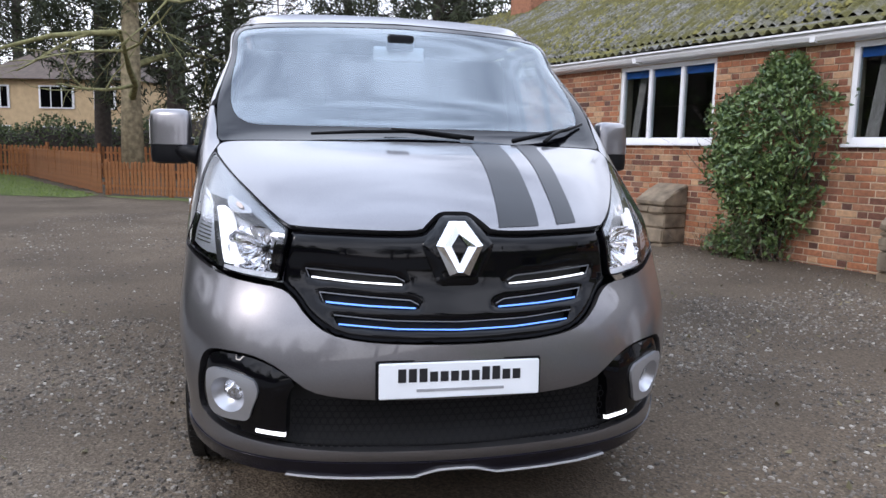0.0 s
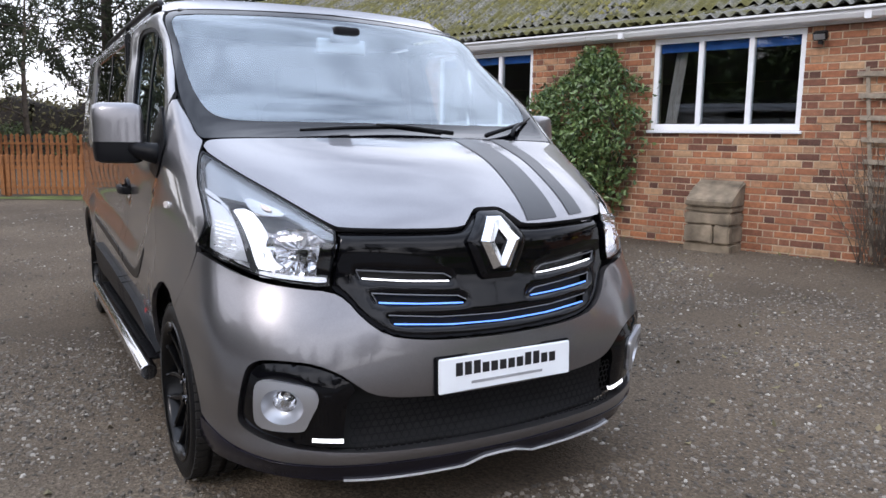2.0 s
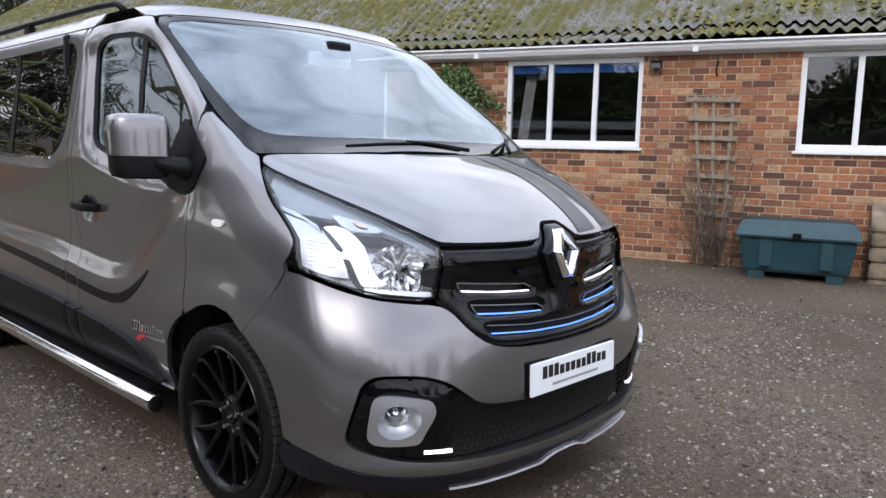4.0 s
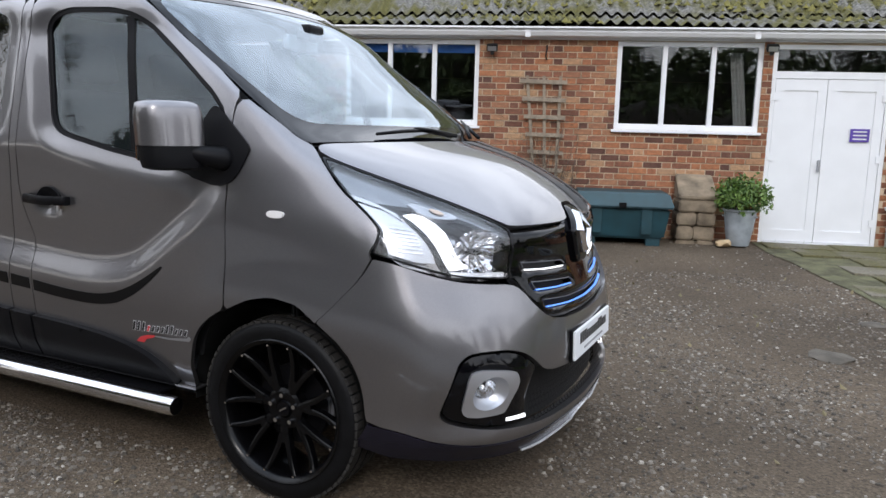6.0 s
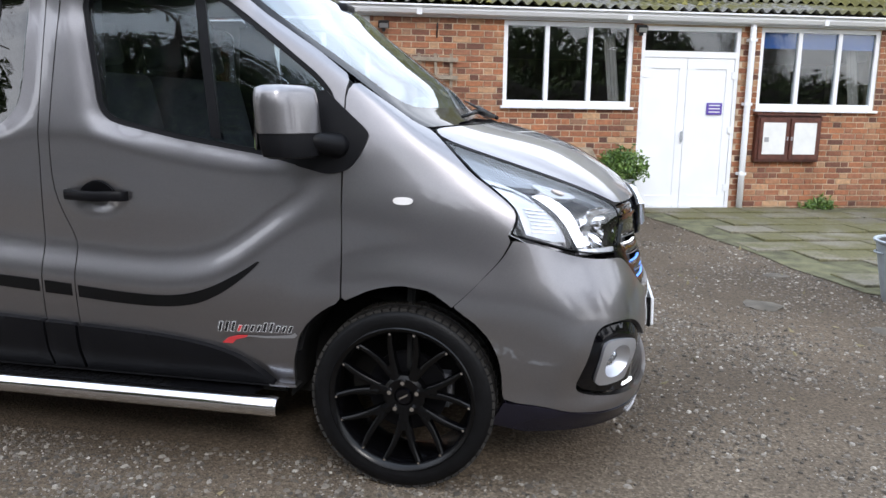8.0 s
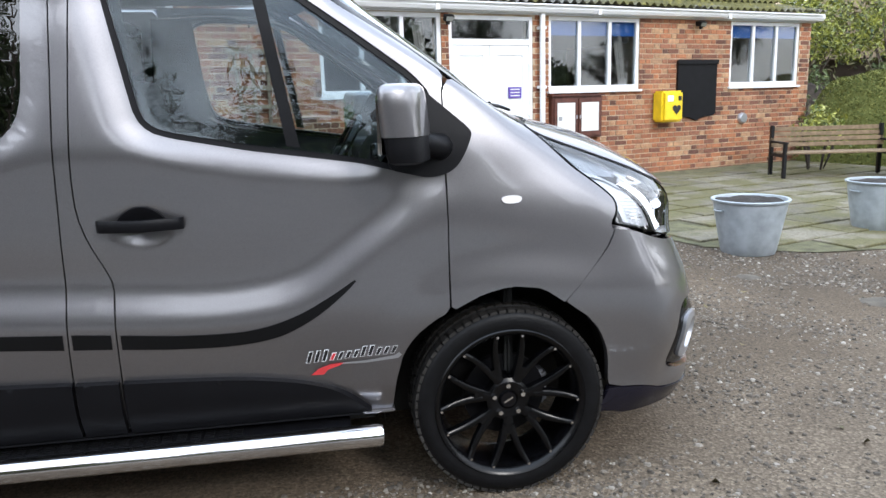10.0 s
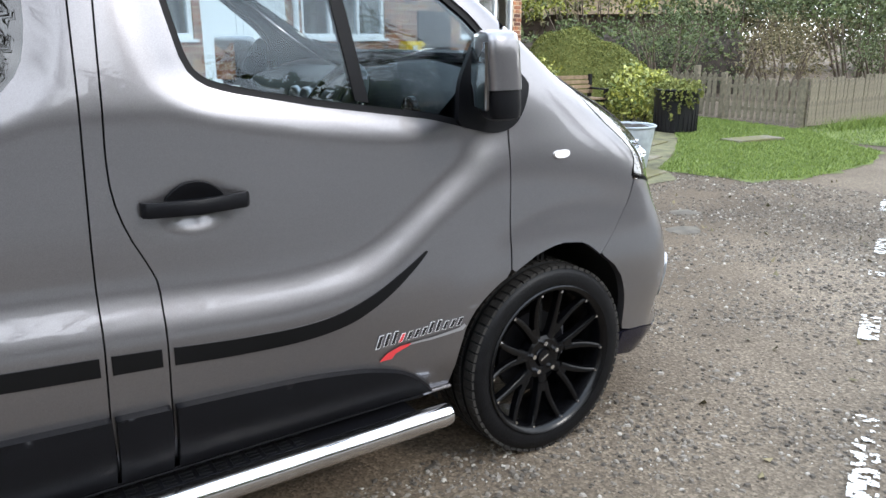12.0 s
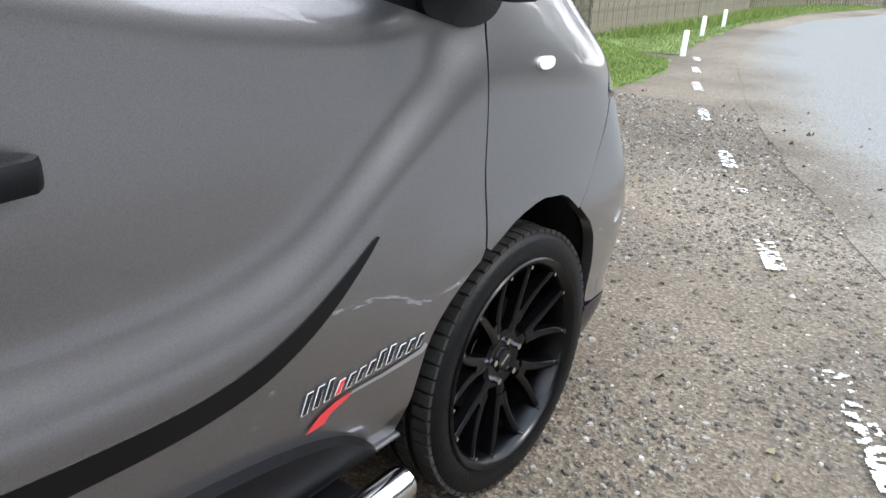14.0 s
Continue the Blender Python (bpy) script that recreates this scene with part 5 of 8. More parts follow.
SLIDER_EDGE = [(-1.405, 0.352), (-1.412, 0.56), (-1.405, 0.785), (-1.402, 0.975), (-1.392, 1.257), (-1.374, 1.70), (-1.362, 1.868)]
PILLAR = [(x - 0.0045, z) for x, z in ((-1.305, 1.866), (-1.318, 1.704), (-1.338, 1.401), (-1.35, 1.175), (-1.348, 1.082), (-1.324, 0.990), (-1.280, 0.898), (-1.264, 0.852), (-1.266, 0.70), (-1.270, 0.40), (-1.270, 0.352))] + SLIDER_EDGE
both(panel, "door_pillar", PILLAR, M_PAINT, van, rounds=1, side=True)
arch_r = [(REAR_AXLE + 0.45 * math.cos(a), 0.34 + 0.45 * math.sin(a)) for a in np.linspace(0.03, math.pi - 0.03, 14)]
FLANK = [(x - 0.0045, z) for x, z in SLIDER_EDGE[::-1]] + [(-2.0, 0.352), (-2.6, 0.352)] + arch_r + [(-3.9, 0.352), (-4.03, 0.40), (-4.04, 1.2), (-4.0, 1.86), (-3.0, 1.87)]
for flag in (False, True):
    flank = panel("rear_flank", FLANK, M_PAINT, van, holes=[REARWIN], rounds=1, side=True, left=flag, step=0.026)
    pane = panel("privacy_window", REARWIN, M_PRIVACY, flank, off=-0.006, lip=0.01, rounds=1, side=True, left=flag, step=0.045, label="dark tinted rear side window")
    strip("window_trim", [(-1.66, 1.252), (-2.2, 1.252), (-3.02, 1.276)], 0.012, M_CHROME, flank, off=0.003, side=True, left=flag, label="bright window trim")
    panel("window_bar", [(-2.28, 1.80), (-2.34, 1.80), (-2.30, 1.268), (-2.24, 1.268)], M_BLACK, flank, off=-0.002, lip=0.01, rounds=0, side=True, left=flag)

# front bumper with its openings
LOWER = [(0, 0.486), (0.86, 0.489), (1.40, 0.500), (1.72, 0.520), (1.95, 0.560), (2.18, 0.596), (2.52, 0.624), (2.87, 0.634), (3.45, 0.636), (3.72, 0.618), (3.90, 0.585), (4.08, 0.515),
         (4.14, 0.44), (4.05, 0.402), (3.72, 0.376), (2.99, 0.352), (2.04, 0.332), (1.2, 0.320), (0, 0.316)]
BUMPER = [(0, 0.666), (0.63, 0.669), (1.14, 0.678), (1.55, 0.700), (1.83, 0.752), (2.02, 0.814), (2.22, 0.838), (2.7, 0.846), (3.3, 0.860), (3.85, 0.886), (4.3, 0.911), (4.78, 0.936), (4.83, 0.934),
          (5.12, 0.822), (5.30, 0.714), (5.315, 0.706), (5.30, 0.694), (5.20, 0.631), (5.14, 0.508), (5.07, 0.40), (5.02, 0.362), (4.6, 0.348), (3.9, 0.318), (3.15, 0.300), (2.25, 0.290), (1.3, 0.282), (0, 0.276)]
bumper = panel("front_bumper", BUMPER, M_PAINT, van, holes=[LOWER], rounds=1, sym=True, lip=0.055, rim=0.030, label="painted front bumper with black lower openings")
insert = panel("lower_intake", LOWER, M_DARK, bumper, off=-0.070, lip=0.0, rounds=1, sym=True, label="black lower intake insert")
FOG_HOLE = [(3.14 + 0.38 * math.cos(w), 0.490 + 0.054 * math.sin(w)) for w in np.linspace(0, 2 * math.pi, 20, endpoint=False)]
both(panel, "fog_surround", [(2.02, 0.50), (1.90, 0.545), (2.20, 0.588), (2.55, 0.614), (2.87, 0.623), (3.42, 0.624), (3.68, 0.606), (3.85, 0.575), (4.02, 0.51), (4.07, 0.44), (3.98, 0.41), (3.70, 0.388), (2.95, 0.365), (2.08, 0.345), (2.04, 0.40)],
     M_GLOSSBLACK, bumper, off=-0.012, lip=0.05, holes=[FOG_HOLE], rounds=1, dome=0.010, label="gloss black fog lamp surround")
# honeycomb mesh in the middle opening
hex_v, hex_f = [], []
for row in range(7):
    z0 = 0.348 + row * 0.0215
    for k in range(-21, 22):
        s0 = (k + 0.5 * (row % 2)) * 0.098
        if abs(s0) > 1.95 or z0 > 0.488:
            continue
        ring = [(s0 + r * math.cos(w) * 0.058, z0 + r * math.sin(w) * 0.0145) for r in (1.0, 0.72) for w in [math.pi * j / 3 for j in range(6)]]
        P = hull_off([p[0] for p in ring], [p[1] for p in ring], -0.012)
        b = len(hex_v)
        hex_v += [tuple(p) for p in P]
        hex_f += [(b + j, b + (j + 1) % 6, b + 6 + (j + 1) % 6, b + 6 + j) for j in range(6)]
finish("honeycomb_mesh", hex_v, hex_f, M_BLACK, bumper, "black honeycomb intake mesh", smooth=False)
FOG = [(3.72, 0.50), (3.68, 0.550), (3.56, 0.572), (3.30, 0.576), (2.62, 0.558), (2.50, 0.540), (2.46, 0.506), (2.60, 0.455), (2.68, 0.412), (2.80, 0.405), (3.46, 0.404), (3.66, 0.425), (3.71, 0.455)]
for flag in (False, True):
    hole = [(3.14 + 0.41 * math.cos(w), 0.490 + 0.060 * math.sin(w)) for w in np.linspace(0, 2 * math.pi, 20, endpoint=False)]
    ring = panel("fog_lamp", FOG, M_SILVER, bumper, off=0.010, lip=0.022, holes=[hole], rounds=1, left=flag, step=0.014, label="satin silver fog lamp bezel")
    sg = -1 if flag else 1
    rows = []
    for r, o in ((1.0, 0.010), (0.90, -0.006), (0.74, -0.026), (0.66, -0.030), (0.40, -0.014), (0.02, -0.008)):
        w = np.linspace(0, 2 * math.pi, 24, endpoint=False)
        cs = 3.14 + (1 - r) * 0.08
        rows.append(hull_off(sg * (cs + 0.41 * r * np.cos(w)), 0.490 + 0.060 * r * np.sin(w), o))
    for name, lo_, hi_, mat in (("lamp_cone", 0, 3, M_SILVER), ("lamp_glass", 3, 5, M_LENS)):
        V = [tuple(p) for q in rows[lo_:hi_ + 1] for p in q]
        Fc = [(k * 24 + j, k * 24 + (j + 1) % 24, (k + 1) * 24 + (j + 1) % 24, (k + 1) * 24 + j) for k in range(hi_ - lo_) for j in range(24)]
        finish(name, V, Fc, mat, ring)
    w = np.linspace(0, 2 * math.pi, 24, endpoint=False)
    deep = [hull_off(sg * (3.14 + (1 - r) * 0.08 + 0.41 * r * np.cos(w)), 0.490 + 0.060 * r * np.sin(w), o) for r, o in ((0.66, -0.032), (0.58, -0.062), (0.34, -0.078), (0.20, -0.078), (0.16, -0.052), (0.02, -0.048))]
    V = [tuple(p) for q in deep for p in q]
    finish("lamp_reflector", V, [(k * 24 + j, k * 24 + (j + 1) % 24, (k + 1) * 24 + (j + 1) % 24, (k + 1) * 24 + j) for k in range(5) for j in range(24)], M_REFL, ring, "chrome fog lamp reflector")
    strip("led_bar", [(2.56, 0.3735), (2.30, 0.3705), (2.06, 0.3675)], 0.012, M_LED, bumper, off=-0.006, depth=0.02, left=flag, label="lit white led running light")
# dark spoiler lip and bright splitter edge
panel("spoiler", [(0, 0.274), (1.3, 0.280), (2.25, 0.288), (3.15, 0.298), (3.9, 0.316), (4.6, 0.345), (5.02, 0.358), (5.02, 0.275), (4.6, 0.250), (3.6, 0.240), (2.2, 0.230), (1.32, 0.224), (0.46, 0.222), (0.30, 0.238), (0.2, 0.246), (0, 0.250)],
      M_LOWPAINT, van, off=0.004, lip=0.04, rim=0.03, rounds=0, sym=True, step=0.016, label="dark purple-grey spoiler lip")
strip("splitter_edge", [(0, 0.247), (0.20, 0.244), (0.32, 0.233), (0.46, 0.219), (1.0, 0.219), (1.5, 0.223), (2.02, 0.231)], 0.005, M_EDGE, van, off=0.012, depth=0.007, sym=True, label="bright splitter edge")

# grille
GRILLE = [(0, 1.082), (0.13, 1.082), (0.20, 1.075), (0.34, 1.042), (0.40, 1.027), (0.72, 1.022), (1.39, 1.026), (2.02, 1.031), (2.06, 1.025), (2.13, 0.95), (2.19, 0.868), (2.18, 0.845), (2.0, 0.822), (1.80, 0.758), (1.53, 0.706), (1.14, 0.684), (0.63, 0.675), (0, 0.672)]
SLOTS = [[(1.86, 0.906), (1.3, 0.895), (0.72, 0.884), (0.60, 0.866), (0.64, 0.853), (1.2, 0.860), (1.80, 0.871)],
         [(1.68, 0.836), (1.1, 0.822), (0.56, 0.812), (0.43, 0.796), (0.47, 0.781), (1.0, 0.787), (1.62, 0.798)],
         [(0, 0.742), (0.8, 0.748), (1.50, 0.766), (1.44, 0.728), (0.8, 0.714), (0, 0.708)]]
grille = panel("grille", GRILLE, M_GLOSSBLACK, van, holes=SLOTS, rounds=1, sym=True, lip=0.035, off=-0.022, step=0.011, dome=0.009, wide=0.014, label="gloss black grille with light bars")
panel("grille_back", [(0, 0.93), (1.95, 0.93), (1.9, 0.80), (1.6, 0.71), (0, 0.69)], M_DARK, grille, off=-0.054, lip=0, rounds=0, sym=True)
for (s0, z0), (s1, z1), mat in (((1.76, 0.876), (0.65, 0.857), M_LED), ((1.58, 0.803), (0.50, 0.785), M_BLUELED)):
    for flag in (False, True):
        strip("light_bar", [(s0, z0), ((s0 + s1) / 2, (z0 + z1) / 2 - 0.002), (s1, z1)], 0.0045, mat, grille, off=-0.016, depth=0.008, left=flag, label="thin lit light bar")
strip("light_bar", [(0, 0.714), (0.7, 0.719), (1.42, 0.735)], 0.0045, M_BLUELED, grille, off=-0.016, depth=0.008, sym=True, label="thin lit blue light bar")
for s0, z0, s1, z1 in ((1.84, 0.902, 0.72, 0.881), (1.66, 0.832, 0.56, 0.809)):
    both(strip, "slot_edge", [(s0, z0), (s1, z1)], 0.0035, M_BAND, grille, off=-0.0125, depth=0.004)
    both(strip, "slot_edge", [(s1, z1), (s1 - 0.10, z1 - 0.014)], 0.0035, M_BAND, grille, off=-0.0125, depth=0.004)
    both(strip, "slot_edge", [(s0, z0), (s0 - 0.05, z0 - 0.026)], 0.005, M_BAND, grille, off=-0.0125, depth=0.004)
strip("slot_edge", [(0, 0.740), (0.8, 0.746), (1.48, 0.763)], 0.003, M_BAND, grille, off=-0.0125, depth=0.004, sym=True)
both(strip, "grille_crease", [(1.92, 0.985), (1.3, 0.978), (0.55, 0.974)], 0.010, M_GLOSSBLACK, grille, off=-0.006, depth=0.010)
# diamond emblem on a black shield
def emblem_ring(pts, lift):
    P = hull_off([p[0] for p in pts], [p[1] for p in pts], 0.0)
    return [Vector(p) + Vector((lift, 0, 0)) for p in P]
emblem = panel("emblem_shield", [(0, 1.074), (0.13, 1.074), (0.19, 1.066), (0.42, 0.985), (0.40, 0.965), (0.24, 0.862), (0.18, 0.852), (0, 0.852)], M_GLOSSBLACK, grille, off=0.002, lip=0.03, rounds=0, sym=True, step=0.011, dome=0.009, wide=0.016, label="black shield behind a chrome diamond")
outer = [(0.095, 1.060), (0.275, 0.985), (0.115, 0.888), (-0.115, 0.888), (-0.275, 0.985), (-0.095, 1.060)]
ridge = [(0.035, 1.050), (0.190, 0.982), (0.03, 0.900), (-0.03, 0.900), (-0.190, 0.982), (-0.035, 1.050)]
inner = [(0.0, 1.022), (0.098, 0.982), (0.0, 0.925), (0.0, 0.925), (-0.098, 0.982), (0.0, 1.022)]
rings = [emblem_ring(outer, 0.012), emblem_ring(outer, 0.022), emblem_ring(ridge, 0.034), emblem_ring(inner, 0.022), emblem_ring(inner, 0.012)]
bm = bmesh.new()
vs = [[bm.verts.new(p) for p in r] for r in rings]
for a, b in zip(vs, vs[1:]):
    for k in range(6):
        q = [a[k], a[(k + 1) % 6], b[(k + 1) % 6], b[k]]
        if (q[2].co - q[3].co).length > 1e-5:
            bm.faces.new(q)
        else:
            bm.faces.new(q[:3])
part("emblem", bm, M_CHROME, emblem, "chrome diamond shape")

# headlamps
LAMP = [(3.70, 1.264), (3.36, 1.212), (3.07, 1.171), (2.76, 1.128), (2.45, 1.082), (2.10, 1.030), (2.08, 1.022), (2.15, 0.95), (2.21, 0.870), (2.25, 0.858), (2.7, 0.866), (3.3, 0.878), (3.85, 0.905), (4.3, 0.928), (4.78, 0.951), (4.80, 0.962),
        (4.64, 0.996), (4.49, 1.035), (4.465, 1.064), (4.465, 1.108), (4.44, 1.158), (4.10, 1.218), (3.80, 1.262)]
cs, cz = sum(p[0] for p in LAMP) / len(LAMP), sum(p[1] for p in LAMP) / len(LAMP)
LAMP_IN = [(cs + (s - cs) * 0.978, cz + (z - cz) * 0.968) for s, z in LAMP]
for flag in (False, True):
    sg = -1 if flag else 1
    lamp = panel("headlamp", LAMP, M_LENS, van, off=-0.002, lip=0.0, rounds=1, left=flag, label="clear headlamp with a lit running light")
    panel("lamp_seal", LAMP, M_GLOSSBLACK, lamp, off=0.0, lip=0.03, holes=[LAMP_IN], rounds=1, left=flag, label="black headlamp edge")
    panel("lamp_bowl", LAMP, M_HOUSING, lamp, off=-0.095, lip=0.0, rounds=1, left=flag, label="silver headlamp housing")
    panel("smoked_band", [(3.62, 1.25), (3.0, 1.158), (2.45, 1.076), (2.12, 1.022), (2.13, 1.000), (2.30, 1.01), (2.60, 1.06), (3.0, 1.10), (3.45, 1.115), (4.35, 1.135), (4.02, 1.215)], M_LAMPBAND, lamp, off=-0.022, lip=0.02, rounds=0, left=flag, label="smoked grey upper band")
    panel("end_block", [(2.14, 0.992), (2.22, 0.885), (2.42, 0.890), (2.36, 0.995)], M_GLOSSBLACK, lamp, off=-0.020, lip=0.02, rounds=0, left=flag, label="black inner end of the lamp")
    panel("upper_wedge", [(4.38, 1.132), (4.02, 1.106), (3.86, 1.066), (3.84, 1.092), (4.05, 1.126), (4.34, 1.150)], M_HOUSING, lamp, off=-0.014, lip=0.02, rounds=0, left=flag, label="bright upper reflector wedge")
    ribs = panel("side_reflector", [(4.38, 1.125), (3.98, 1.098), (3.80, 1.06), (3.72, 0.99), (3.66, 0.925), (4.0, 0.930), (4.58, 0.958), (4.52, 1.0), (4.40, 1.045)], M_SILVER, lamp, off=-0.018, lip=0.02, rounds=0, left=flag, label="ribbed silver side reflector")
    for k in range(7):
        z = 0.965 + k * 0.013
        strip("rib", [(4.42 - k * 0.03, z + 0.004), (3.86, z - 0.006)], 0.004, M_CHROME, ribs, off=-0.014, depth=0.006, left=flag)
    panel("running_light", [(3.82, 1.088), (3.40, 1.096), (3.26, 1.050), (3.28, 0.975), (3.18, 0.928), (2.95, 0.906), (3.40, 0.898), (3.62, 0.920), (3.72, 0.985), (3.82, 1.05)], M_DRL, lamp, off=-0.020, lip=0.02, rounds=1, left=flag, label="lit white running light")
    panel("light_guide", [(3.84, 1.085), (3.74, 1.085), (3.62, 1.0), (3.52, 0.93), (3.40, 0.892), (3.52, 0.890), (3.62, 0.918), (3.72, 0.985)], M_TRIM, lamp, off=-0.012, lip=0.02, rounds=1, left=flag)
    strip("lower_strip", [(3.40, 0.888), (2.8, 0.878), (2.26, 0.872)], 0.018, M_EDGE, lamp, off=-0.014, depth=0.02, left=flag, label="bright lower strip")
    panel("indicator", [(3.42, 1.135), (2.85, 1.098), (2.75, 1.075), (3.10, 1.072), (3.40, 1.085)], M_HOUSING, lamp, off=-0.016, lip=0.02, rounds=1, left=flag, label="clear indicator reflector")
    panel("indicator_bulb", [(3.14, 1.108), (2.98, 1.098), (2.98, 1.084), (3.14, 1.090)], M_AMBER, lamp, off=-0.010, lip=0.004, rounds=1, left=flag, label="amber indicator bulb")
    # main reflector bowl with facets round a bulb
    centre = Vector(hull_off([sg * 2.80], [0.965], -0.090)[0])
    prof = [(0.012, 0.0), (0.040, 0.006), (0.066, 0.024), (0.082, 0.050), (0.088, 0.068)]
    V, Fc = spin_mesh(prof, 40, axis="y")
    rot = Matrix.Rotation(-math.pi / 2, 4, "Z") @ Matrix.Rotation(-0.55 * sg, 4, "Z")
    jr = random.Random(5)
    V = [centre + rot @ Vector((p[0] * 1.22 + jr.uniform(-0.003, 0.003), p[1] + jr.uniform(-0.013, 0.013), p[2] * 0.95 + jr.uniform(-0.003, 0.003))) for p in V]
    finish("reflector", V, Fc, M_REFL, lamp, "faceted chrome reflector", smooth=False)
    V, Fc = tube_mesh([centre, centre + Vector((0.045, 0, 0))], 0.011, 10)
    finish("bulb", V, Fc, M_GLOSSBLACK, lamp)

# number plate, with plain bars for its writing
pl = Vector(hull_off([0.0], [0.557], 0.0)[0])
plate = part("number_plate", box_bm((-0.006, -0.266, -0.058), (0.006, 0.266, 0.058), 0.003), M_WHITE, van, "white plate with dark unreadable bars")
plate.matrix_local = Matrix.Translation(pl + Vector((0.006, 0, 0))) @ Matrix.Rotation(radians(-2), 4, "Y")
part("plate_backing", box_bm((-0.020, -0.275, -0.064), (-0.0065, 0.275, 0.064), 0.004), M_BLACK, plate)
for k in range(12):
    part("bar", box_bm((0.006, -0.205 + k * 0.0345, -0.004), (0.0075, -0.179 + k * 0.0345, 0.040 if k < 3 or k in (8, 9) else 0.029)), M_INK, plate, "dark bar for a letter")
part("bar", box_bm((0.006, -0.145, -0.036), (0.0075, 0.145, -0.027)), M_GREYINK, plate, "grey bar for the small print")

# windscreen
SCREEN = [(0, 1.322), (1.1, 1.320), (2.4, 1.316), (3.3, 1.312), (3.66, 1.310), (3.80, 1.330), (3.92, 1.42), (3.99, 1.56), (4.27, 1.70), (4.29, 1.80), (4.20, 1.862), (3.9, 1.880), (1.48, 1.893), (0, 1.905)]
CLEAR = [(0, 1.378), (0.88, 1.380), (2.45, 1.378), (2.85, 1.386), (3.15, 1.41), (3.32, 1.455), (3.46, 1.54), (3.74, 1.66), (3.90, 1.78), (3.86, 1.835), (3.5, 1.858), (1.0, 1.872), (0, 1.880)]
screen = panel("windscreen", SCREEN, M_SCREEN, van, off=-0.003, lip=0.0, rounds=1, sym=True, label="large raked windscreen with a black edge")
panel("screen_border", SCREEN, M_GLOSSBLACK, screen, off=-0.0015, lip=0.012, holes=[CLEAR], rounds=1, sym=True, label="black screen border")
panel("scuttle", [(0, 1.332), (2.4, 1.328), (3.6, 1.322), (3.62, 1.306), (2.4, 1.306), (0, 1.312)], M_BLACK, van, off=-0.012, lip=0.02, rounds=0, sym=True)
panel("header", [(0, 1.912), (1.48, 1.900), (3.9, 1.887), (4.3, 1.879), (4.8, 1.887), (5.3, 1.945), (0, 1.952)], M_PAINT, van, off=-0.001, lip=0.015, rounds=0, sym=True, label="painted roof edge")

panel("header_trim", [(0, 1.93), (3.9, 1.915), (4.4, 1.90), (4.3, 1.835), (3.9, 1.848), (1.5, 1.860), (0, 1.866)], M_TRIM, van, off=-0.03, lip=0, rounds=0, sym=True, label="dark inner screen header")


def wiper(pts, name="wiper"):
    P = hull_off([p[0] for p in pts], [p[1] for p in pts], [p[2] for p in pts])
    V, Fc = tube_mesh(P, [0.010, 0.009, 0.008, 0.006][:len(pts)], 6)
    return finish(name, V, Fc, M_BLACK, van, "black wiper arm and blade")
w1 = wiper([(-0.55, 1.330, 0.012), (0.2, 1.345, 0.02), (0.9, 1.338, 0.02), (1.6, 1.330, 0.015)])
wiper([(-0.75, 1.328, 0.014), (0.0, 1.340, 0.025), (0.45, 1.345, 0.025)], "wiper_arm")
wiper([(-1.35, 1.322, 0.012), (-2.05, 1.350, 0.022), (-2.7, 1.375, 0.02), (-3.35, 1.410, 0.012)])
wiper([(-1.9, 1.318, 0.016), (-2.2, 1.345, 0.026), (-2.5, 1.365, 0.028)], "wiper_arm")

# roof skin and rails
rs = np.concatenate([np.linspace(0, 6, 40), 6 + np.linspace(0.2, (TAIL - cubic_z(np.array([1.94]))[0, 6, 0]) / -UNIT, 26)])
edge_r = hull(rs, np.full(len(rs), 1.943))
rows = [np.stack([edge_r[:, 0] - 0.05 * (1 - k) * smoothstep(-1.4, -0.7, edge_r[:, 0]), edge_r[:, 1] * k, 1.943 + 0.032 * (1 - abs(k) ** 2.2) * smoothstep(-0.7, -1.5, edge_r[:, 0])], -1) for k in np.linspace(1, -1, 15) if True]
rows = [np.stack([r[:, 0], r[:, 1], r[:, 2]], -1) for r in rows]
nr = len(rs)
V = [tuple(p) for r in rows for p in r]
Fc = [(k * nr + i, k * nr + i + 1, (k + 1) * nr + i + 1, (k + 1) * nr + i) for k in range(len(rows) - 1) for i in range(nr - 1)]
finish("roof", V, Fc, M_PAINT, van, "grey painted roof")
both(panel, "roof_side", [(-1.32, 1.876), (-1.32, 1.945), (-2.5, 1.945), (-4.02, 1.945), (-4.0, 1.876), (-2.6, 1.879)], M_PAINT, van, off=0.0, lip=0.01, rounds=0, side=True, step=0.05)
for sg in (-1, 1):
    V, Fc = tube_mesh([(-1.22, sg * 0.70, 1.955), (-1.30, sg * 0.70, 1.995), (-1.5, sg * 0.70, 2.005), (-2.5, sg * 0.70, 2.010), (-3.5, sg * 0.70, 2.005), (-3.68, sg * 0.70, 1.995), (-3.75, sg * 0.70, 1.955)], 0.016, 8)
    rail = finish("roof_rail", V, Fc, M_BLACK, van, "black tubular roof rail")
    part("rail_foot", box_bm((-2.54, sg * 0.70 - 0.02, 1.94), (-2.46, sg * 0.70 + 0.02, 2.0), 0.006), M_BLACK, rail)
part("tail", box_bm((TAIL - 0.02, -0.80, 0.38), (TAIL + 0.03, 0.80, 1.93), 0.01), M_PAINT, van, "plain grey tail end")

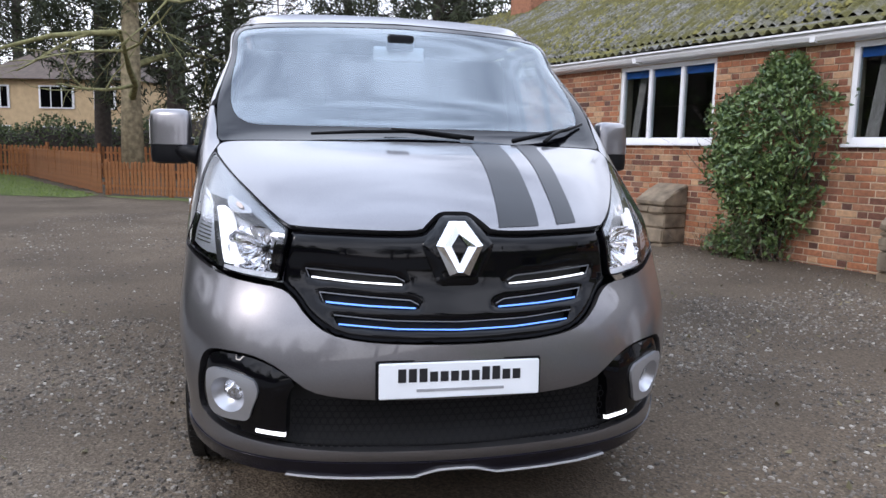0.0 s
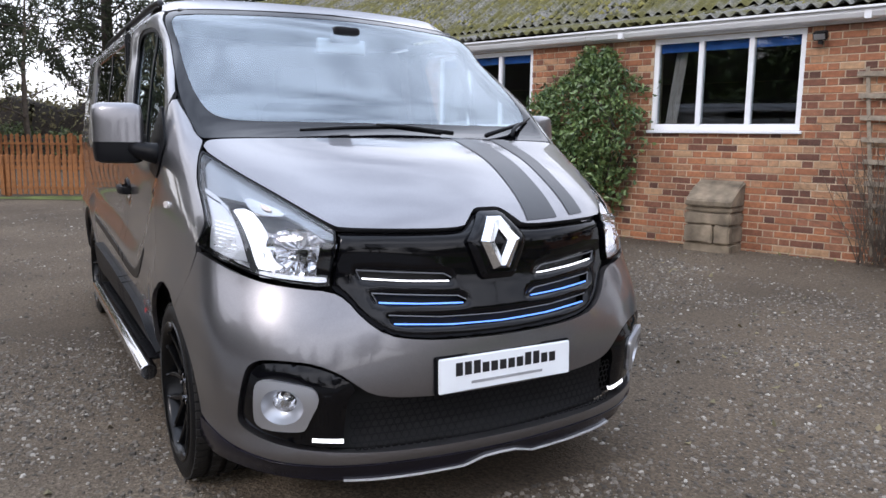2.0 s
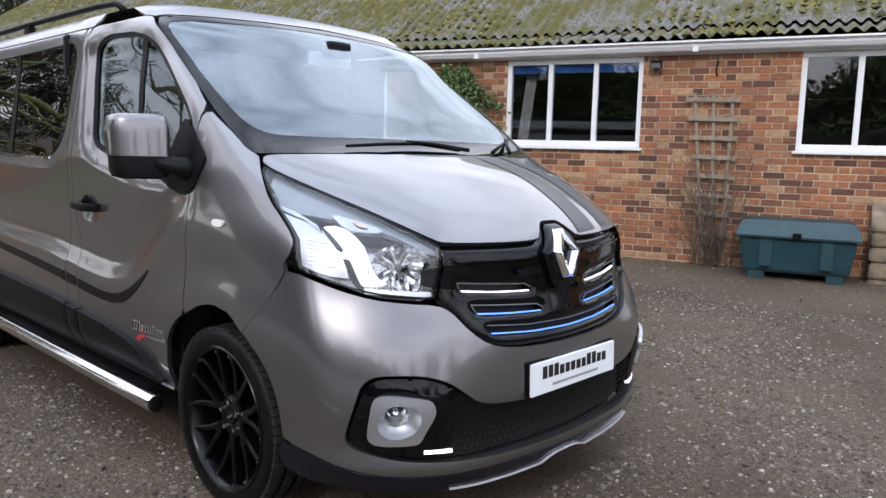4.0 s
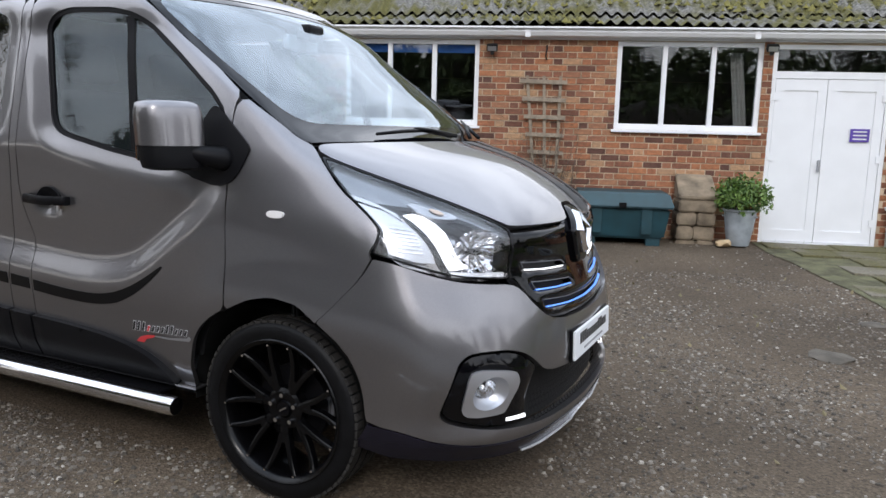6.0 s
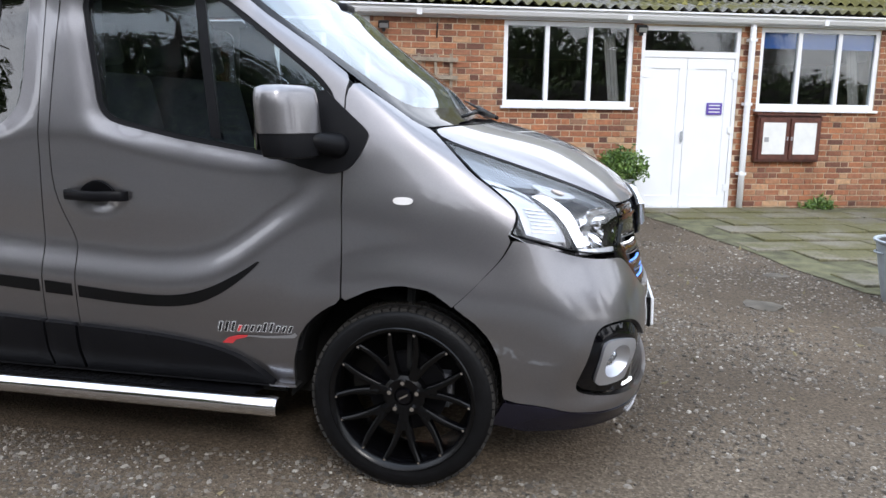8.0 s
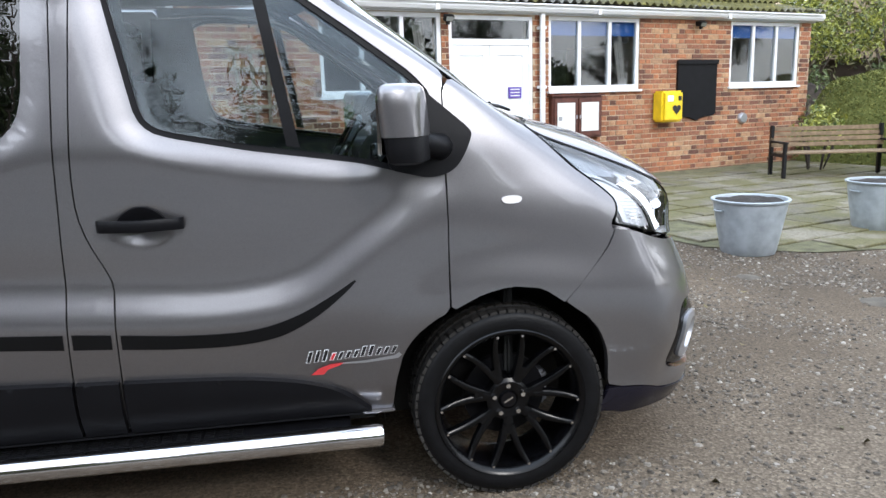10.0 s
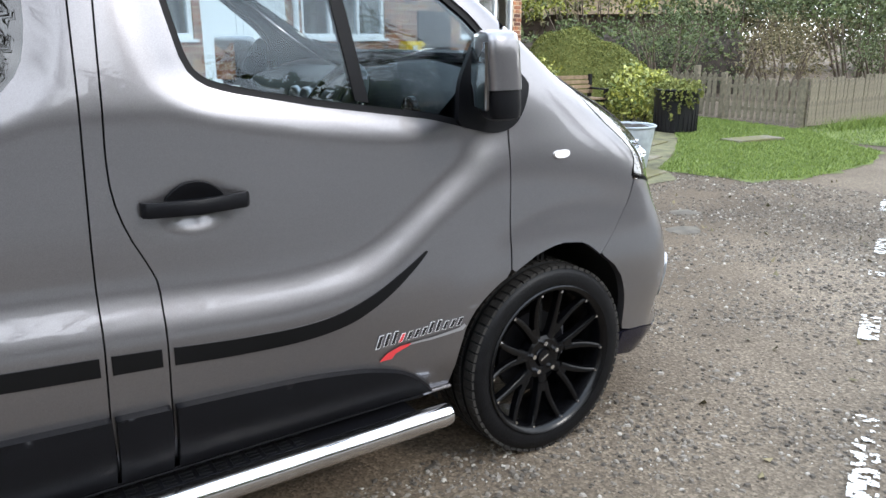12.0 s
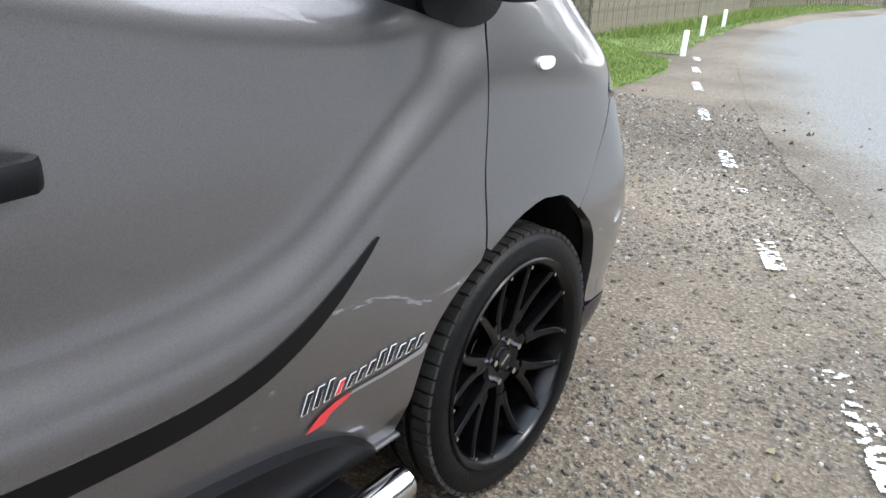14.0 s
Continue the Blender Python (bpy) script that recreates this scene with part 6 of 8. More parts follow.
def glide(pts, n=5):
    """A smooth line through the points."""
    q = [pts[0]] + list(pts) + [pts[-1]]
    out = []
    for a, b, c, d in zip(q, q[1:], q[2:], q[3:]):
        for k in range(n):
            u = k / n
            out.append(tuple(0.5 * (2 * b[i] + (c[i] - a[i]) * u + (2 * a[i] - 5 * b[i] + 4 * c[i] - d[i]) * u * u + (3 * b[i] - a[i] - 3 * c[i] + d[i]) * u ** 3) for i in (0, 1)))
    return out + [tuple(pts[-1])]


# lower cladding, sill and stainless side step
for flag in (False, True):
    sg = 1 if flag else -1
    for name, o in (("door_cladding", [(-1.2635, 0.366)] + glide([(-1.2635, 0.545), (-1.09, 0.537), (-0.92, 0.526), (-0.80, 0.511), (-0.71, 0.494), (-0.615, 0.464), (-0.545, 0.422), (-0.485, 0.366)])),
                    ("pillar_cladding", [(-1.2775, 0.366), (-1.2775, 0.546), (-1.4045, 0.552), (-1.4045, 0.366)]),
                    ("flank_cladding", [(-1.4150, 0.366), (-1.4150, 0.553), (-1.685, 0.566), (-2.62, 0.585), (-2.62, 0.366)])):
        panel(name, o, M_BLACK, van, off=0.026, lip=0.034, rounds=0, side=True, left=flag, step=0.016, dome=0.004, label="black plastic lower cladding")
    part("sill", box_bm((-2.66, sg * 0.870 - 0.03, 0.343), (-0.515, sg * 0.870 + 0.03, 0.355), 0.004), M_BLACK, van, "black sill edge")
    part("sill_end", box_bm((-0.515, sg * 0.870 - 0.03, 0.343), (-0.405, sg * 0.870 + 0.03, 0.355), 0.004), M_PAINT, van, "grey sill edge beside the wheel arch")
    V, Fc = tube_mesh([(-0.455, sg * 0.952, 0.288), (-0.47, sg * 0.952, 0.288), (-1.5, sg * 0.952, 0.288), (-2.60, sg * 0.952, 0.288)], [0.034, 0.038, 0.038, 0.038], 20)
    step_bar = finish("step_bar", V, Fc, M_STEEL, van, "polished stainless side step tube", angle=40)
    tread = part("tread_plate", box_bm((-2.55, min(sg * 0.845, sg * 0.935), 0.312), (-0.56, max(sg * 0.845, sg * 0.935), 0.322), 0.003), M_BLACK, step_bar, "black step tread")
    bm = bmesh.new()
    for k in range(34):
        for j in range(4):
            x, y = -0.95 - k * 0.045, sg * (0.862 + j * 0.018)
            add_box(bm, (x, y - 0.006, 0.322), (x + 0.032, y + 0.006, 0.3255))
    part("tread_studs", bm, M_RUBBER, step_bar, "raised rubber tread studs")
    for x in (-0.75, -1.6, -2.4):
        V, Fc = tube_mesh([(x, sg * 0.74, 0.28), (x, sg * 0.93, 0.282)], 0.016, 8)
        finish("bracket", V, Fc, M_BLACK, step_bar)

# side stripe, swoosh badge shapes, repeater, handles
STRIPE = [(-2.64, 0.775), (-1.662, 0.727), (-1.424, 0.712)], [(-1.424, 0.664), (-1.67, 0.682), (-2.64, 0.735)]
for flag in (False, True):
    panel("side_stripe", STRIPE[0] + STRIPE[1], M_VINYL, van, off=0.0030, lip=0.003, rounds=0, side=True, left=flag, step=0.014, label="black vinyl side stripe")
    panel("side_stripe", [(-1.398, 0.711), (-1.284, 0.702), (-1.284, 0.655), (-1.398, 0.662)], M_VINYL, van, off=0.0030, lip=0.003, rounds=0, side=True, left=flag, step=0.014)
    panel("side_stripe", glide([(-1.256, 0.699), (-1.077, 0.684), (-0.914, 0.680), (-0.802, 0.694), (-0.70, 0.728), (-0.602, 0.779), (-0.525, 0.827)]) + glide([(-0.518, 0.824), (-0.552, 0.790), (-0.624, 0.732), (-0.70, 0.686), (-0.787, 0.652), (-0.914, 0.636), (-1.084, 0.639), (-1.256, 0.652)]),
          M_VINYL, van, off=0.0030, lip=0.003, rounds=0, side=True, left=flag, step=0.012)
    deco = panel("side_badge", [(-0.585, 0.541), (-0.575, 0.547), (-0.50, 0.549), (-0.405, 0.562), (-0.388, 0.572), (-0.380, 0.562), (-0.392, 0.551), (-0.50, 0.541)], M_SILVER, van, off=0.0040, lip=0, rounds=0, side=True, left=flag, step=0.010, label="silver underline of the vinyl lettering shape")
    for k in range(12):
        x, z = -0.694 + k * 0.0252, 0.556 + 0.0013 * k
        h = 0.038 if k < 3 else 0.034 if k in (7, 8) else 0.024
        for grow, mat, off in ((0.0017, M_WHITE, 0.0040), (0.0, M_RED if k == 3 else M_INK, 0.0048)):
            panel("letter_bar", [(x - grow, z - grow), (x + 0.012 - grow, z + h + grow), (x + 0.023 + grow, z + h + grow), (x + 0.011 + grow, z - grow)], mat, deco, off=off, lip=0, rounds=0, side=True, left=flag, step=0.012)
    panel("tail_shape", [(-0.682, 0.510), (-0.655, 0.532), (-0.615, 0.545), (-0.575, 0.547), (-0.585, 0.538), (-0.625, 0.526), (-0.640, 0.510)], M_RED, deco, off=0.0044, lip=0, rounds=0, side=True, left=flag, step=0.010, label="red underline tail")
    panel("repeater", [(-0.030, 1.074), (-0.026, 1.048), (0.038, 1.048), (0.042, 1.074)], M_REPEATER, van, off=0.008, lip=0.012, rounds=2, side=True, left=flag, step=0.008, label="clear side indicator")
    panel("handle_cup", [(-1.240, 1.052), (-1.225, 1.072), (-1.195, 1.092), (-1.165, 1.097), (-1.135, 1.092), (-1.105, 1.072), (-1.090, 1.052)], M_BLACK, van, off=0.010, lip=0.03, rounds=1, side=True, left=flag, step=0.010, label="black cover above the pull handle")
    P = hull_off([s_at(x, 1.043) for x in (-1.292, -1.28, -1.165, -1.05, -1.038)], [1.042, 1.043, 1.046, 1.043, 1.042], [0.012, 0.028, 0.053, 0.028, 0.012])
    if flag:
        P = P * np.array((1, -1, 1))
    bm = bmesh.new()
    secs = []
    for p in P:
        secs.append([bm.verts.new((p[0], p[1] + dy * (1 if flag else -1), p[2] + dz)) for dy, dz in ((-0.012, -0.017), (0.008, -0.018), (0.012, -0.010), (0.012, 0.010), (0.008, 0.018), (-0.012, 0.017))])
    for a, b in zip(secs, secs[1:]):
        for k in range(6):
            bm.faces.new((a[k], a[(k + 1) % 6], b[(k + 1) % 6], b[k]))
    bm.faces.new(secs[0])
    bm.faces.new(secs[-1][::-1])
    part("door_handle", bm, M_BLACK, van, "black plastic pull handle", smooth=True, angle=50)


def rounded_block(lo, hi, r, m=None, seg=3):
    bm = bmesh.new()
    rr = bmesh.ops.create_cube(bm, size=1)
    for v in rr["verts"]:
        v.co = Vector([a + (b - a) * (c + 0.5) for a, b, c in zip(lo, hi, v.co)])
    bmesh.ops.bevel(bm, geom=list(bm.edges), offset=r, segments=seg, affect="EDGES", profile=0.6)
    if m is not None:
        bmesh.ops.transform(bm, matrix=m, verts=bm.verts)
    return bm


# door mirrors: silver cap over a black lower shell, on a stout arm
for sg in (-1, 1):
    def shell(z0, z1, grow):
        bm = bmesh.new()
        rows = []
        for k in range(9):
            z = z0 + (z1 - z0) * k / 8
            t = (z - 1.205) / 0.235
            w = 1 - 0.12 * max(0, (t - 0.75) / 0.25) ** 2 - 0.10 * max(0, (0.25 - t) / 0.25) ** 2
            lean = 0.03 * (t - 0.5)
            row = []
            for j in range(20):
                a = 2 * math.pi * j / 20
                ca, sa = math.cos(a), math.sin(a)
                px = math.copysign(abs(ca) ** 0.55, ca) * (0.062 + grow) * w
                py = math.copysign(abs(sa) ** 0.6, sa) * (0.094 + grow) * w
                row.append(bm.verts.new((-0.352 + px - lean * 0.7 - 0.40 * py, sg * (1.045 + py), z)))
            rows.append(row)
        for a, b in zip(rows, rows[1:]):
            for j in range(20):
                bm.faces.new((a[j], a[(j + 1) % 20], b[(j + 1) % 20], b[j]))
        for row, zz in ((rows[0], z0 - 0.008), (rows[-1], z1 + 0.010)):
            c = Vector((0, 0, 0))
            for v in row:
                c += v.co / 20
            ring = [bm.verts.new((c.x + (v.co.x - c.x) * 0.72, c.y + (v.co.y - c.y) * 0.72, zz)) for v in row]
            for j in range(20):
                bm.faces.new((row[j], row[(j + 1) % 20], ring[(j + 1) % 20], ring[j]))
            bm.faces.new(ring)
        return bm
    mir = part("door_mirror", shell(1.212, 1.300, -0.004), M_BLACK, van, "door mirror with a silver-grey cap", smooth=True, angle=50)
    part("mirror_cap", shell(1.288, 1.432, 0.0), M_PAINT, mir, "grey painted mirror cap", smooth=True, angle=60)
    mg = Matrix.Translation((-0.412, sg * 1.045, 1.322)) @ Matrix.Rotation(sg * radians(21.8), 4, "Z")
    part("mirror_glass", box_bm((-0.006, -0.076, -0.088), (0.006, 0.076, 0.092), 0.004, mg), M_MIRROR, mir, "mirror glass")
    part("cap_lip", rounded_block((-0.365, min(sg * 0.945, sg * 1.02), 1.286), (-0.285, max(sg * 0.945, sg * 1.02), 1.322), 0.014), M_PAINT, mir, smooth=True, angle=60)
    V, Fc = tube_mesh([(-0.33, sg * 1.02, 1.268), (-0.27, sg * 0.97, 1.255), (-0.235, sg * 0.925, 1.245), (-0.225, sg * 0.885, 1.240)], [0.030, 0.034, 0.042, 0.052], 14)
    finish("mirror_arm", V, Fc, M_BLACK, mir)

# wheels
def wheel(x, sg, parent):
    base = new("wheel")
    base.parent = parent
    tagged(base, "black multi-spoke alloy wheel with a low tyre")
    f = sg * 1.0
    cy, cz = 0.805, 0.34
    prof = [(0.262, -0.112), (0.285, -0.120), (0.315, -0.119), (0.331, -0.108), (0.338, -0.090), (0.3395, -0.062), (0.333, -0.060), (0.333, -0.052), (0.340, -0.050), (0.340, -0.010), (0.333, -0.008), (0.333, 0.008),
            (0.340, 0.010), (0.340, 0.050), (0.333, 0.052), (0.333, 0.060), (0.3395, 0.062), (0.338, 0.090), (0.331, 0.108), (0.315, 0.119), (0.285, 0.120), (0.262, 0.112)]
    V, Fc = spin_mesh([(r, f * h) for r, h in prof], 64, (x, f * cy, cz))
    finish("tyre", V, Fc, M_RUBBER, base, "low profile black tyre", angle=35)
    bm = bmesh.new()
    for k in range(66):
        a = 2 * math.pi * k / 66
        for lo, hi, tw in ((0.066, 0.110, 0.02), (-0.110, -0.066, -0.02), (0.014, 0.047, 0.03), (-0.047, -0.014, -0.03)):
            m = Matrix.Translation((x, f * cy, cz)) @ Matrix.Rotation(a + tw, 4, "Y")
            r0 = 0.333 if abs(lo) < 0.06 else 0.329
            add_box(bm, (-0.0125, min(f * lo, f * hi), r0), (0.0125, max(f * lo, f * hi), r0 + (0.0105 if abs(lo) < 0.06 else 0.010)), m)
    tagged(part("tread", bm, M_TREAD, base), kind="stuff")
    prof = [(0.268, 0.112), (0.272, 0.118), (0.268, 0.122), (0.255, 0.116), (0.246, 0.100), (0.238, 0.03), (0.232, -0.06), (0.25, -0.11), (0.262, -0.112)]
    V, Fc = spin_mesh([(r, f * h) for r, h in prof], 64, (x, f * cy, cz))
    finish("rim", V, Fc, M_RIM, base, "gloss black rim", angle=40)
    # seven spokes that fork towards the rim
    def spoke(a0, a1, r0, r1, w0, w1, d0, d1):
        n, secs = 7, []
        for k in range(n):
            t = k / (n - 1)
            r = r0 + (r1 - r0) * t
            a = a0 + (a1 - a0) * t ** 1.1
            w, d = w0 + (w1 - w0) * t, d0 + (d1 - d0) * t ** 1.5
            p = Vector((math.cos(a) * r, 0, math.sin(a) * r))
            q = Vector((-math.sin(a), 0, math.cos(a)))
            secs.append([bm.verts.new(Vector((x, f * (cy + yy), cz)) + p + q * ww) for ww, yy in ((-w, d - 0.028), (-w * 0.8, d - 0.004), (-w * 0.3, d), (w * 0.3, d), (w * 0.8, d - 0.004), (w, d - 0.028))])
        for a, b in zip(secs, secs[1:]):
            for k in range(6):
                bm.faces.new((a[k], a[(k + 1) % 6], b[(k + 1) % 6], b[k]))
    for k in range(7):
        bm = bmesh.new()
        a = 2 * math.pi * k / 7 - math.pi / 2
        spoke(a, a, 0.045, 0.128, 0.021, 0.024, 0.074, 0.082)
        for off in (-1, 1):
            spoke(a + off * 0.10, a + off * 0.275, 0.096, 0.262, 0.0150, 0.0105, 0.080, 0.108)
            w = a + off * 0.268
            V, Fc = tube_mesh([(x + 0.246 * math.cos(w), f * (cy + 0.100), cz + 0.246 * math.sin(w)), (x + 0.246 * math.cos(w), f * (cy + 0.110), cz + 0.246 * math.sin(w))], 0.0048, 6)
            finish("rim_bolt", V, Fc, M_STEEL, base, "small steel rim bolt", smooth=False)
        part("spoke", bm, M_RIM, base, smooth=True, angle=35)
    prof = [(0.0, 0.072), (0.030, 0.072), (0.033, 0.068), (0.036, 0.072), (0.066, 0.076), (0.078, 0.070), (0.080, 0.030)]
    V, Fc = spin_mesh([(r, f * h) for r, h in prof], 36, (x, f * cy, cz))
    finish("hub", V, Fc, M_RIM, base, angle=30)
    for k in range(5):
        a = 2 * math.pi * k / 5 + 0.35
        V, Fc = tube_mesh([(x + 0.054 * math.cos(a), f * (cy + 0.070), cz + 0.054 * math.sin(a)), (x + 0.054 * math.cos(a), f * (cy + 0.088), cz + 0.054 * math.sin(a))], 0.0085, 6)
        finish("wheel_nut", V, Fc, M_STEEL, base, "steel wheel nut", smooth=False)
    V, Fc = tube_mesh([(x, f * (cy + 0.070), cz), (x, f * (cy + 0.080), cz)], [0.030, 0.028], 20)
    finish("centre_cap", V, Fc, M_GLOSSBLACK, base, angle=40)
    part("cap_mark", box_bm((x - 0.018, f * (cy + 0.0805) - 0.0006, cz - 0.003), (x + 0.018, f * (cy + 0.0805) + 0.0006, cz + 0.003), m=Matrix.Translation((x, f * cy, cz)) @ Matrix.Rotation(-0.5, 4, "Y") @ Matrix.Translation((-x, -f * cy, -cz))), M_STEEL, base)
    V, Fc = spin_mesh([(0.05, f * 0.01), (0.15, f * 0.01), (0.15, f * -0.015), (0.05, f * -0.015)], 36, (x, f * cy, cz))
    finish("brake_disc", V, Fc, M_BLACK, base, "dark brake disc", angle=30)
    part("caliper", box_bm((x + 0.07, f * (cy - 0.03) - 0.035, cz - 0.06), (x + 0.165, f * (cy - 0.03) + 0.035, cz + 0.07), 0.012), M_BAND, base, "grey brake caliper")


for wx in (0.0, REAR_AXLE):
    for sg in (-1, 1):
        wheel(wx, sg, van)
        pts = [(wx + 0.44 * math.cos(a), 0.34 + 0.44 * math.sin(a)) for a in np.linspace(-0.1, math.pi + 0.1, 22)]
        V = [(px, sg * yy, pz) for yy in (0.60, 0.865) for px, pz in pts] + [(wx, sg * 0.60, 0.34)]
        n = len(pts)
        Fc = [(k, k + 1, n + k + 1, n + k) for k in range(n - 1)] + [(k, k + 1, 2 * n) for k in range(n - 1)]
        finish("arch_liner", V, Fc, M_DARK, van)

# underside, engine bay as added black blocks, and the cab seen through the glass
part("underbody", box_bm((TAIL + 0.1, -0.58, 0.20), (0.72, 0.58, 0.34), 0.02), M_DARK, van)
part("floor_pan", box_bm((-2.62, -0.84, 0.30), (-0.46, 0.84, 0.40), 0.01), M_DARK, van)
# black block added to stop daylight showing through gaps and intake
part("engine_bay_blocker", box_bm((0.02, -0.59, 0.34), (0.66, 0.59, 0.98), 0.05), M_DARK, van)
part("bulkhead", box_bm((0.0, -0.84, 0.42), (0.03, 0.84, 1.24), 0.01), M_DARK, van)
# dark wall added where the cab only falls into darkness behind the seats
part("rear_dark_wall", box_bm((-1.62, -0.84, 0.40), (-1.58, 0.84, 1.86), 0.01), M_TRIM, van, "dark wall added for the darkness behind the seats")
part("headlining", box_bm((-1.58, -0.72, 1.875), (-0.74, 0.72, 1.888), 0.005), M_LINING, van, "pale grey headlining")

bm = bmesh.new()
prof = [(0.02, 1.30), (-0.10, 1.305), (-0.22, 1.30), (-0.34, 1.265), (-0.41, 1.20), (-0.40, 1.12), (-0.34, 1.02), (-0.30, 0.86), (-0.22, 0.70), (0.0, 0.68)]
ys = np.linspace(-0.83, 0.83, 23)
cols = [[bm.verts.new((x - 0.05 * math.exp(-((y + 0.38) / 0.2) ** 2) * (1 if z > 1.1 else 0.3), y, z + (0.045 * math.exp(-((y + 0.38) / 0.17) ** 2) if -0.36 < x < -0.05 else 0))) for x, z in prof] for y in ys]
for a, b in zip(cols, cols[1:]):
    for k in range(len(prof) - 1):
        bm.faces.new((a[k], a[k + 1], b[k + 1], b[k]))
dash = part("dashboard", bm, M_TRIM, van, "dark grey dashboard", smooth=True, angle=60)
part("centre_stack", rounded_block((-0.47, -0.12, 0.80), (-0.34, 0.16, 1.235), 0.03), M_TRIM, dash, smooth=True, angle=50)
part("radio", box_bm((-0.476, -0.08, 1.07), (-0.468, 0.12, 1.17), 0.004), M_GLOSSBLACK, dash, "dark radio face")
for y0 in (-0.03, 0.07, -0.70, 0.70):
    V, Fc = spin_mesh([(0.0, 0.0), (0.030, 0.0), (0.036, 0.010), (0.044, 0.006), (0.046, -0.01)], 20, axis="y")
    m = Matrix.Translation((-0.475 if abs(y0) < 0.5 else -0.425, y0, 1.205)) @ Matrix.Rotation(math.pi / 2, 4, "Z")
    finish("air_vent", [m @ Vector(p) for p in V], Fc, M_SILVER if abs(y0) < 0.5 else M_GLOSSBLACK, dash, "round air vent")
V, Fc = tube_mesh([(-0.47, 0.02, 0.98), (-0.55, 0.02, 1.06), (-0.58, 0.02, 1.10)], [0.016, 0.012, 0.026], 10)
finish("gear_lever", V, Fc, M_GLOSSBLACK, dash, "black gear lever")
# steering wheel on the right-hand side
mw = Matrix.Translation((-0.555, -0.38, 1.165)) @ Matrix.Rotation(radians(-58), 4, "Y")
ring_pts = [(0.195 * math.cos(a), 0.195 * math.sin(a), 0) for a in np.linspace(0, 2 * math.pi, 41)]
V, Fc = tube_mesh(ring_pts, 0.017, 10, caps=False)
wheel_s = finish("steering_wheel", [mw @ Vector(p) for p in V], Fc, M_GLOSSBLACK, van, "black three-spoke steering wheel")
part("wheel_boss", rounded_block((-0.075, -0.065, -0.03), (0.065, 0.065, 0.02), 0.02, mw), M_TRIM, wheel_s, smooth=True, angle=50)
for a in (0.0, math.pi / 2, math.pi, math.pi * 1.5):
    part("wheel_spoke", box_bm((0.04, -0.018, -0.012), (0.19, 0.018, 0.004), 0.005, mw @ Matrix.Rotation(a, 4, "Z")), M_TRIM, wheel_s)
V, Fc = tube_mesh([mw @ Vector((0, 0, -0.02)), mw @ Vector((0, 0, -0.20))], 0.045, 12)
finish("column", V, Fc, M_TRIM, wheel_s)
# rear-view mirror and sensor pod at the top of the screen
# mirror back takes the bright trim colour to imitate sky light on it
part("rear_view_mirror", rounded_block((-0.575, -0.125, 1.715), (-0.545, 0.125, 1.785), 0.012), M_EDGE, van, "rear-view mirror, sky light put into its pale colour", smooth=True, angle=50)
part("mirror_pod", rounded_block((-0.545, -0.065, 1.760), (-0.47, 0.065, 1.835), 0.02), M_BLACK, van, "dark sensor pod", smooth=True, angle=50)
# seats
def seat(y, w):
    back = part("seat_back", rounded_block((-0.07, y - w / 2, 0.0), (0.07, y + w / 2, 0.66), 0.05, Matrix.Translation((-1.28, 0, 0.86)) @ Matrix.Rotation(radians(-14), 4, "Y")), M_SEAT, van, "dark cloth seat back", smooth=True, angle=50)
    part("cushion", rounded_block((-1.30, y - w / 2, 0.70), (-0.78, y + w / 2, 0.86), 0.05), M_SEAT, back, smooth=True, angle=50)
    part("seat_base", box_bm((-1.25, y - w / 2 + 0.05, 0.40), (-0.85, y + w / 2 - 0.05, 0.71), 0.02), M_DARK, back)
    for yy in ((y,) if w < 0.6 else (y - w / 4, y + w / 4)):
        part("headrest", rounded_block((-0.045, yy - 0.12, 0.0), (0.045, yy + 0.12, 0.18), 0.035, Matrix.Translation((-1.45, 0, 1.545)) @ Matrix.Rotation(radians(-14), 4, "Y")), M_SEAT, back, smooth=True, angle=50)
seat(-0.42, 0.50)
seat(0.30, 0.86)

# ---- foliage helpers ----
def leaves(name, centres, length, width, mat, parent=None, label="", seed=1, up=0.0, jitter=0.35, droop=0.0):
    """Many small four-sided leaves, each one turned its own way."""
    g = np.random.default_rng(seed)
    c = np.asarray(centres, float)
    n = len(c)
    d = g.normal(size=(n, 3))
    d[:, 2] = d[:, 2] * (1 - abs(droop)) - droop * 1.5
    d /= np.linalg.norm(d, axis=1)[:, None]
    q = g.normal(size=(n, 3))
    q[:, 2] += up * 0
    q = np.cross(d, q + np.array((0, 0, 0.001)))
    if up:
        flat = np.cross(d, np.array((0.0, 0.0, 1.0)))
        q = q * (1 - up) + flat * up
    q /= np.linalg.norm(q, axis=1)[:, None] + 1e-9
    k = (1 + jitter * g.uniform(-1, 1, n))[:, None]
    fold = np.cross(d, q) * width * 0.25 * k
    V = np.stack([c - d * length / 2 * k, c + q * width / 2 * k + fold, c + d * length / 2 * k, c - q * width / 2 * k + fold], 1).reshape(-1, 3)
    Fc = [(i, i + 1, i + 2, i + 3) for i in range(0, 4 * n, 4)]
    return finish(name, V.tolist(), Fc, mat, parent, label, smooth=False)


def clumps(g, centre, radii, count, per, size, low=-1.0, shell=0.55):
    """Leaf places in many small clumps through an uneven rounded mass."""
    d = g.normal(size=(count, 3))
    d /= np.linalg.norm(d, axis=1)[:, None]
    d = d[d[:, 2] > low]
    r = g.uniform(shell, 1.0, len(d)) ** 0.7 * (1 + 0.16 * np.sin(d[:, 0] * 5 + centre[0]) * np.cos(d[:, 1] * 4 + d[:, 2] * 5))
    p = np.asarray(centre) + d * r[:, None] * np.asarray(radii)
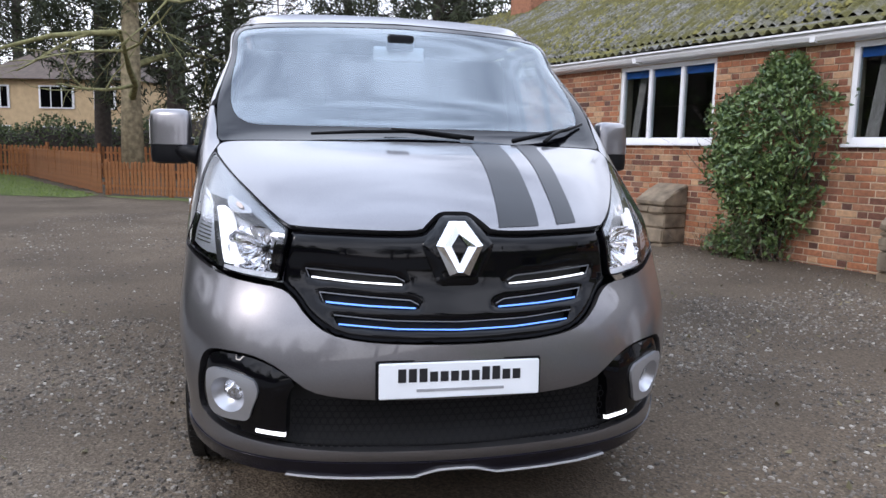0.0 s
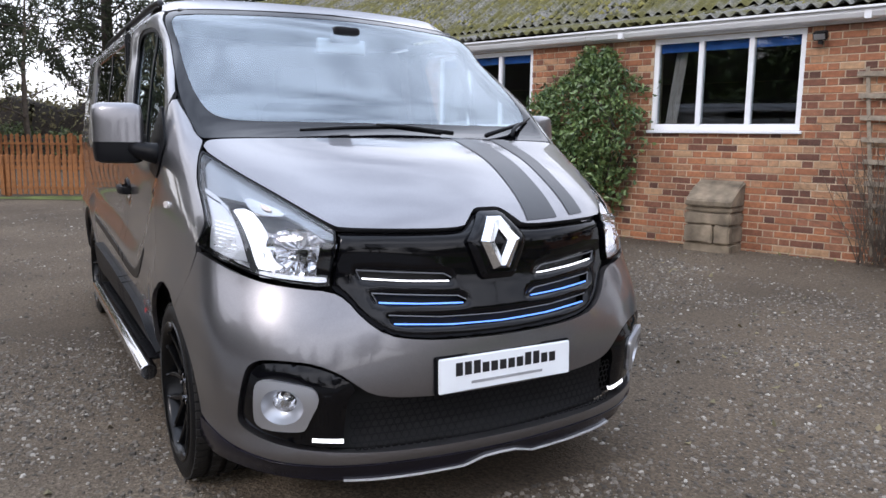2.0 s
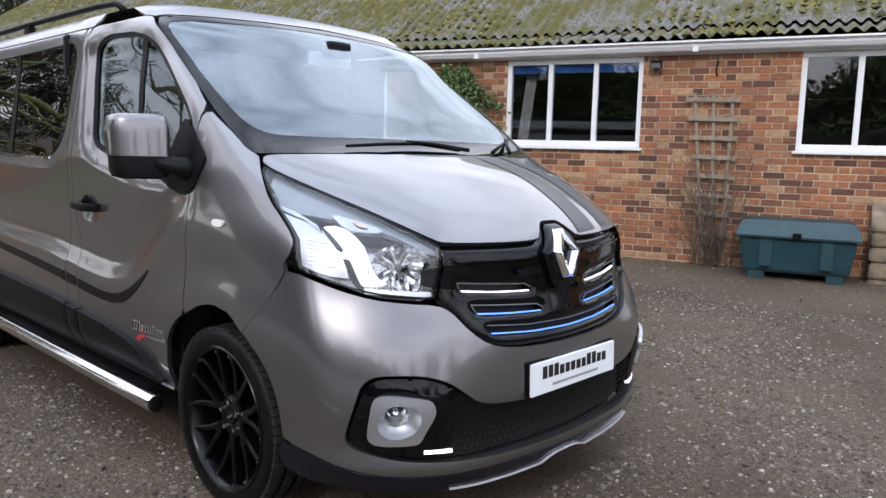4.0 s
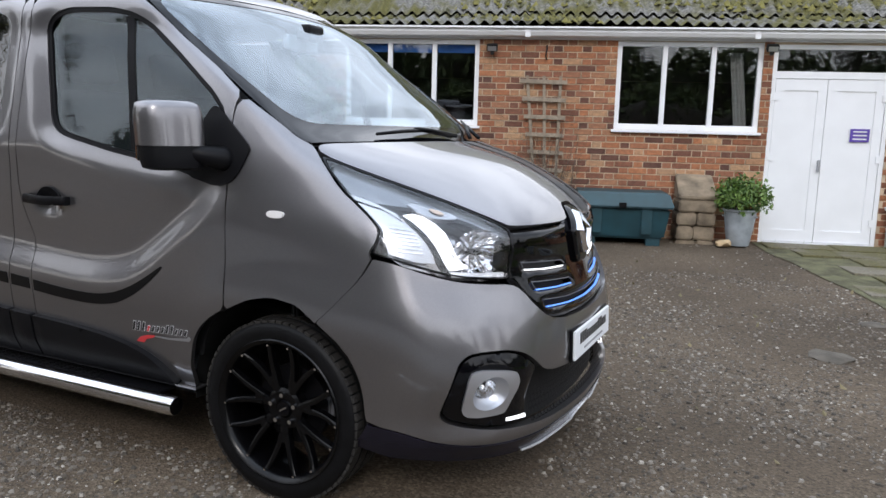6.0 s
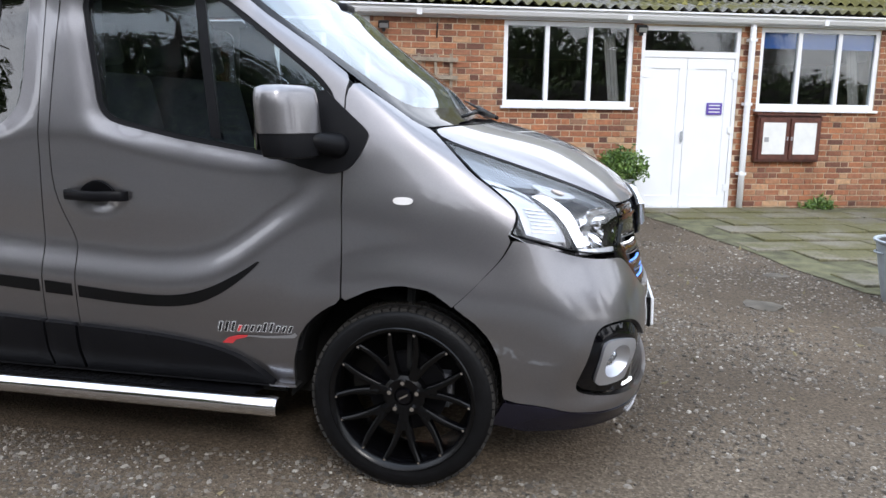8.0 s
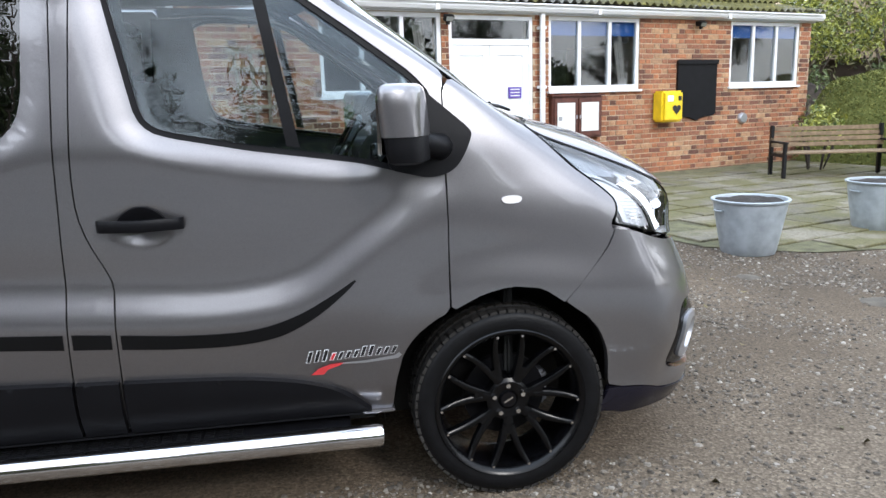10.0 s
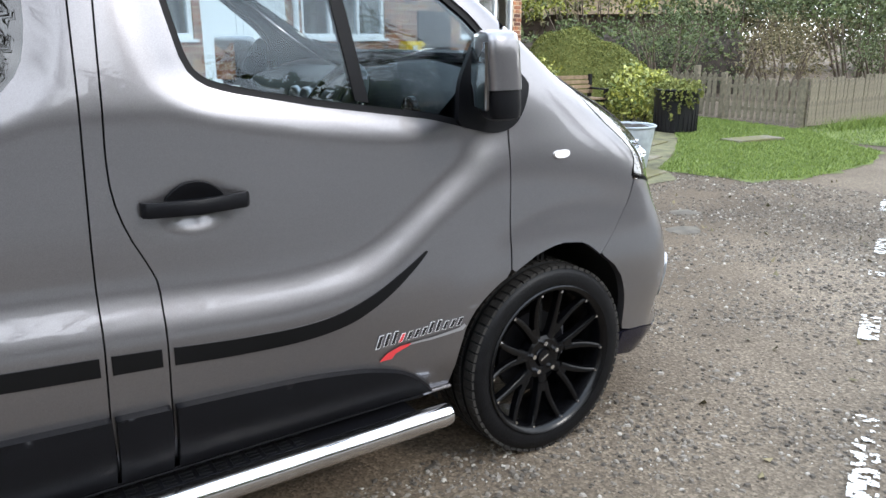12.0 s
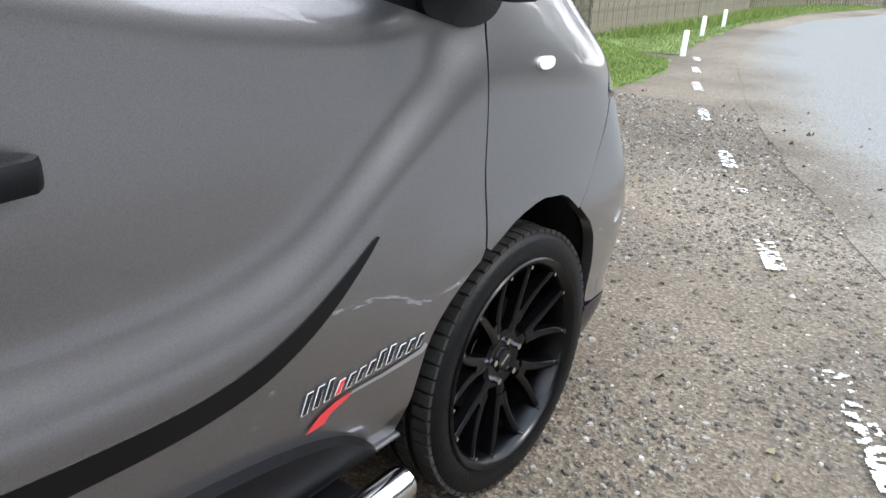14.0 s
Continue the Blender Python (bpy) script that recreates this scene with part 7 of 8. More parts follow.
    return (p[:, None, :] + g.normal(size=(len(d), per, 3)) * size).reshape(-1, 3)


def join(parts):
    V, Fc = [], []
    for v, f in parts:
        b = len(V)
        V += [tuple(p) for p in v]
        Fc += [tuple(k + b for k in q) for q in f]
    return V, Fc


def branches(rnd, start, way, length, radius, depth, bend=0.25, sides=5, sag=0.0, forks=3, shrink=0.62):
    """A limb that bends and divides; gives tubes and the tips."""
    tubes, tips = [], []
    pts, rad, p, d = [Vector(start)], [radius], Vector(start), Vector(way).normalized()
    n = 4
    for k in range(n):
        d = (d + Vector((rnd.uniform(-1, 1), rnd.uniform(-1, 1), rnd.uniform(-0.7, 0.9) - sag)) * bend).normalized()
        p = p + d * length / n
        pts.append(p.copy())
        rad.append(radius * (1 - 0.62 * (k + 1) / n))
    tubes.append(tube_mesh(pts, rad, sides if depth > 1 else 4 if depth else 3, caps=False))
    tips.append(pts[-1])
    if depth > 0:
        for k in range(forks):
            i = rnd.randint(1, n)
            w = (d + Vector((rnd.uniform(-1, 1), rnd.uniform(-1, 1), rnd.uniform(-0.5, 0.8) - sag))).normalized()
            t2, p2 = branches(rnd, pts[i], w, length * shrink * rnd.uniform(0.75, 1.2), rad[i] * 0.62, depth - 1, bend * 1.1, sides, sag, forks, shrink)
            tubes += t2
            tips += p2
    return tubes, tips


def conifer(at, height, r, seed, low, label, group="conifers"):
    """A dark conifer: tapered trunk, whorls of drooping boughs with needle sprays."""
    rnd, g = random.Random(seed), np.random.default_rng(seed)
    tree = empty("conifer", label, "tree", at, group)
    tubes = [tube_mesh([(0, 0, -0.3), (0.02, 0, 0.5), (0.0, 0.05, height * 0.4), (0, 0, height)], [r * 1.25, r, r * 0.7, 0.04], 12)]
    cs = []
    z = low
    while z < height - 0.6:
        for k in range(3):
            a = rnd.uniform(0, 6.28)
            ln = (0.34 * (height - z) + 0.9) * rnd.uniform(0.65, 1.1)
            tip = Vector((math.cos(a) * ln, math.sin(a) * ln, z + ln * 0.10))
            mid = Vector((math.cos(a + 0.1) * ln * 0.5, math.sin(a + 0.1) * ln * 0.5, z + ln * 0.16))
            tubes.append(tube_mesh([(0, 0, z), mid, tip], [0.05, 0.03, 0.008], 4, caps=False))
            m = int(19 * ln)
            t = g.uniform(0.22, 1.0, m)
            base = np.outer(1 - t, mid * 0.45) + np.outer(t, tip)
            drop = np.abs(g.normal(size=m)) * 0.28 * (0.4 + ln / 4)
            for _ in range(3):
                cs.append(base + g.normal(size=(m, 3)) * (0.17, 0.17, 0.08) - np.outer(drop, (0, 0, 1)) * g.uniform(0.2, 1))
        z += rnd.uniform(0.28, 0.5)
    V, Fc = join(tubes)
    finish("trunk", V, Fc, M_DARKBARK, tree, "dark rough trunk with boughs")
    leaves("crown", np.concatenate(cs), 0.32, 0.06, M_CONIFER, tree, "dark drooping needle sprays", seed, droop=0.45)
    return tree


def bare_tree(at, height, r, seed, mat, label, low=0.35, depth=3, spread=0.9, sag=0.0, forks=3, limbs=9, group="bare trees"):
    rnd = random.Random(seed)
    tree = empty("bare_tree", label, "tree", at, group)
    line = [Vector((0.03 * k * math.sin(seed + k), 0.03 * k * math.cos(seed * 2 + k), height * k / 6 - (0.3 if k == 0 else 0))) for k in range(7)]
    trunk = tube_mesh(line, [r * 1.25, r, r * 0.86, r * 0.7, r * 0.52, r * 0.32, 0.03], 12)
    finish("trunk", *trunk, M_BARK if mat is M_TWIG else mat, tree, "grey-brown bark trunk")
    tubes = []
    for k in range(limbs):
        t = low + (0.98 - low) * k / (limbs - 1)
        a = k * 2.4 + rnd.uniform(-0.5, 0.5)
        i = min(int(t * 6), 5)
        p = line[i].lerp(line[i + 1], t * 6 - i)
        w = Vector((math.cos(a) * spread, math.sin(a) * spread, rnd.uniform(0.1, 0.7) - sag))
        tubes += branches(rnd, p, w, height * 0.30 * (1.15 - 0.6 * t), r * 0.42 * (1.1 - 0.7 * t), depth, 0.24, 5, sag, forks)[0]
    finish("branchwork", *join(tubes), mat, tree, "bare twigs")
    return tree


def shrub(name, at, radii, mat, stem_mat, seed, count, per, leaf, label, size=0.12, stems=7, group="", low=-0.55, category="shrub", shell=0.5, up=0.0):
    g, rnd = np.random.default_rng(seed), random.Random(seed)
    ob = empty(name, label, category, at, group)
    if stems:
        tubes = []
        for k in range(stems):
            a = 6.28 * k / stems + rnd.uniform(-0.3, 0.3)
            b = Vector((0.25 * radii[0] * math.cos(a), 0.25 * radii[1] * math.sin(a), -0.1))
            e = Vector((0.75 * radii[0] * math.cos(a), 0.75 * radii[1] * math.sin(a), radii[2] * rnd.uniform(1.0, 1.5)))
            m = b.lerp(e, 0.5) + Vector((rnd.uniform(-0.1, 0.1), rnd.uniform(-0.1, 0.1), 0.15))
            tubes.append(tube_mesh([b, m, e], [0.035 * radii[2] / 1.2, 0.025, 0.008], 5, caps=False))
        finish("stem_growth", *join(tubes), stem_mat, ob, "thin woody stems")
    leaves("foliage", clumps(g, (0, 0, radii[2]), radii, count, per, size, low, shell), leaf, leaf * 0.5, mat, ob, "", seed, up)
    return ob


# ---- against the front wall ----
g = np.random.default_rng(3)
# evergreen climber bulging from the wall
cl = empty("wall_shrub", "tall glossy evergreen shrub trained against the brick wall", "shrub")
cl.matrix_world = BLD
cs = []
for _ in range(560):
    z = g.uniform(0.18, 2.34)
    half = np.interp(z, [0.1, 0.35, 0.8, 1.2, 1.6, 1.95, 2.15, 2.38], [0.62, 0.42, 0.52, 0.76, 0.78, 0.62, 0.30, 0.10])
    mid = np.interp(z, [0.1, 0.8, 1.4, 2.0, 2.4], [-2.65, -2.42, -2.42, -2.40, -2.32])
    a = g.uniform(-1, 1)
    bulge = np.interp(z, [0.1, 0.5, 1.2, 1.8, 2.35], [0.42, 0.38, 0.62, 0.46, 0.12])
    v = -bulge * math.sqrt(max(0, 1 - a * a)) * g.uniform(0.55, 1.08) - 0.03
    if z < 0.75 and g.uniform() < 0.45:
        continue
    cs.append(np.array((mid + a * half * (1 + 0.16 * math.sin(z * 9 + a * 2)) * g.uniform(0.8, 1.12), v, z)) + g.normal(size=(17, 3)) * (0.055, 0.05, 0.055))
leaves("foliage", np.concatenate(cs), 0.070, 0.036, M_IVY, cl, "glossy dark green leaves", 7)
rnd = random.Random(5)
tubes = []
for k in range(9):
    tubes += branches(rnd, (-2.45 + rnd.uniform(-0.16, 0.16), -0.12, 0.05), (rnd.uniform(-0.4, 0.4), rnd.uniform(-0.2, 0.05), 1), 1.5, 0.02, 2, 0.12, 5, -0.1)[0]
V, Fc = join(tubes)
finish("stem_growth", [(a, min(b, -0.02), max(c, 0.02)) for a, b, c in V], Fc, M_DARKBARK, cl, "woody stems")
tubes = []
for k in range(60):
    tubes += branches(rnd, (-2.6 + rnd.uniform(-0.65, 0.6), -0.25 + rnd.uniform(-0.2, 0.15), 0.12), (rnd.uniform(-0.8, 0.8), rnd.uniform(-0.5, 0.1), 0.6), 0.42, 0.004, 1, 0.3, 4, 0.1, 2)[0]
V, Fc = join(tubes)
finish("dead_growth", [(a, min(b, -0.015), max(c, 0.10)) for a, b, c in V], Fc, M_BARETWIG, cl, "dry brown twigs")

# old stone buttress blocks with sloping tops
def stone_block(u0, u1, top, depth, seed, label):
    b = empty("stone_buttress", label, "stone block", group="stone buttresses")
    b.matrix_world = BLD
    rnd = random.Random(seed)
    z, zs = 0.03, []
    while z < top - 0.30:
        h = rnd.uniform(0.13, 0.2)
        zs.append((z, min(z + h, top - 0.28)))
        z += h
    for z0, z1 in zs + [(zs[-1][1], top)]:
        cap = z1 == top
        k = 1 if cap else rnd.choice((1, 2, 2))
        cut = [u0] + sorted(rnd.uniform(u0 + 0.15, u1 - 0.15) for _ in range(k - 1)) + [u1]
        for a, c in zip(cut, cut[1:]):
            bm = box_bm((a + 0.006, -depth + rnd.uniform(-0.02, 0.02), z0 + 0.004), (c - 0.006, 0.01, z1 - 0.004), 0.015)
            bmesh.ops.subdivide_edges(bm, edges=bm.edges, cuts=1, use_grid_fill=True)
            for v in bm.verts:
                if cap and v.co.z > z0 + 0.03:
                    v.co.z -= max(0.0, -v.co.y - 0.06) / depth * 0.26 * (v.co.z - z0) / (z1 - z0)
                q = noise.noise_vector(v.co * 9 + Vector((seed, 0, 0)))
                v.co += Vector((q.x, q.y * (1 if v.co.y < -0.05 else 0), q.z)) * 0.014
            part("stone", bm, M_STONE, b, smooth=True, angle=40)
    return b


stone_block(-4.20, -3.68, 0.92, 0.40, 1, "weathered stone buttress with a sloping top beside the shrub")
stone_block(-1.0, -0.48, 0.90, 0.36, 2, "lichened stone buttress against the brick wall")
stone_block(2.42, 2.86, 0.93, 0.36, 3, "weathered stone buttress between storage bin and pot")

# fan trellis with dead twigs
tr = empty("trellis", "weathered wooden fan trellis with dead climber twigs", "trellis")
tr.matrix_world = BLD


def lath(name, a, b, w, d, parent, mat=None):
    a, b = Vector(a), Vector(b)
    x = (b - a).normalized()
    y = Vector((0, 1, 0))
    z = x.cross(y).normalized()
    bm = box_bm((0, -d / 2, -w / 2), ((b - a).length, d / 2, w / 2), 0.002)
    m = Matrix((x, y, z)).transposed().to_4x4()
    m.translation = a
    bmesh.ops.transform(bm, matrix=m, verts=bm.verts)
    return part(name, bm, mat or M_GREYWOOD, parent)


for ut, ub in ((0.61, 0.80), (0.81, 0.90), (1.01, 1.0)):
    lath("upright", (ub, -0.035, 0.22), (ut, -0.035, 2.05), 0.036, 0.018, tr, M_TRELLIS)
for k in range(8):
    z = 1.98 - k * 0.21
    t = (1.98 - z) / 1.76
    lath("cross_bar", (0.53 + 0.24 * t, -0.056, z + 0.005), (1.09 - 0.03 * t, -0.056, z - 0.008), 0.048, 0.018, tr, M_TRELLIS)
tubes, rnd = [], random.Random(11)
for k in range(48):
    tubes += branches(rnd, (0.92 + rnd.uniform(-0.25, 0.2), -0.10 + rnd.uniform(-0.05, 0.03), 0.06), (rnd.uniform(-0.35, 0.3), rnd.uniform(-0.25, 0.02), 1), rnd.uniform(0.6, 1.5), 0.0055, 2, 0.16, 4, 0.05, 2)[0]
V, Fc = join(tubes)
finish("dead_growth", [(a, min(b, -0.012), max(0.10, c)) for a, b, c in V], Fc, M_BARETWIG, tr, "dry brown climber twigs")

# teal storage bin
sb = empty("storage_bin", "dark teal plastic storage bin with a hinged lid", "storage bin")
sb.matrix_world = BLD


def tapered(lo, hi, inset, bevel):
    bm = box_bm(lo, hi)
    c = (Vector(lo) + Vector(hi)) / 2
    for v in bm.verts:
        if v.co.z < c.z:
            v.co.x += inset if v.co.x < c.x else -inset
            v.co.y += inset if v.co.y < c.y else -inset
    bmesh.ops.bevel(bm, geom=list(bm.edges), offset=bevel, segments=2, affect="EDGES")
    return bm


part("tub", tapered((1.22, -0.66, 0.20), (2.30, -0.07, 0.56), 0.05, 0.025), M_GREENBOX, sb, smooth=True, angle=50)
bm = box_bm((1.18, -0.72, 0.56), (2.34, -0.04, 0.73))
for v in bm.verts:
    if v.co.z > 0.65:
        v.co.x += 0.06 if v.co.x < 1.7 else -0.06
        v.co.y += 0.10 if v.co.y < -0.3 else -0.01
bmesh.ops.bevel(bm, geom=list(bm.edges), offset=0.02, segments=2, affect="EDGES")
part("lid", bm, M_GREENBOX, sb, "dark teal lid with sloped edges", smooth=True, angle=50)
for a in (1.42, 1.98):
    part("rib", box_bm((a, -0.668, 0.26), (a + 0.12, -0.60, 0.555), 0.01), M_GREENBOX, sb)
for a in (1.32, 2.05):
    part("foot", box_bm((a, -0.60, 0.07), (a + 0.16, -0.13, 0.21), 0.012), M_GREENBOX, sb)
part("latch", box_bm((1.72, -0.735, 0.56), (1.80, -0.70, 0.62), 0.006), M_BLACK, sb)


def zinc_tub(at, r0, r1, h, label, soil=0.93):
    tub = empty("zinc_tub", label, "planter", at, "zinc tubs")
    rows = [(0.0, 0.004), (r0 * 0.97, 0.0), (r0, 0.01), (r0 + 0.4 * (r1 - r0), 0.4 * h), (r0 + 0.8 * (r1 - r0), 0.8 * h),
            (r1 - 0.008, h - 0.03), (r1 + 0.010, h - 0.02), (r1 + 0.014, h - 0.006), (r1 + 0.004, h), (r1 - 0.012, h - 0.004), (r1 - 0.02, h - 0.03), (r1 - 0.03, h * 0.7)]
    V, Fc = spin_mesh(rows, 40, axis="z")
    V = [(x * (1 + 0.012 * math.sin(3 * math.atan2(y, x) + 1)), y, z) for x, y, z in V]
    body = finish("tub", V, Fc, M_ZINC, tub, "dull galvanised zinc", angle=40)
    rs = r0 + (r1 - r0) * soil - 0.012
    V, Fc = [(0, 0, h * soil + 0.02)], []
    rr = random.Random(3)
    for k, q in enumerate((0.35, 0.7, 1.0)):
        V += [(rs * q * math.cos(6.283 * j / 24), rs * q * math.sin(6.283 * j / 24), h * soil + rr.uniform(-0.012, 0.02)) for j in range(24)]
    Fc = [(0, 1 + j, 1 + (j + 1) % 24) for j in range(24)] + [(1 + 24 * k + j, 25 + 24 * k + j, 25 + 24 * k + (j + 1) % 24, 1 + 24 * k + (j + 1) % 24) for k in (0, 1) for j in range(24)]
    finish("soil", V, Fc, M_SOIL, tub, "dark bare soil")
    for sg in (-1, 1):
        P = [(sg * (r1 - 0.04 + 0.03 * math.sin(w)), 0.07 * math.cos(w), h * 0.80 + 0.0 * w) for w in np.linspace(0, math.pi, 7)]
        P = [(p[0] + sg * 0.015, p[1], p[2]) for p in P]
        finish("loop_handle", *tube_mesh(P, 0.007, 6), M_ZINC, tub)
    return tub


zinc_tub((3.03, 2.54, ground_z(3.03, 2.54)), 0.225, 0.31, 0.47, "round galvanised zinc tub with dark soil")
zinc_tub((4.80, 3.17, ground_z(4.80, 3.17)), 0.225, 0.30, 0.48, "larger galvanised zinc tub filled with soil")
p = on(3.12, -0.36)
pot = zinc_tub((p.x, p.y, 0.145), 0.125, 0.185, 0.42, "tall zinc pot beside the white door", 0.85)
pl_ = empty("potted_herb", "bushy green herb growing in the zinc pot", "plant", (p.x, p.y, 0.50))
leaves("foliage", clumps(np.random.default_rng(8), (0, 0, 0.20), (0.34, 0.27, 0.22), 230, 9, 0.035, -0.75, 0.3), 0.055, 0.03, M_PLANT, pl_, "fresh green leaves", 8)
rnd = random.Random(8)
finish("stem_growth", *join([tube_mesh([(0, 0, -0.02), (0.12 * math.cos(k), 0.1 * math.sin(k), 0.12), (0.24 * math.cos(k), 0.2 * math.sin(k), 0.26)], 0.006, 4) for k in range(9)]), M_PLANT, pl_)


def rock(name, at, size, seed, label, mat=None, squash=0.6):
    bm = bmesh.new()
    bmesh.ops.create_icosphere(bm, subdivisions=2, radius=size)
    for v in bm.verts:
        v.co += noise.noise_vector(v.co / size * 1.1 + Vector((seed, 0, 0))) * size * 0.4
        v.co.z = max(v.co.z * squash, -size * 0.3)
    ob = part(name, bm, mat or M_STONE, None, label, smooth=True, angle=35)
    ob.matrix_world = pose(*at, 0, 0, seed * 40)
    return tagged(ob, label, "stone")


q = on(2.93, -0.50)
rock("loose_stone", (q.x, q.y, 0.17), 0.085, 4, "pale rounded stone beside the zinc pot", M_RENDER)
q = on(5.95, -0.12)
wd = empty("weed", "green weeds at the foot of the wall", "plant", (q.x, q.y, 0.12))
leaves("foliage", clumps(np.random.default_rng(4), (0, 0, 0.06), (0.24, 0.12, 0.10), 50, 8, 0.03, -0.6, 0.2), 0.08, 0.025, M_PLANT, wd, "", 4)
for k, (x, y) in enumerate(((2.2, 3.2), (3.0, 0.9), (1.9, 2.2), (2.55, 1.75), (3.5, 1.3))):
    rock("buried_stone", (x, y, ground_z(x, y)), 0.10 + 0.03 * (k % 3), k + 9, "flat worn stone bedded in the gravel", M_BURIED, squash=0.12)

# ---- terrace: bench, planter, bushes ----
bench = empty("bench", "weathered wooden slatted bench with black iron ends", "bench")
ba, bb2 = Vector((5.98, 6.50, 0)), Vector((7.62, 6.22, 0))
bx = (bb2 - ba).normalized()
bench.matrix_world = Matrix.Translation((ba.x, ba.y, ground_z(ba.x, ba.y) + 0.02)) @ Matrix.Rotation(math.atan2(bx.y, bx.x), 4, "Z") @ Matrix.Diagonal((1, 1, 0.82, 1))
BL = (bb2 - ba).length
for k in range(4):
    part("seat_slat", box_bm((0.02, 0.0 + k * 0.105, 0.42), (BL - 0.02, 0.088 + k * 0.105, 0.45), 0.006), M_BENCHWOOD, bench)
for k in range(4):
    part("back_slat", box_bm((0.0, 0.43 + k * 0.025, 0.52 + k * 0.092), (BL, 0.455 + k * 0.025, 0.595 + k * 0.092), 0.006), M_BENCHWOOD, bench)
for x in (0.0, BL - 0.05):
    part("front_leg", box_bm((x, 0.0, 0.0), (x + 0.05, 0.06, 0.62), 0.008), M_IRON, bench, "black iron bench end")
    part("back_leg", box_bm((x, 0.455, 0.0), (x + 0.05, 0.52, 0.90), 0.008), M_IRON, bench)
    part("arm", box_bm((x - 0.005, -0.03, 0.60), (x + 0.055, 0.50, 0.635), 0.01), M_IRON, bench)
    part("side_rail", box_bm((x + 0.008, 0.06, 0.36), (x + 0.042, 0.455, 0.42), 0.006), M_IRON, bench)

pz = ground_z(7.84, 5.0)
bp_ = empty("black_planter", "large black planter standing on the grass edge", "planter", (7.84, 5.0, pz), rz=12)
bm = bmesh.new()
rr = [(0.31, 0.0), (0.325, 0.3), (0.34, 0.62), (0.35, 0.64), (0.34, 0.65), (0.32, 0.65), (0.31, 0.56)]
V, Fc = spin_mesh(rr, 28, axis="z")
finish("tub", V, Fc, M_IRON, bp_, "black ribbed planter wall", angle=30)
for k in range(28):
    a = 6.283 * k / 28
    part("rib", box_bm((0.310, -0.010, 0.02), (0.331, 0.010, 0.60), 0.004, Matrix.Rotation(a, 4, "Z")), M_IRON, bp_)
finish("soil", [(0, 0, 0.58)] + [(0.315 * math.cos(6.283 * j / 20), 0.315 * math.sin(6.283 * j / 20), 0.57) for j in range(20)], [(0, 1 + j, 1 + (j + 1) % 20) for j in range(20)], M_SOIL, bp_)
iv = empty("trailing_ivy", "variegated ivy trailing over the black planter rim", "plant", (7.84, 5.0, pz + 0.60))
g = np.random.default_rng(12)
cs = [clumps(g, (0, 0, 0.04), (0.38, 0.38, 0.11), 150, 8, 0.04, -0.3, 0.4)]
for k in range(26):
    a = g.uniform(0, 6.28)
    t = g.uniform(0, 1, 22)
    ln = g.uniform(0.15, 0.5)
    cs.append(np.stack([(0.37 + 0.03 * np.sin(t * 5)) * math.cos(a) + g.normal(size=22) * 0.012, (0.37 + 0.03 * np.sin(t * 5)) * math.sin(a) + g.normal(size=22) * 0.012, 0.08 - t * ln], -1))
leaves("foliage", np.concatenate(cs), 0.055, 0.04, M_MOUND, iv, "green and cream ivy leaves", 13)
shrub("variegated_bush", (8.2, 6.15, ground_z(8, 6.1)), (0.60, 0.5, 0.46), M_VARIEG, M_DARKBARK, 14, 300, 10, 0.085, "yellow and green variegated bush beside the bench", 0.055, 5, low=-0.95, shell=0.6)
shrub("variegated_bush", (7.1, 7.35, ground_z(7, 7.3)), (0.45, 0.35, 0.5), M_VARIEG, M_DARKBARK, 15, 90, 9, 0.08, "yellow-green shoots behind the bench", 0.05, 4, low=-0.3)

# clipped conifer mound, sloping towards the fence
md = empty("clipped_mound", "smooth clipped green conifer mound sloping to the fence", "hedge", (0, 0, 0))
g = np.random.default_rng(17)
cs = []
A, B = Vector((8.35, 9.2)), Vector((9.7, 6.3))


def mound_top(t):
    return float(np.interp(t, [0.05, 0.09, 0.15, 0.24, 0.33, 0.53, 0.68, 0.82, 0.96], [0.5, 1.15, 1.42, 1.48, 1.46, 1.22, 0.93, 0.70, 0.42]))


for _ in range(30000):
    t, w, k = g.uniform(0.05, 0.96), g.uniform(-1, 1), g.uniform(0.97, 1.02)
    top = mound_top(t)
    c = A.lerp(B, t)
    n2 = Vector((-(B - A).y, (B - A).x)).normalized()
    half = 0.95 * (1 - 0.25 * t)
    prof = (1 - abs(w) ** 3.2)
    z = top * prof * k if g.uniform() < 0.7 else g.uniform(0.05, 1) * top * prof * k
    wob = 0.04 * math.sin(t * 23) + 0.05 * noise.noise((t * 6, w * 3, 0))
    cs.append((c.x + n2.x * w * half, c.y + n2.y * w * half, 0.12 + z + wob))
leaves("foliage", cs, 0.058, 0.020, M_MOUND, md, "dense green shoots", 18)
# closed sheet in the leaf colour, filling the mound under its shoots
V, Fc = [], []
for i, t in enumerate(np.linspace(0.06, 0.95, 20)):
    top = mound_top(t) - 0.05
    c = A.lerp(B, t)
    n2 = Vector((-(B - A).y, (B - A).x)).normalized()
    half = 0.88 * (1 - 0.25 * t)
    V += [(c.x + n2.x * w * half, c.y + n2.y * w * half, 0.06 + top * (1 - abs(w) ** 3.2)) for w in np.linspace(-1, 1, 9)]
Fc = [(i * 9 + k, i * 9 + k + 1, (i + 1) * 9 + k + 1, (i + 1) * 9 + k) for i in range(19) for k in range(8)]
finish("core", V, Fc, M_MOUND, md, "closed core sheet in the leaf colour")

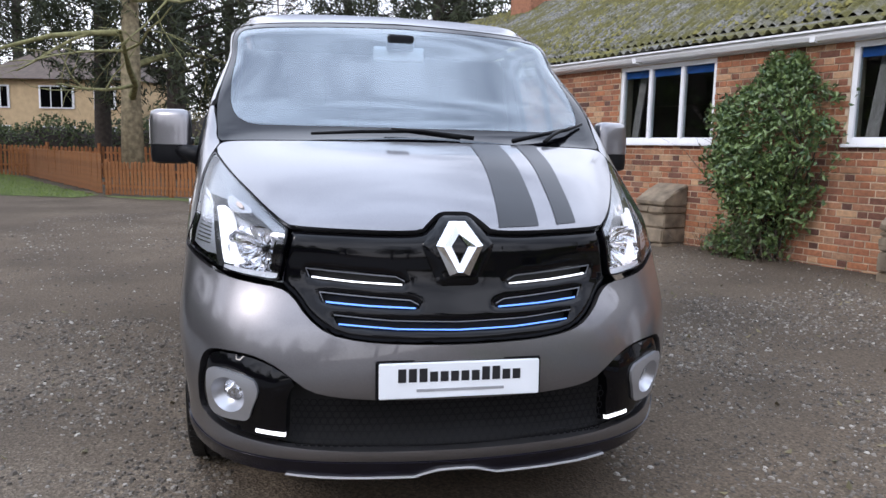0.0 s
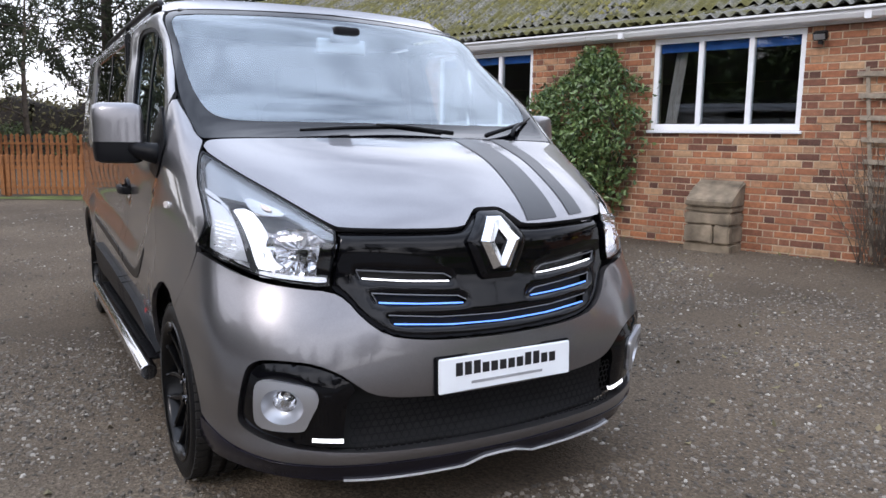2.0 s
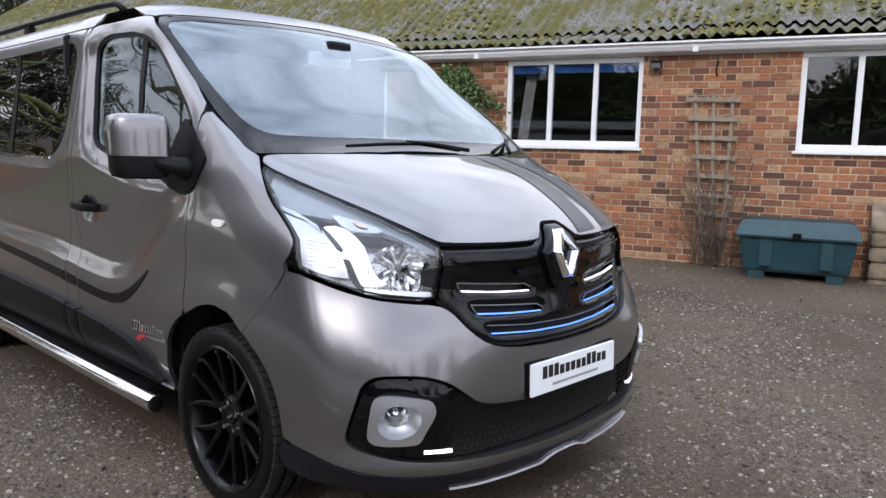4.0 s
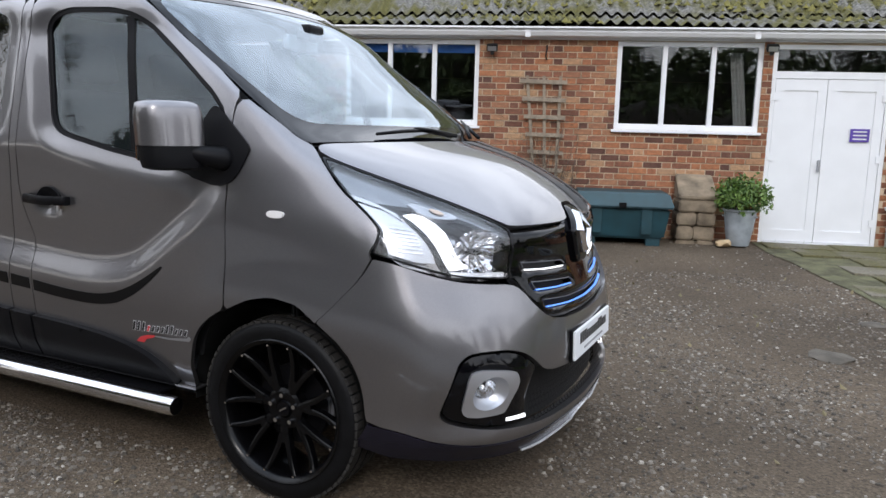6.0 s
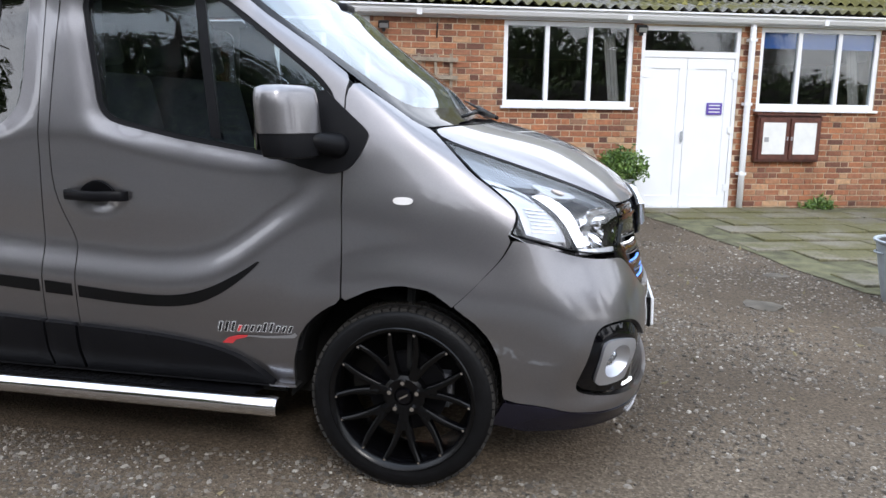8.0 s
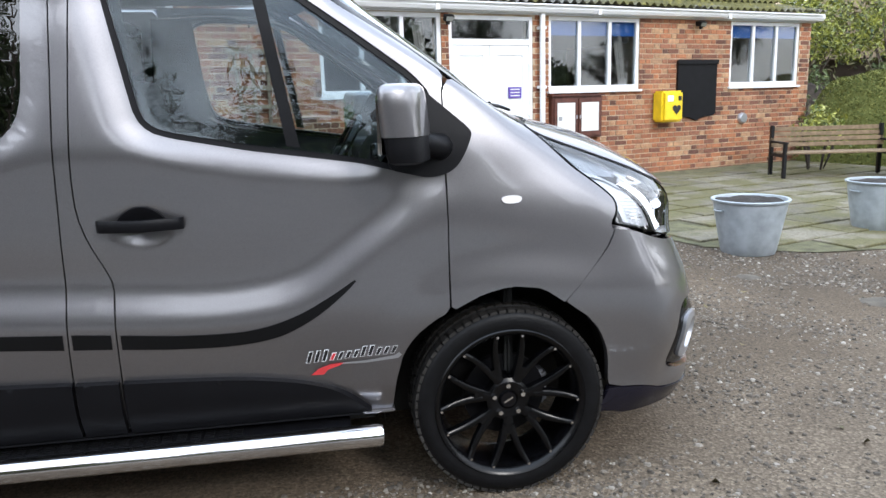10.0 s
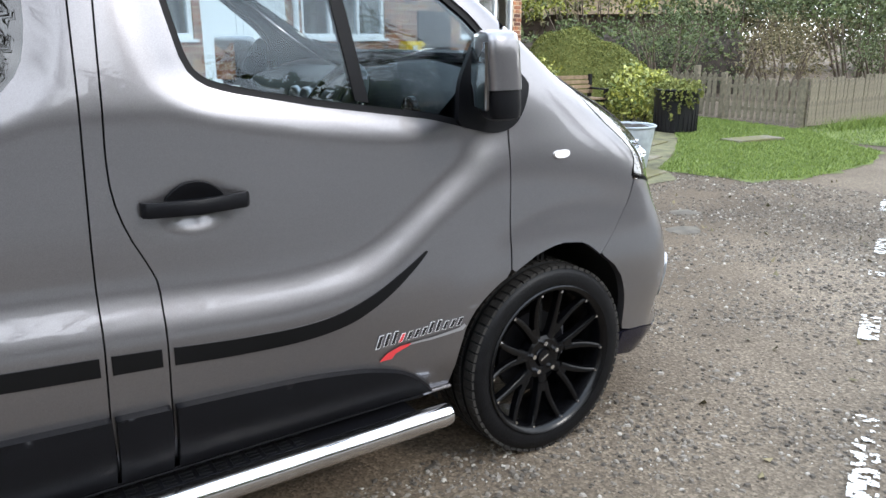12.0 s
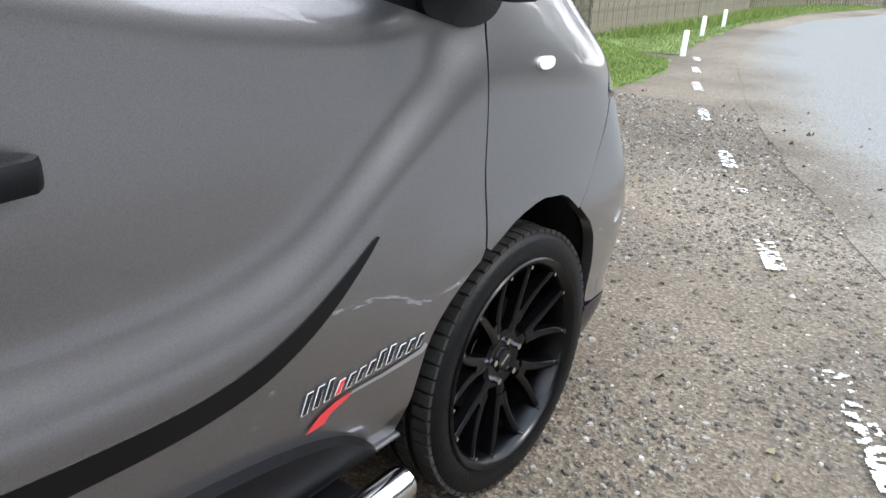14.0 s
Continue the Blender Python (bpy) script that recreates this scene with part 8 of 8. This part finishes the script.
# ---- fences ----
def fence(name, label, pts, height, pitch, width, mat, pointed, seed, post_every=2.0, group="fences", rail=True):
    """Posts, two rails and upright pales along a line of ground points."""
    f = empty(name, label, "fence", group=group)
    rnd = random.Random(seed)
    meshes = []
    for k in range(4):
        h = height * (1 + rnd.uniform(-0.03, 0.03))
        w, d = width / 2, 0.010
        top = [(-w, h - (0.04 if pointed else 0.0)), (0, h), (w, h - (0.04 if pointed else 0.012))]
        prof = [(-w, 0.04), (w, 0.04)] + top[::-1]
        V = [(x, y, z) for y in (-d, d) for x, z in prof]
        n = len(prof)
        me = bpy.data.meshes.new("pale")
        me.from_pydata(V, [], [tuple(range(n)), tuple(range(n, 2 * n))[::-1]] + [(i, (i + 1) % n, n + (i + 1) % n, n + i) for i in range(n)])
        me.materials.append(mat)
        meshes.append(me)
    for (ax, ay), (bx_, by_) in zip(pts, pts[1:]):
        ln = math.hypot(bx_ - ax, by_ - ay)
        ang = math.degrees(math.atan2(by_ - ay, bx_ - ax))
        for k in range(int(ln / pitch)):
            t = (k + 0.5) * pitch / ln
            x, y = ax + (bx_ - ax) * t, ay + (by_ - ay) * t
            ob = new("pale", rnd.choice(meshes))
            ob.parent = f
            ob.matrix_local = pose(x, y, ground_z(x, y) + rnd.uniform(-0.012, 0.012), rnd.uniform(-1, 1), rnd.uniform(-1.2, 1.2), ang)
        m = Matrix.Translation((ax, ay, ground_z(ax, ay))) @ Matrix.Rotation(radians(ang), 4, "Z")
        for z in (height * 0.28, height * 0.74):
            part("rail", box_bm((0, 0.012, z - 0.03), (ln, 0.05, z + 0.03), 0.004, m), mat, f)
        for k in range(int(ln / post_every) + 1):
            x = min(k * post_every, ln - 0.05)
            part("post", box_bm((x - 0.045, 0.045, -0.1), (x + 0.045, 0.135, height * 1.03), 0.006, m), mat, f)
    return f


fence("picket_fence", "weathered grey wooden picket fence", [(9.55, 10.3), (9.94, 5.78), (10.0, 4.2)], 0.78, 0.118, 0.075, M_GREYWOOD, True, 1)
fence("board_fence", "weathered grey-green close-board fence along the lane", [(10.0, 4.15), (14.97, 4.25), (19.5, 4.6)], 0.78, 0.112, 0.106, M_GREYWOOD, False, 2)
fence("picket_fence", "far grey picket fence beside the lane", [(19.8, 4.6), (23.5, 4.2), (30, 1.5)], 0.92, 0.14, 0.08, M_GREYWOOD, True, 3)
fence("brown_fence", "brown-stained picket fence before the trees", [(-16.5, -4.8), (-12.4, 1.0), (-11.6, 3.0)], 0.84, 0.118, 0.078, M_BROWNFENCE, True, 4)
fence("brown_board_fence", "brown-stained close-board fence behind the grass", [(-30, -11.2), (-16.55, -4.85)], 0.98, 0.125, 0.119, M_BROWNFENCE, False, 5)
fence("brown_fence", "second brown picket fence under the trees", [(-21, 4), (-23.5, -3), (-26.5, -10.5)], 1.1, 0.16, 0.095, M_BROWNFENCE, True, 6)
q = on(10.62, 0.9)
fence("picket_gate", "short grey picket panel beside the building", [(q.x, q.y), (q.x + 0.9, q.y - 0.15)], 0.95, 0.11, 0.07, M_GREYWOOD, True, 7)
for x, y in ((8.95, 2.17), (11.74, 2.95), (13.8, 3.3)):
    ob = part("marker_post", rounded_block((-0.05, -0.035, -0.1), (0.05, 0.035, 0.34), 0.02), M_POST, smooth=True, angle=50)
    ob.matrix_world = pose(x, y, ground_z(x, y), 2, -3, 15)
    tagged(ob, "short white painted marker post on the verge", "post", "marker posts")
iron = part("drain_cover", box_bm((-0.45, -0.18, 0.0), (0.45, 0.18, 0.035), 0.008), M_SLAB)
iron.matrix_world = pose(8.0, 3.75, ground_z(8, 3.75) + 0.01, 0, 0, -8)
tagged(iron, "flat stone slab sunk in the lawn", "paving")

# ---- shrubs and trees beyond the terrace and lane ----
for k, (x, y, rx, rz_, lab) in enumerate(((10.6, 14.6, 2.0, 1.75, "tall yellow-tinged evergreen shrub behind the mound"), (13.6, 12.6, 2.1, 1.85, "tall yellow-tinged evergreen shrub behind the fence"), (12.3, 16.5, 2.3, 2.0, "tall mixed evergreen shrub at the garden edge"),
                                      (16.2, 10.2, 2.0, 1.6, "dark evergreen shrub behind the grey fence"), (18.6, 8.0, 1.9, 1.5, "dark evergreen shrub behind the grey fence"))):
    shrub("garden_shrub", (x, y, 0.35), (rx, rx * 0.9, rz_), M_RHODO if k < 3 else M_HEDGELEAF, M_BARETWIG, 30 + k, 560, 17, 0.115, lab, 0.10, 16, "garden shrubs", -0.05, shell=0.55)
for k, (x, y, r) in enumerate(((14.6, 7.6, 1.0), (13.0, 9.6, 1.2), (21.5, 7.2, 1.6), (25, 6.4, 1.8), (30, 5.5, 2.2), (17.2, 6.6, 1.0))):
    shrub("winter_shrub", (x, y, 0.1), (r, r, r * 0.95), M_HEDGELEAF if k % 2 else M_BROWNLEAF, M_BARETWIG, 50 + k, 300, 13, 0.06, "loose half-bare winter shrub behind the fence", 0.16, 12, "winter shrubs", -0.6, shell=0.3)
g = np.random.default_rng(61)
cs = []
for k in range(34):
    t = k / 33
    x, y = 4 + 38 * t, 24 - 14 * t + 2.0 * math.sin(k * 2.1)
    cs.append(clumps(g, (x, y, 2.4), (2.0, 2.0, 2.5 + 0.6 * math.sin(k * 1.7)), 150, 8, 0.25, -0.9, 0.4))
wood = leaves("winter_scrub", np.concatenate(cs), 0.30, 0.10, M_SCRUB, None, "brown winter scrub and saplings behind the garden", 62)
tagged(wood, category="scrub", kind="stuff")
for k, (x, y, h) in enumerate(((12, 21, 9), (17, 19, 10), (23, 15, 9), (8.5, 23, 11), (30, 11, 10), (36, 6, 11))):
    bare_tree((x, y, 0.1), h, 0.14, 70 + k, M_BARETWIG, "slender bare winter tree behind the scrub", 0.25, 2, 0.7, forks=3, limbs=10)

# trees beyond the brown fence
big = bare_tree((-21.8, -5.1, 0.0), 15, 0.30, 5, M_TWIG, "tall bark trunk with hanging mossy twigs", 0.17, 3, 1.0, 0.18, 3, 13, "bare trees")
bare_tree((-23.5, -11.6, 0.0), 13, 0.24, 6, M_TWIG, "leaning bark trunk with mossy twigs", 0.25, 2, 1.0, 0.1, 3, 8)
bare_tree((-27.5, -0.8, 0.0), 7, 0.10, 7, M_BARETWIG, "small bare tree before the far hedge", 0.25, 3, 0.7, 0.0, 3, 8)
c1 = conifer((-24.2, -4.1, 0), 15, 0.36, 1, 3.6, "tall dark conifer with drooping boughs")
c2 = conifer((-28.6, -7.4, 0), 16, 0.34, 2, 6.4, "tall dark conifer with drooping boughs")
c3 = conifer((-30.5, 2.2, 0), 14, 0.30, 3, 4.6, "tall dark conifer with drooping boughs")
for src, x, y, a, s in ((c1, -52, -17.5, 40, 1.25), (c2, -25.5, 5.2, 80, 0.95), (c3, -22.5, 9.5, 10, 0.9), (c1, -28.5, 12, 160, 1.0), (c2, -36, -3.0, 200, 1.0), (c3, -27.0, -17.5, 120, 1.0), (c1, -31.5, -20, 250, 1.1), (c2, -18.5, 14.5, 300, 0.85), (c3, -33.5, 8, 330, 1.1),
                        (c2, 31, -3, 15, 0.7), (c1, 36, -11, 95, 0.75), (c3, 33, 5, 190, 0.75), (c1, 27, -15.5, 280, 0.65), (c2, 42, -1, 60, 0.85), (c3, 22, -18, 30, 0.65), (c2, -9.4, -20.8, 20, 0.85), (c3, 10.5, -19.5, 140, 0.7), (c3, -2.0, -22.0, 240, 0.85), (c1, -5.2, -18.2, 210, 0.68), (c1, 4.5, -22, 65, 0.75), (c3, -24, -30, 30, 0.95), (c2, -28, -28, 220, 0.8)):
    copy_thing(src, pose(x, y, 0, 0, 0, a) @ Matrix.Diagonal((s, s, s, 1)))
bare_tree((2.6, -17.0, 0.0), 9.5, 0.20, 9, M_BARETWIG, "spreading bare tree across the lane", 0.28, 3, 1.0, 0.0, 3, 12)
bt2 = bare_tree((-10.6, -16.2, 0.0), 14, 0.26, 10, M_BARETWIG, "spreading bare tree across the lane", 0.28, 3, 1.0, 0.0, 3, 11)
copy_thing(bt2, pose(16, -18, 0, 0, 0, 100) @ Matrix.Diagonal((0.65, 0.65, 0.65, 1)))


def hedge(name, label, pts, half, top, mat, seed, count, leaf):
    g = np.random.default_rng(seed)
    ob = empty(name, label, "hedge", group="hedges")
    cs = []
    for (ax, ay), (bx_, by_) in zip(pts, pts[1:]):
        ln = math.hypot(bx_ - ax, by_ - ay)
        m = int(count * ln)
        t, w, z = g.uniform(0, 1, m), g.uniform(-1, 1, m), g.uniform(0.05, 1, m) ** 0.7
        bump = 1 + 0.12 * np.sin(t * ln * 1.7) + 0.08 * np.sin(t * ln * 4.1 + 1)
        nx, ny = -(by_ - ay) / ln, (bx_ - ax) / ln
        cs.append(np.stack([ax + (bx_ - ax) * t + nx * w * half * bump, ay + (by_ - ay) * t + ny * w * half * bump, z * top * bump * (1 - 0.15 * w * w)], -1) + g.normal(size=(m, 3)) * 0.08)
        # closed dark sheet stands in for the shade inside the hedge
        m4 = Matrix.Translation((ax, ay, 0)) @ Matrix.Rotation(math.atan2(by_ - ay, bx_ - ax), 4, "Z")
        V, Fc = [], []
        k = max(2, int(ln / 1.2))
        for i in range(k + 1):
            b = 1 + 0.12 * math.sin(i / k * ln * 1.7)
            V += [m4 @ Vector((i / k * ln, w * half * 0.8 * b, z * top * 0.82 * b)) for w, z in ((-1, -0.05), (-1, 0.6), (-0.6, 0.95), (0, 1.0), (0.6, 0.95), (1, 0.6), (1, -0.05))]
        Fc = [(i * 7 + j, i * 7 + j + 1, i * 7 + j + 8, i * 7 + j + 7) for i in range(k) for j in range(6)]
        finish("core", V, Fc, M_DARKBARK, ob, "dark core sheet for the shaded inside")
    leaves("foliage", np.concatenate(cs), leaf, leaf * 0.5, mat, ob, "", seed)
    return ob


hedge("hedge", "tall dark hedge before the buff house", [(-31.5, -5.8), (-35.5, -19)], 0.9, 2.1, M_HEDGELEAF, 81, 800, 0.17)
hedge("hedge", "low dark hedge under the trees", [(-25, 6), (-29, -3), (-31, -5.6)], 0.8, 1.4, M_HEDGELEAF, 84, 600, 0.16)
hedge("pale_hedge", "pale winter hedge in the distance", [(-33, 14), (-38, 0), (-44, -9)], 1.6, 3.3, M_PALEHEDGE, 82, 520, 0.2)
# hedge added to fill the shadowy understory and hide the outbuilding wall
hedge("hedge", "hedge added for the shadowy growth under the garden shrubs", [(9.3, 13.6), (12.0, 12.4), (15.4, 9.4)], 0.7, 1.75, M_HEDGELEAF, 88, 900, 0.13)
hedge("hedge", "dark hedge across the lane", [(-5, -15.2), (0, -13.2), (8, -11.2), (16, -9.2), (24, -9.5), (34, -15)], 1.3, 2.9, M_HEDGELEAF, 83, 200, 0.32)

hedge("tree_belt", "tall dense evergreen belt across the lane", [(-36, -32.5), (-15, -20.2), (-6, -17.6)], 1.7, 9.8, M_HEDGELEAF, 85, 700, 0.46)
hedge("tree_belt", "dense evergreen belt across the lane", [(-6, -17.6), (5, -18.2)], 1.6, 5.2, M_HEDGELEAF, 87, 600, 0.46)

hedge("tree_belt", "lower evergreen belt across the lane", [(5, -18.2), (14, -17.5), (24, -17.2)], 1.5, 5.0, M_HEDGELEAF, 86, 420, 0.42)

# buff house in the distance
house = empty("house", "buff brick house with white windows and a brown roof", "house", (-44.0, -17.4, 0), rz=72)
bm = box_bm((0, 0, -0.2), (9.5, 6.5, 4.7))
part("wall", bm, M_RENDER, house, "buff brick walls")
V = [(-0.3, -0.4, 4.6), (9.8, -0.4, 4.6), (9.8, 6.9, 4.6), (-0.3, 6.9, 4.6), (2.2, 3.25, 6.6), (7.4, 3.25, 6.6)]
finish("roof", V, [(0, 1, 5, 4), (1, 2, 5), (2, 3, 4, 5), (3, 0, 4), (0, 3, 2, 1)], M_SLATE, house, "brown tiled hipped roof", smooth=False)
for x, w in ((1.2, 0.9), (4.0, 1.9), (7.2, 1.1)):
    for z in (0.9, 3.1):
        wn_ = part("window", box_bm((x - 0.08, -0.06, z - 0.08), (x + w + 0.08, 0.02, z + 1.18), 0.0), M_UPVC, house, "white-framed window")
        for j in range(max(1, round(w / 0.6))):
            s = w / max(1, round(w / 0.6))
            part("pane", box_bm((x + j * s + 0.04, -0.075, z), (x + (j + 1) * s - 0.04, -0.062, z + 1.1)), M_GLOSSBLACK, wn_)

barn = empty("outbuilding", "low brown-roofed outbuilding behind the garden shrubs", "building", (13.6, 19.4, 0), rz=-43)
part("wall", box_bm((0, 0, -0.2), (9.0, 5.0, 2.3)), M_SLATE, barn, "dark timber walls")
V = [(-0.4, -0.4, 2.2), (9.4, -0.4, 2.2), (9.4, 5.4, 2.2), (-0.4, 5.4, 2.2), (1.2, 2.5, 4.5), (8.0, 2.5, 4.5)]
finish("roof", V, [(0, 1, 5, 4), (1, 2, 5), (2, 3, 4, 5), (3, 0, 4), (0, 3, 2, 1)], M_BARNROOF, barn, "weathered brown roof", smooth=False)

# ---- loose stuff on the ground ----
def blades(name, poly, count, h, seed, label):
    g = np.random.default_rng(seed)
    P = np.array(poly)
    pts = g.uniform(P.min(0), P.max(0), (count * 3, 2))
    ok = inside2([tuple(p) for p in poly], pts[:, 0], pts[:, 1])
    pts = pts[ok][:count]
    m = len(pts)
    a, k = g.uniform(0, 6.28, m), g.uniform(0.5, 1.3, m) * h
    lean = g.normal(size=(m, 2)) * h * 0.5
    z = np.array([ground_z(x, y) for x, y in pts]) + 0.010
    w = 0.004 + 0.003 * g.uniform(0, 1, m)
    V = np.stack([np.stack([pts[:, 0] - w * np.cos(a), pts[:, 1] - w * np.sin(a), z], -1), np.stack([pts[:, 0] + w * np.cos(a), pts[:, 1] + w * np.sin(a), z], -1), np.stack([pts[:, 0] + lean[:, 0], pts[:, 1] + lean[:, 1], z + k], -1)], 1).reshape(-1, 3)
    ob = finish(name, V.tolist(), [(i, i + 1, i + 2) for i in range(0, 3 * m, 3)], M_GRASSBLADE, None, label, smooth=False)
    return tagged(ob, label, "grass", kind="stuff")


blades("grass", LAWN, 34000, 0.032, 1, "short green lawn grass")
blades("grass", VERGE, 26000, 0.04, 2, "rough green verge grass")
blades("grass", BACK_LAWN, 9000, 0.07, 3, "bright green grass by the brown fence")
blades("grass", [(10.0, 4.0), (15, 4.0), (20, 4.3), (20, 3.6), (12, 3.4), (10.1, 3.6)], 5000, 0.16, 4, "long pale grass at the fence foot")
blades("grass", [(on(u, v).x, on(u, v).y) for u, v in ((-15, -0.02), (-15, -0.28), (-4, -0.16), (1, -0.22), (5, -0.06), (10.5, -0.1), (10.5, -0.02))], 2600, 0.05, 5, "tufts of grass along the wall foot")

def gravel(name, count, area, least, most, seed, label, round_top):
    """Loose stones over the forecourt, in drifts, none on lawn, terrace or lane."""
    g = np.random.default_rng(seed)
    px, py = g.uniform(area[0], area[1], count), g.uniform(area[2], area[3], count)
    drift = np.sin(px * 2.3 + 1.7 * np.sin(py * 1.1)) * np.sin(py * 2.9 + px * 0.7) + 0.6 * np.sin(px * 7.1 + py * 3.3) * np.sin(py * 6.3 - px * 2.2)
    keep = g.uniform(-1.2, 1.0, count) < drift
    keep &= ~((px > -4) & (px < 0.75) & (np.abs(py) < 0.75))
    keep &= py > np.interp(px, [p[0] for p in ROAD_EDGE], [p[1] for p in ROAD_EDGE]) - 0.7 * g.uniform(0, 1, count) ** 2
    keep &= ~inside2(TERRACE, px, py) & ~inside2(LAWN, px, py)
    px, py = px[keep], py[keep]
    n = len(px)
    size = least + (most - least) * g.uniform(0, 1, n) ** 2.6
    rows = [(1.0, -0.15), (0.66, 0.62)] if round_top else [(1.0, -0.1), (0.45, 0.6)]
    a0, V = g.uniform(0, 6.28, n), []
    sx, sy, sz = size * g.uniform(0.8, 1.35, n), size * g.uniform(0.65, 1.0, n), size * g.uniform(0.6, 1.1, n)
    base = np.array([ground_z(x, y) for x, y in zip(px, py)])
    for r, h in rows:
        for k in range(5):
            w = 6.2832 * k / 5
            q = r * g.uniform(0.8, 1.15, n)
            u, v = sx * q * math.cos(w), sy * q * math.sin(w)
            V.append(np.stack([px + np.cos(a0) * u - np.sin(a0) * v, py + np.sin(a0) * u + np.cos(a0) * v, base + sz * h * g.uniform(0.8, 1.2, n)], -1))
    V = np.stack(V, 1).reshape(-1, 3)
    m = 5 * len(rows)
    quads = [(r * 5 + k, r * 5 + (k + 1) % 5, r * 5 + 5 + (k + 1) % 5, r * 5 + 5 + k) for r in range(len(rows) - 1) for k in range(5)]
    Fc = []
    for i in range(0, n * m, m):
        Fc += [(a + i, b + i, c + i, d + i) for a, b, c, d in quads]
        Fc.append((i + m - 5, i + m - 4, i + m - 3, i + m - 2, i + m - 1))
    return tagged(finish(name, V, Fc, M_STONES, smooth=False), label, "gravel", kind="stuff")


gravel("loose_gravel", 110000, (-2.6, 5.6, -3.1, 4.4), 0.0048, 0.0165, 99, "loose grey and brown stones on the forecourt", True)
gravel("far_gravel", 46000, (-11.5, 3.4, -4.5, 6.4), 0.006, 0.019, 95, "scattered stones on the back of the forecourt", False)
gravel("grit", 80000, (-2.2, 4.6, -3.0, 2.6), 0.0026, 0.0058, 96, "fine brown grit between the stones", False)
g = np.random.default_rng(98)
m = 260
px, py = g.uniform(-3, 6, m), g.uniform(-3, 4.8, m)
keep = ~((px > -4.2) & (px < 1.0) & (np.abs(py) < 1.0))
lf = leaves("fallen_leaves", [(x, y, ground_z(x, y) + 0.012) for x, y in zip(px[keep], py[keep])], 0.05, 0.03, M_BROWNLEAF, None, "scattered dry brown leaves on gravel", 97, up=0.85)
tagged(lf, category="leaves", kind="stuff")

# ---- pieces: terrace slabs and bricks ----
slab_meshes = {}
for w in (0.42, 0.60, 0.78):
    bm = box_bm((-w / 2 + 0.008, -0.217, -0.03), (w / 2 - 0.008, 0.217, 0.0))
    bmesh.ops.bevel(bm, geom=[e for e in bm.edges if e.verts[0].co.z > -0.01 and e.verts[1].co.z > -0.01], offset=0.006, segments=1, affect="EDGES")
    me = bpy.data.meshes.new("slab")
    bm.to_mesh(me)
    bm.free()
    me.materials.append(M_SLAB)
    slab_meshes[w] = me
rnd = random.Random(31)
bed = bpy.data.objects["terrace_bed"]
for row in range(14):
    u = 3.0 + rnd.uniform(0, 0.4)
    v = -0.26 - row * 0.45
    while u < 12:
        w = rnd.choice((0.42, 0.60, 0.60, 0.78))
        c = [on(u + a, v + b) for a, b in ((0.0, -0.2), (w, -0.2), (w, 0.2), (0, 0.2))]
        if inside2(TERRACE, np.array([p.x for p in c]), np.array([p.y for p in c])).all():
            p = on(u + w / 2, v)
            ob = new("slab", slab_meshes[w])
            ob.parent = bed
            ob.matrix_local = pose(p.x, p.y, ground_z(p.x, p.y) + 0.022 + rnd.uniform(-0.004, 0.006), rnd.uniform(-0.6, 0.6), rnd.uniform(-0.6, 0.6), 18 + rnd.uniform(-0.6, 0.6))
        u += w

# Flemish bond: headers and stretchers by turns
def brick_box(u0, u1, z0, z1, v):
    e = 0.0025
    V = [(u0, 0.013, z0), (u1, 0.013, z0), (u1, 0.013, z1), (u0, 0.013, z1), (u0, v + 0.002, z0), (u1, v + 0.002, z0), (u1, v + 0.002, z1), (u0, v + 0.002, z1),
         (u0 + e, v, z0 + e), (u1 - e, v, z0 + e), (u1 - e, v, z1 - e), (u0 + e, v, z1 - e)]
    F = [(8, 9, 10, 11)] + [(a, (a + 1) % 4, 4 + (a + 1) % 4, 4 + a) for a in range(4)] + [(4 + a, 4 + (a + 1) % 4, 8 + (a + 1) % 4, 8 + a) for a in range(4)]
    return V, F


single = {}
for w in (0.10, 0.2125):
    V, Fc = brick_box(-w / 2, w / 2, -0.03125, 0.03125, 0.0)
    me = bpy.data.meshes.new("brick")
    me.from_pydata(V, [], Fc)
    me.materials.append(M_BRICK)
    single[w] = me
rnd = random.Random(77)
V, Fc, count = [], [], 0
for course in range(33):
    z0 = 0.015 + course * 0.075
    z1 = z0 + 0.0625
    u = U0 - (0.16875 if course % 2 else 0.0)
    k = 0
    while u < U1:
        w = 0.10 if k % 2 else 0.2125
        spans = [(max(u, U0), min(u + w, U1))]
        for a, b, za, zb in OPEN:
            if z1 > za + 0.002 and z0 < zb - 0.002:
                spans = [s for p, q in spans for s in ((p, min(q, a)), (max(p, b), q)) if s[1] - s[0] > 0.02]
        for p, q in spans:
            dv, dz, du = rnd.uniform(0.002, 0.0065), rnd.uniform(-0.0012, 0.0012), rnd.uniform(-0.0015, 0.0015)
            if q - p > w - 1e-6 and 0.05 < p < 1.62 and 0.3 < z0 < 2.3 and count < 300:
                ob = new("brick", single[w])
                ob.parent = front
                ob.matrix_local = Matrix.Translation(((p + q) / 2 + du, dv, (z0 + z1) / 2 + dz))
                count += 1
            elif q - p > 0.03:
                v4, f4 = brick_box(p + du, q + du, z0 + dz, min(z1 + dz, 2.474), dv)
                b0 = len(V)
                V += v4
                Fc += [tuple(i + b0 for i in f) for f in f4]
        u += w + 0.0125
        k += 1
rest = finish("bricks", V, Fc, M_BRICK, front, "red bricks laid in Flemish bond", smooth=False)
tagged(rest, kind="stuff")
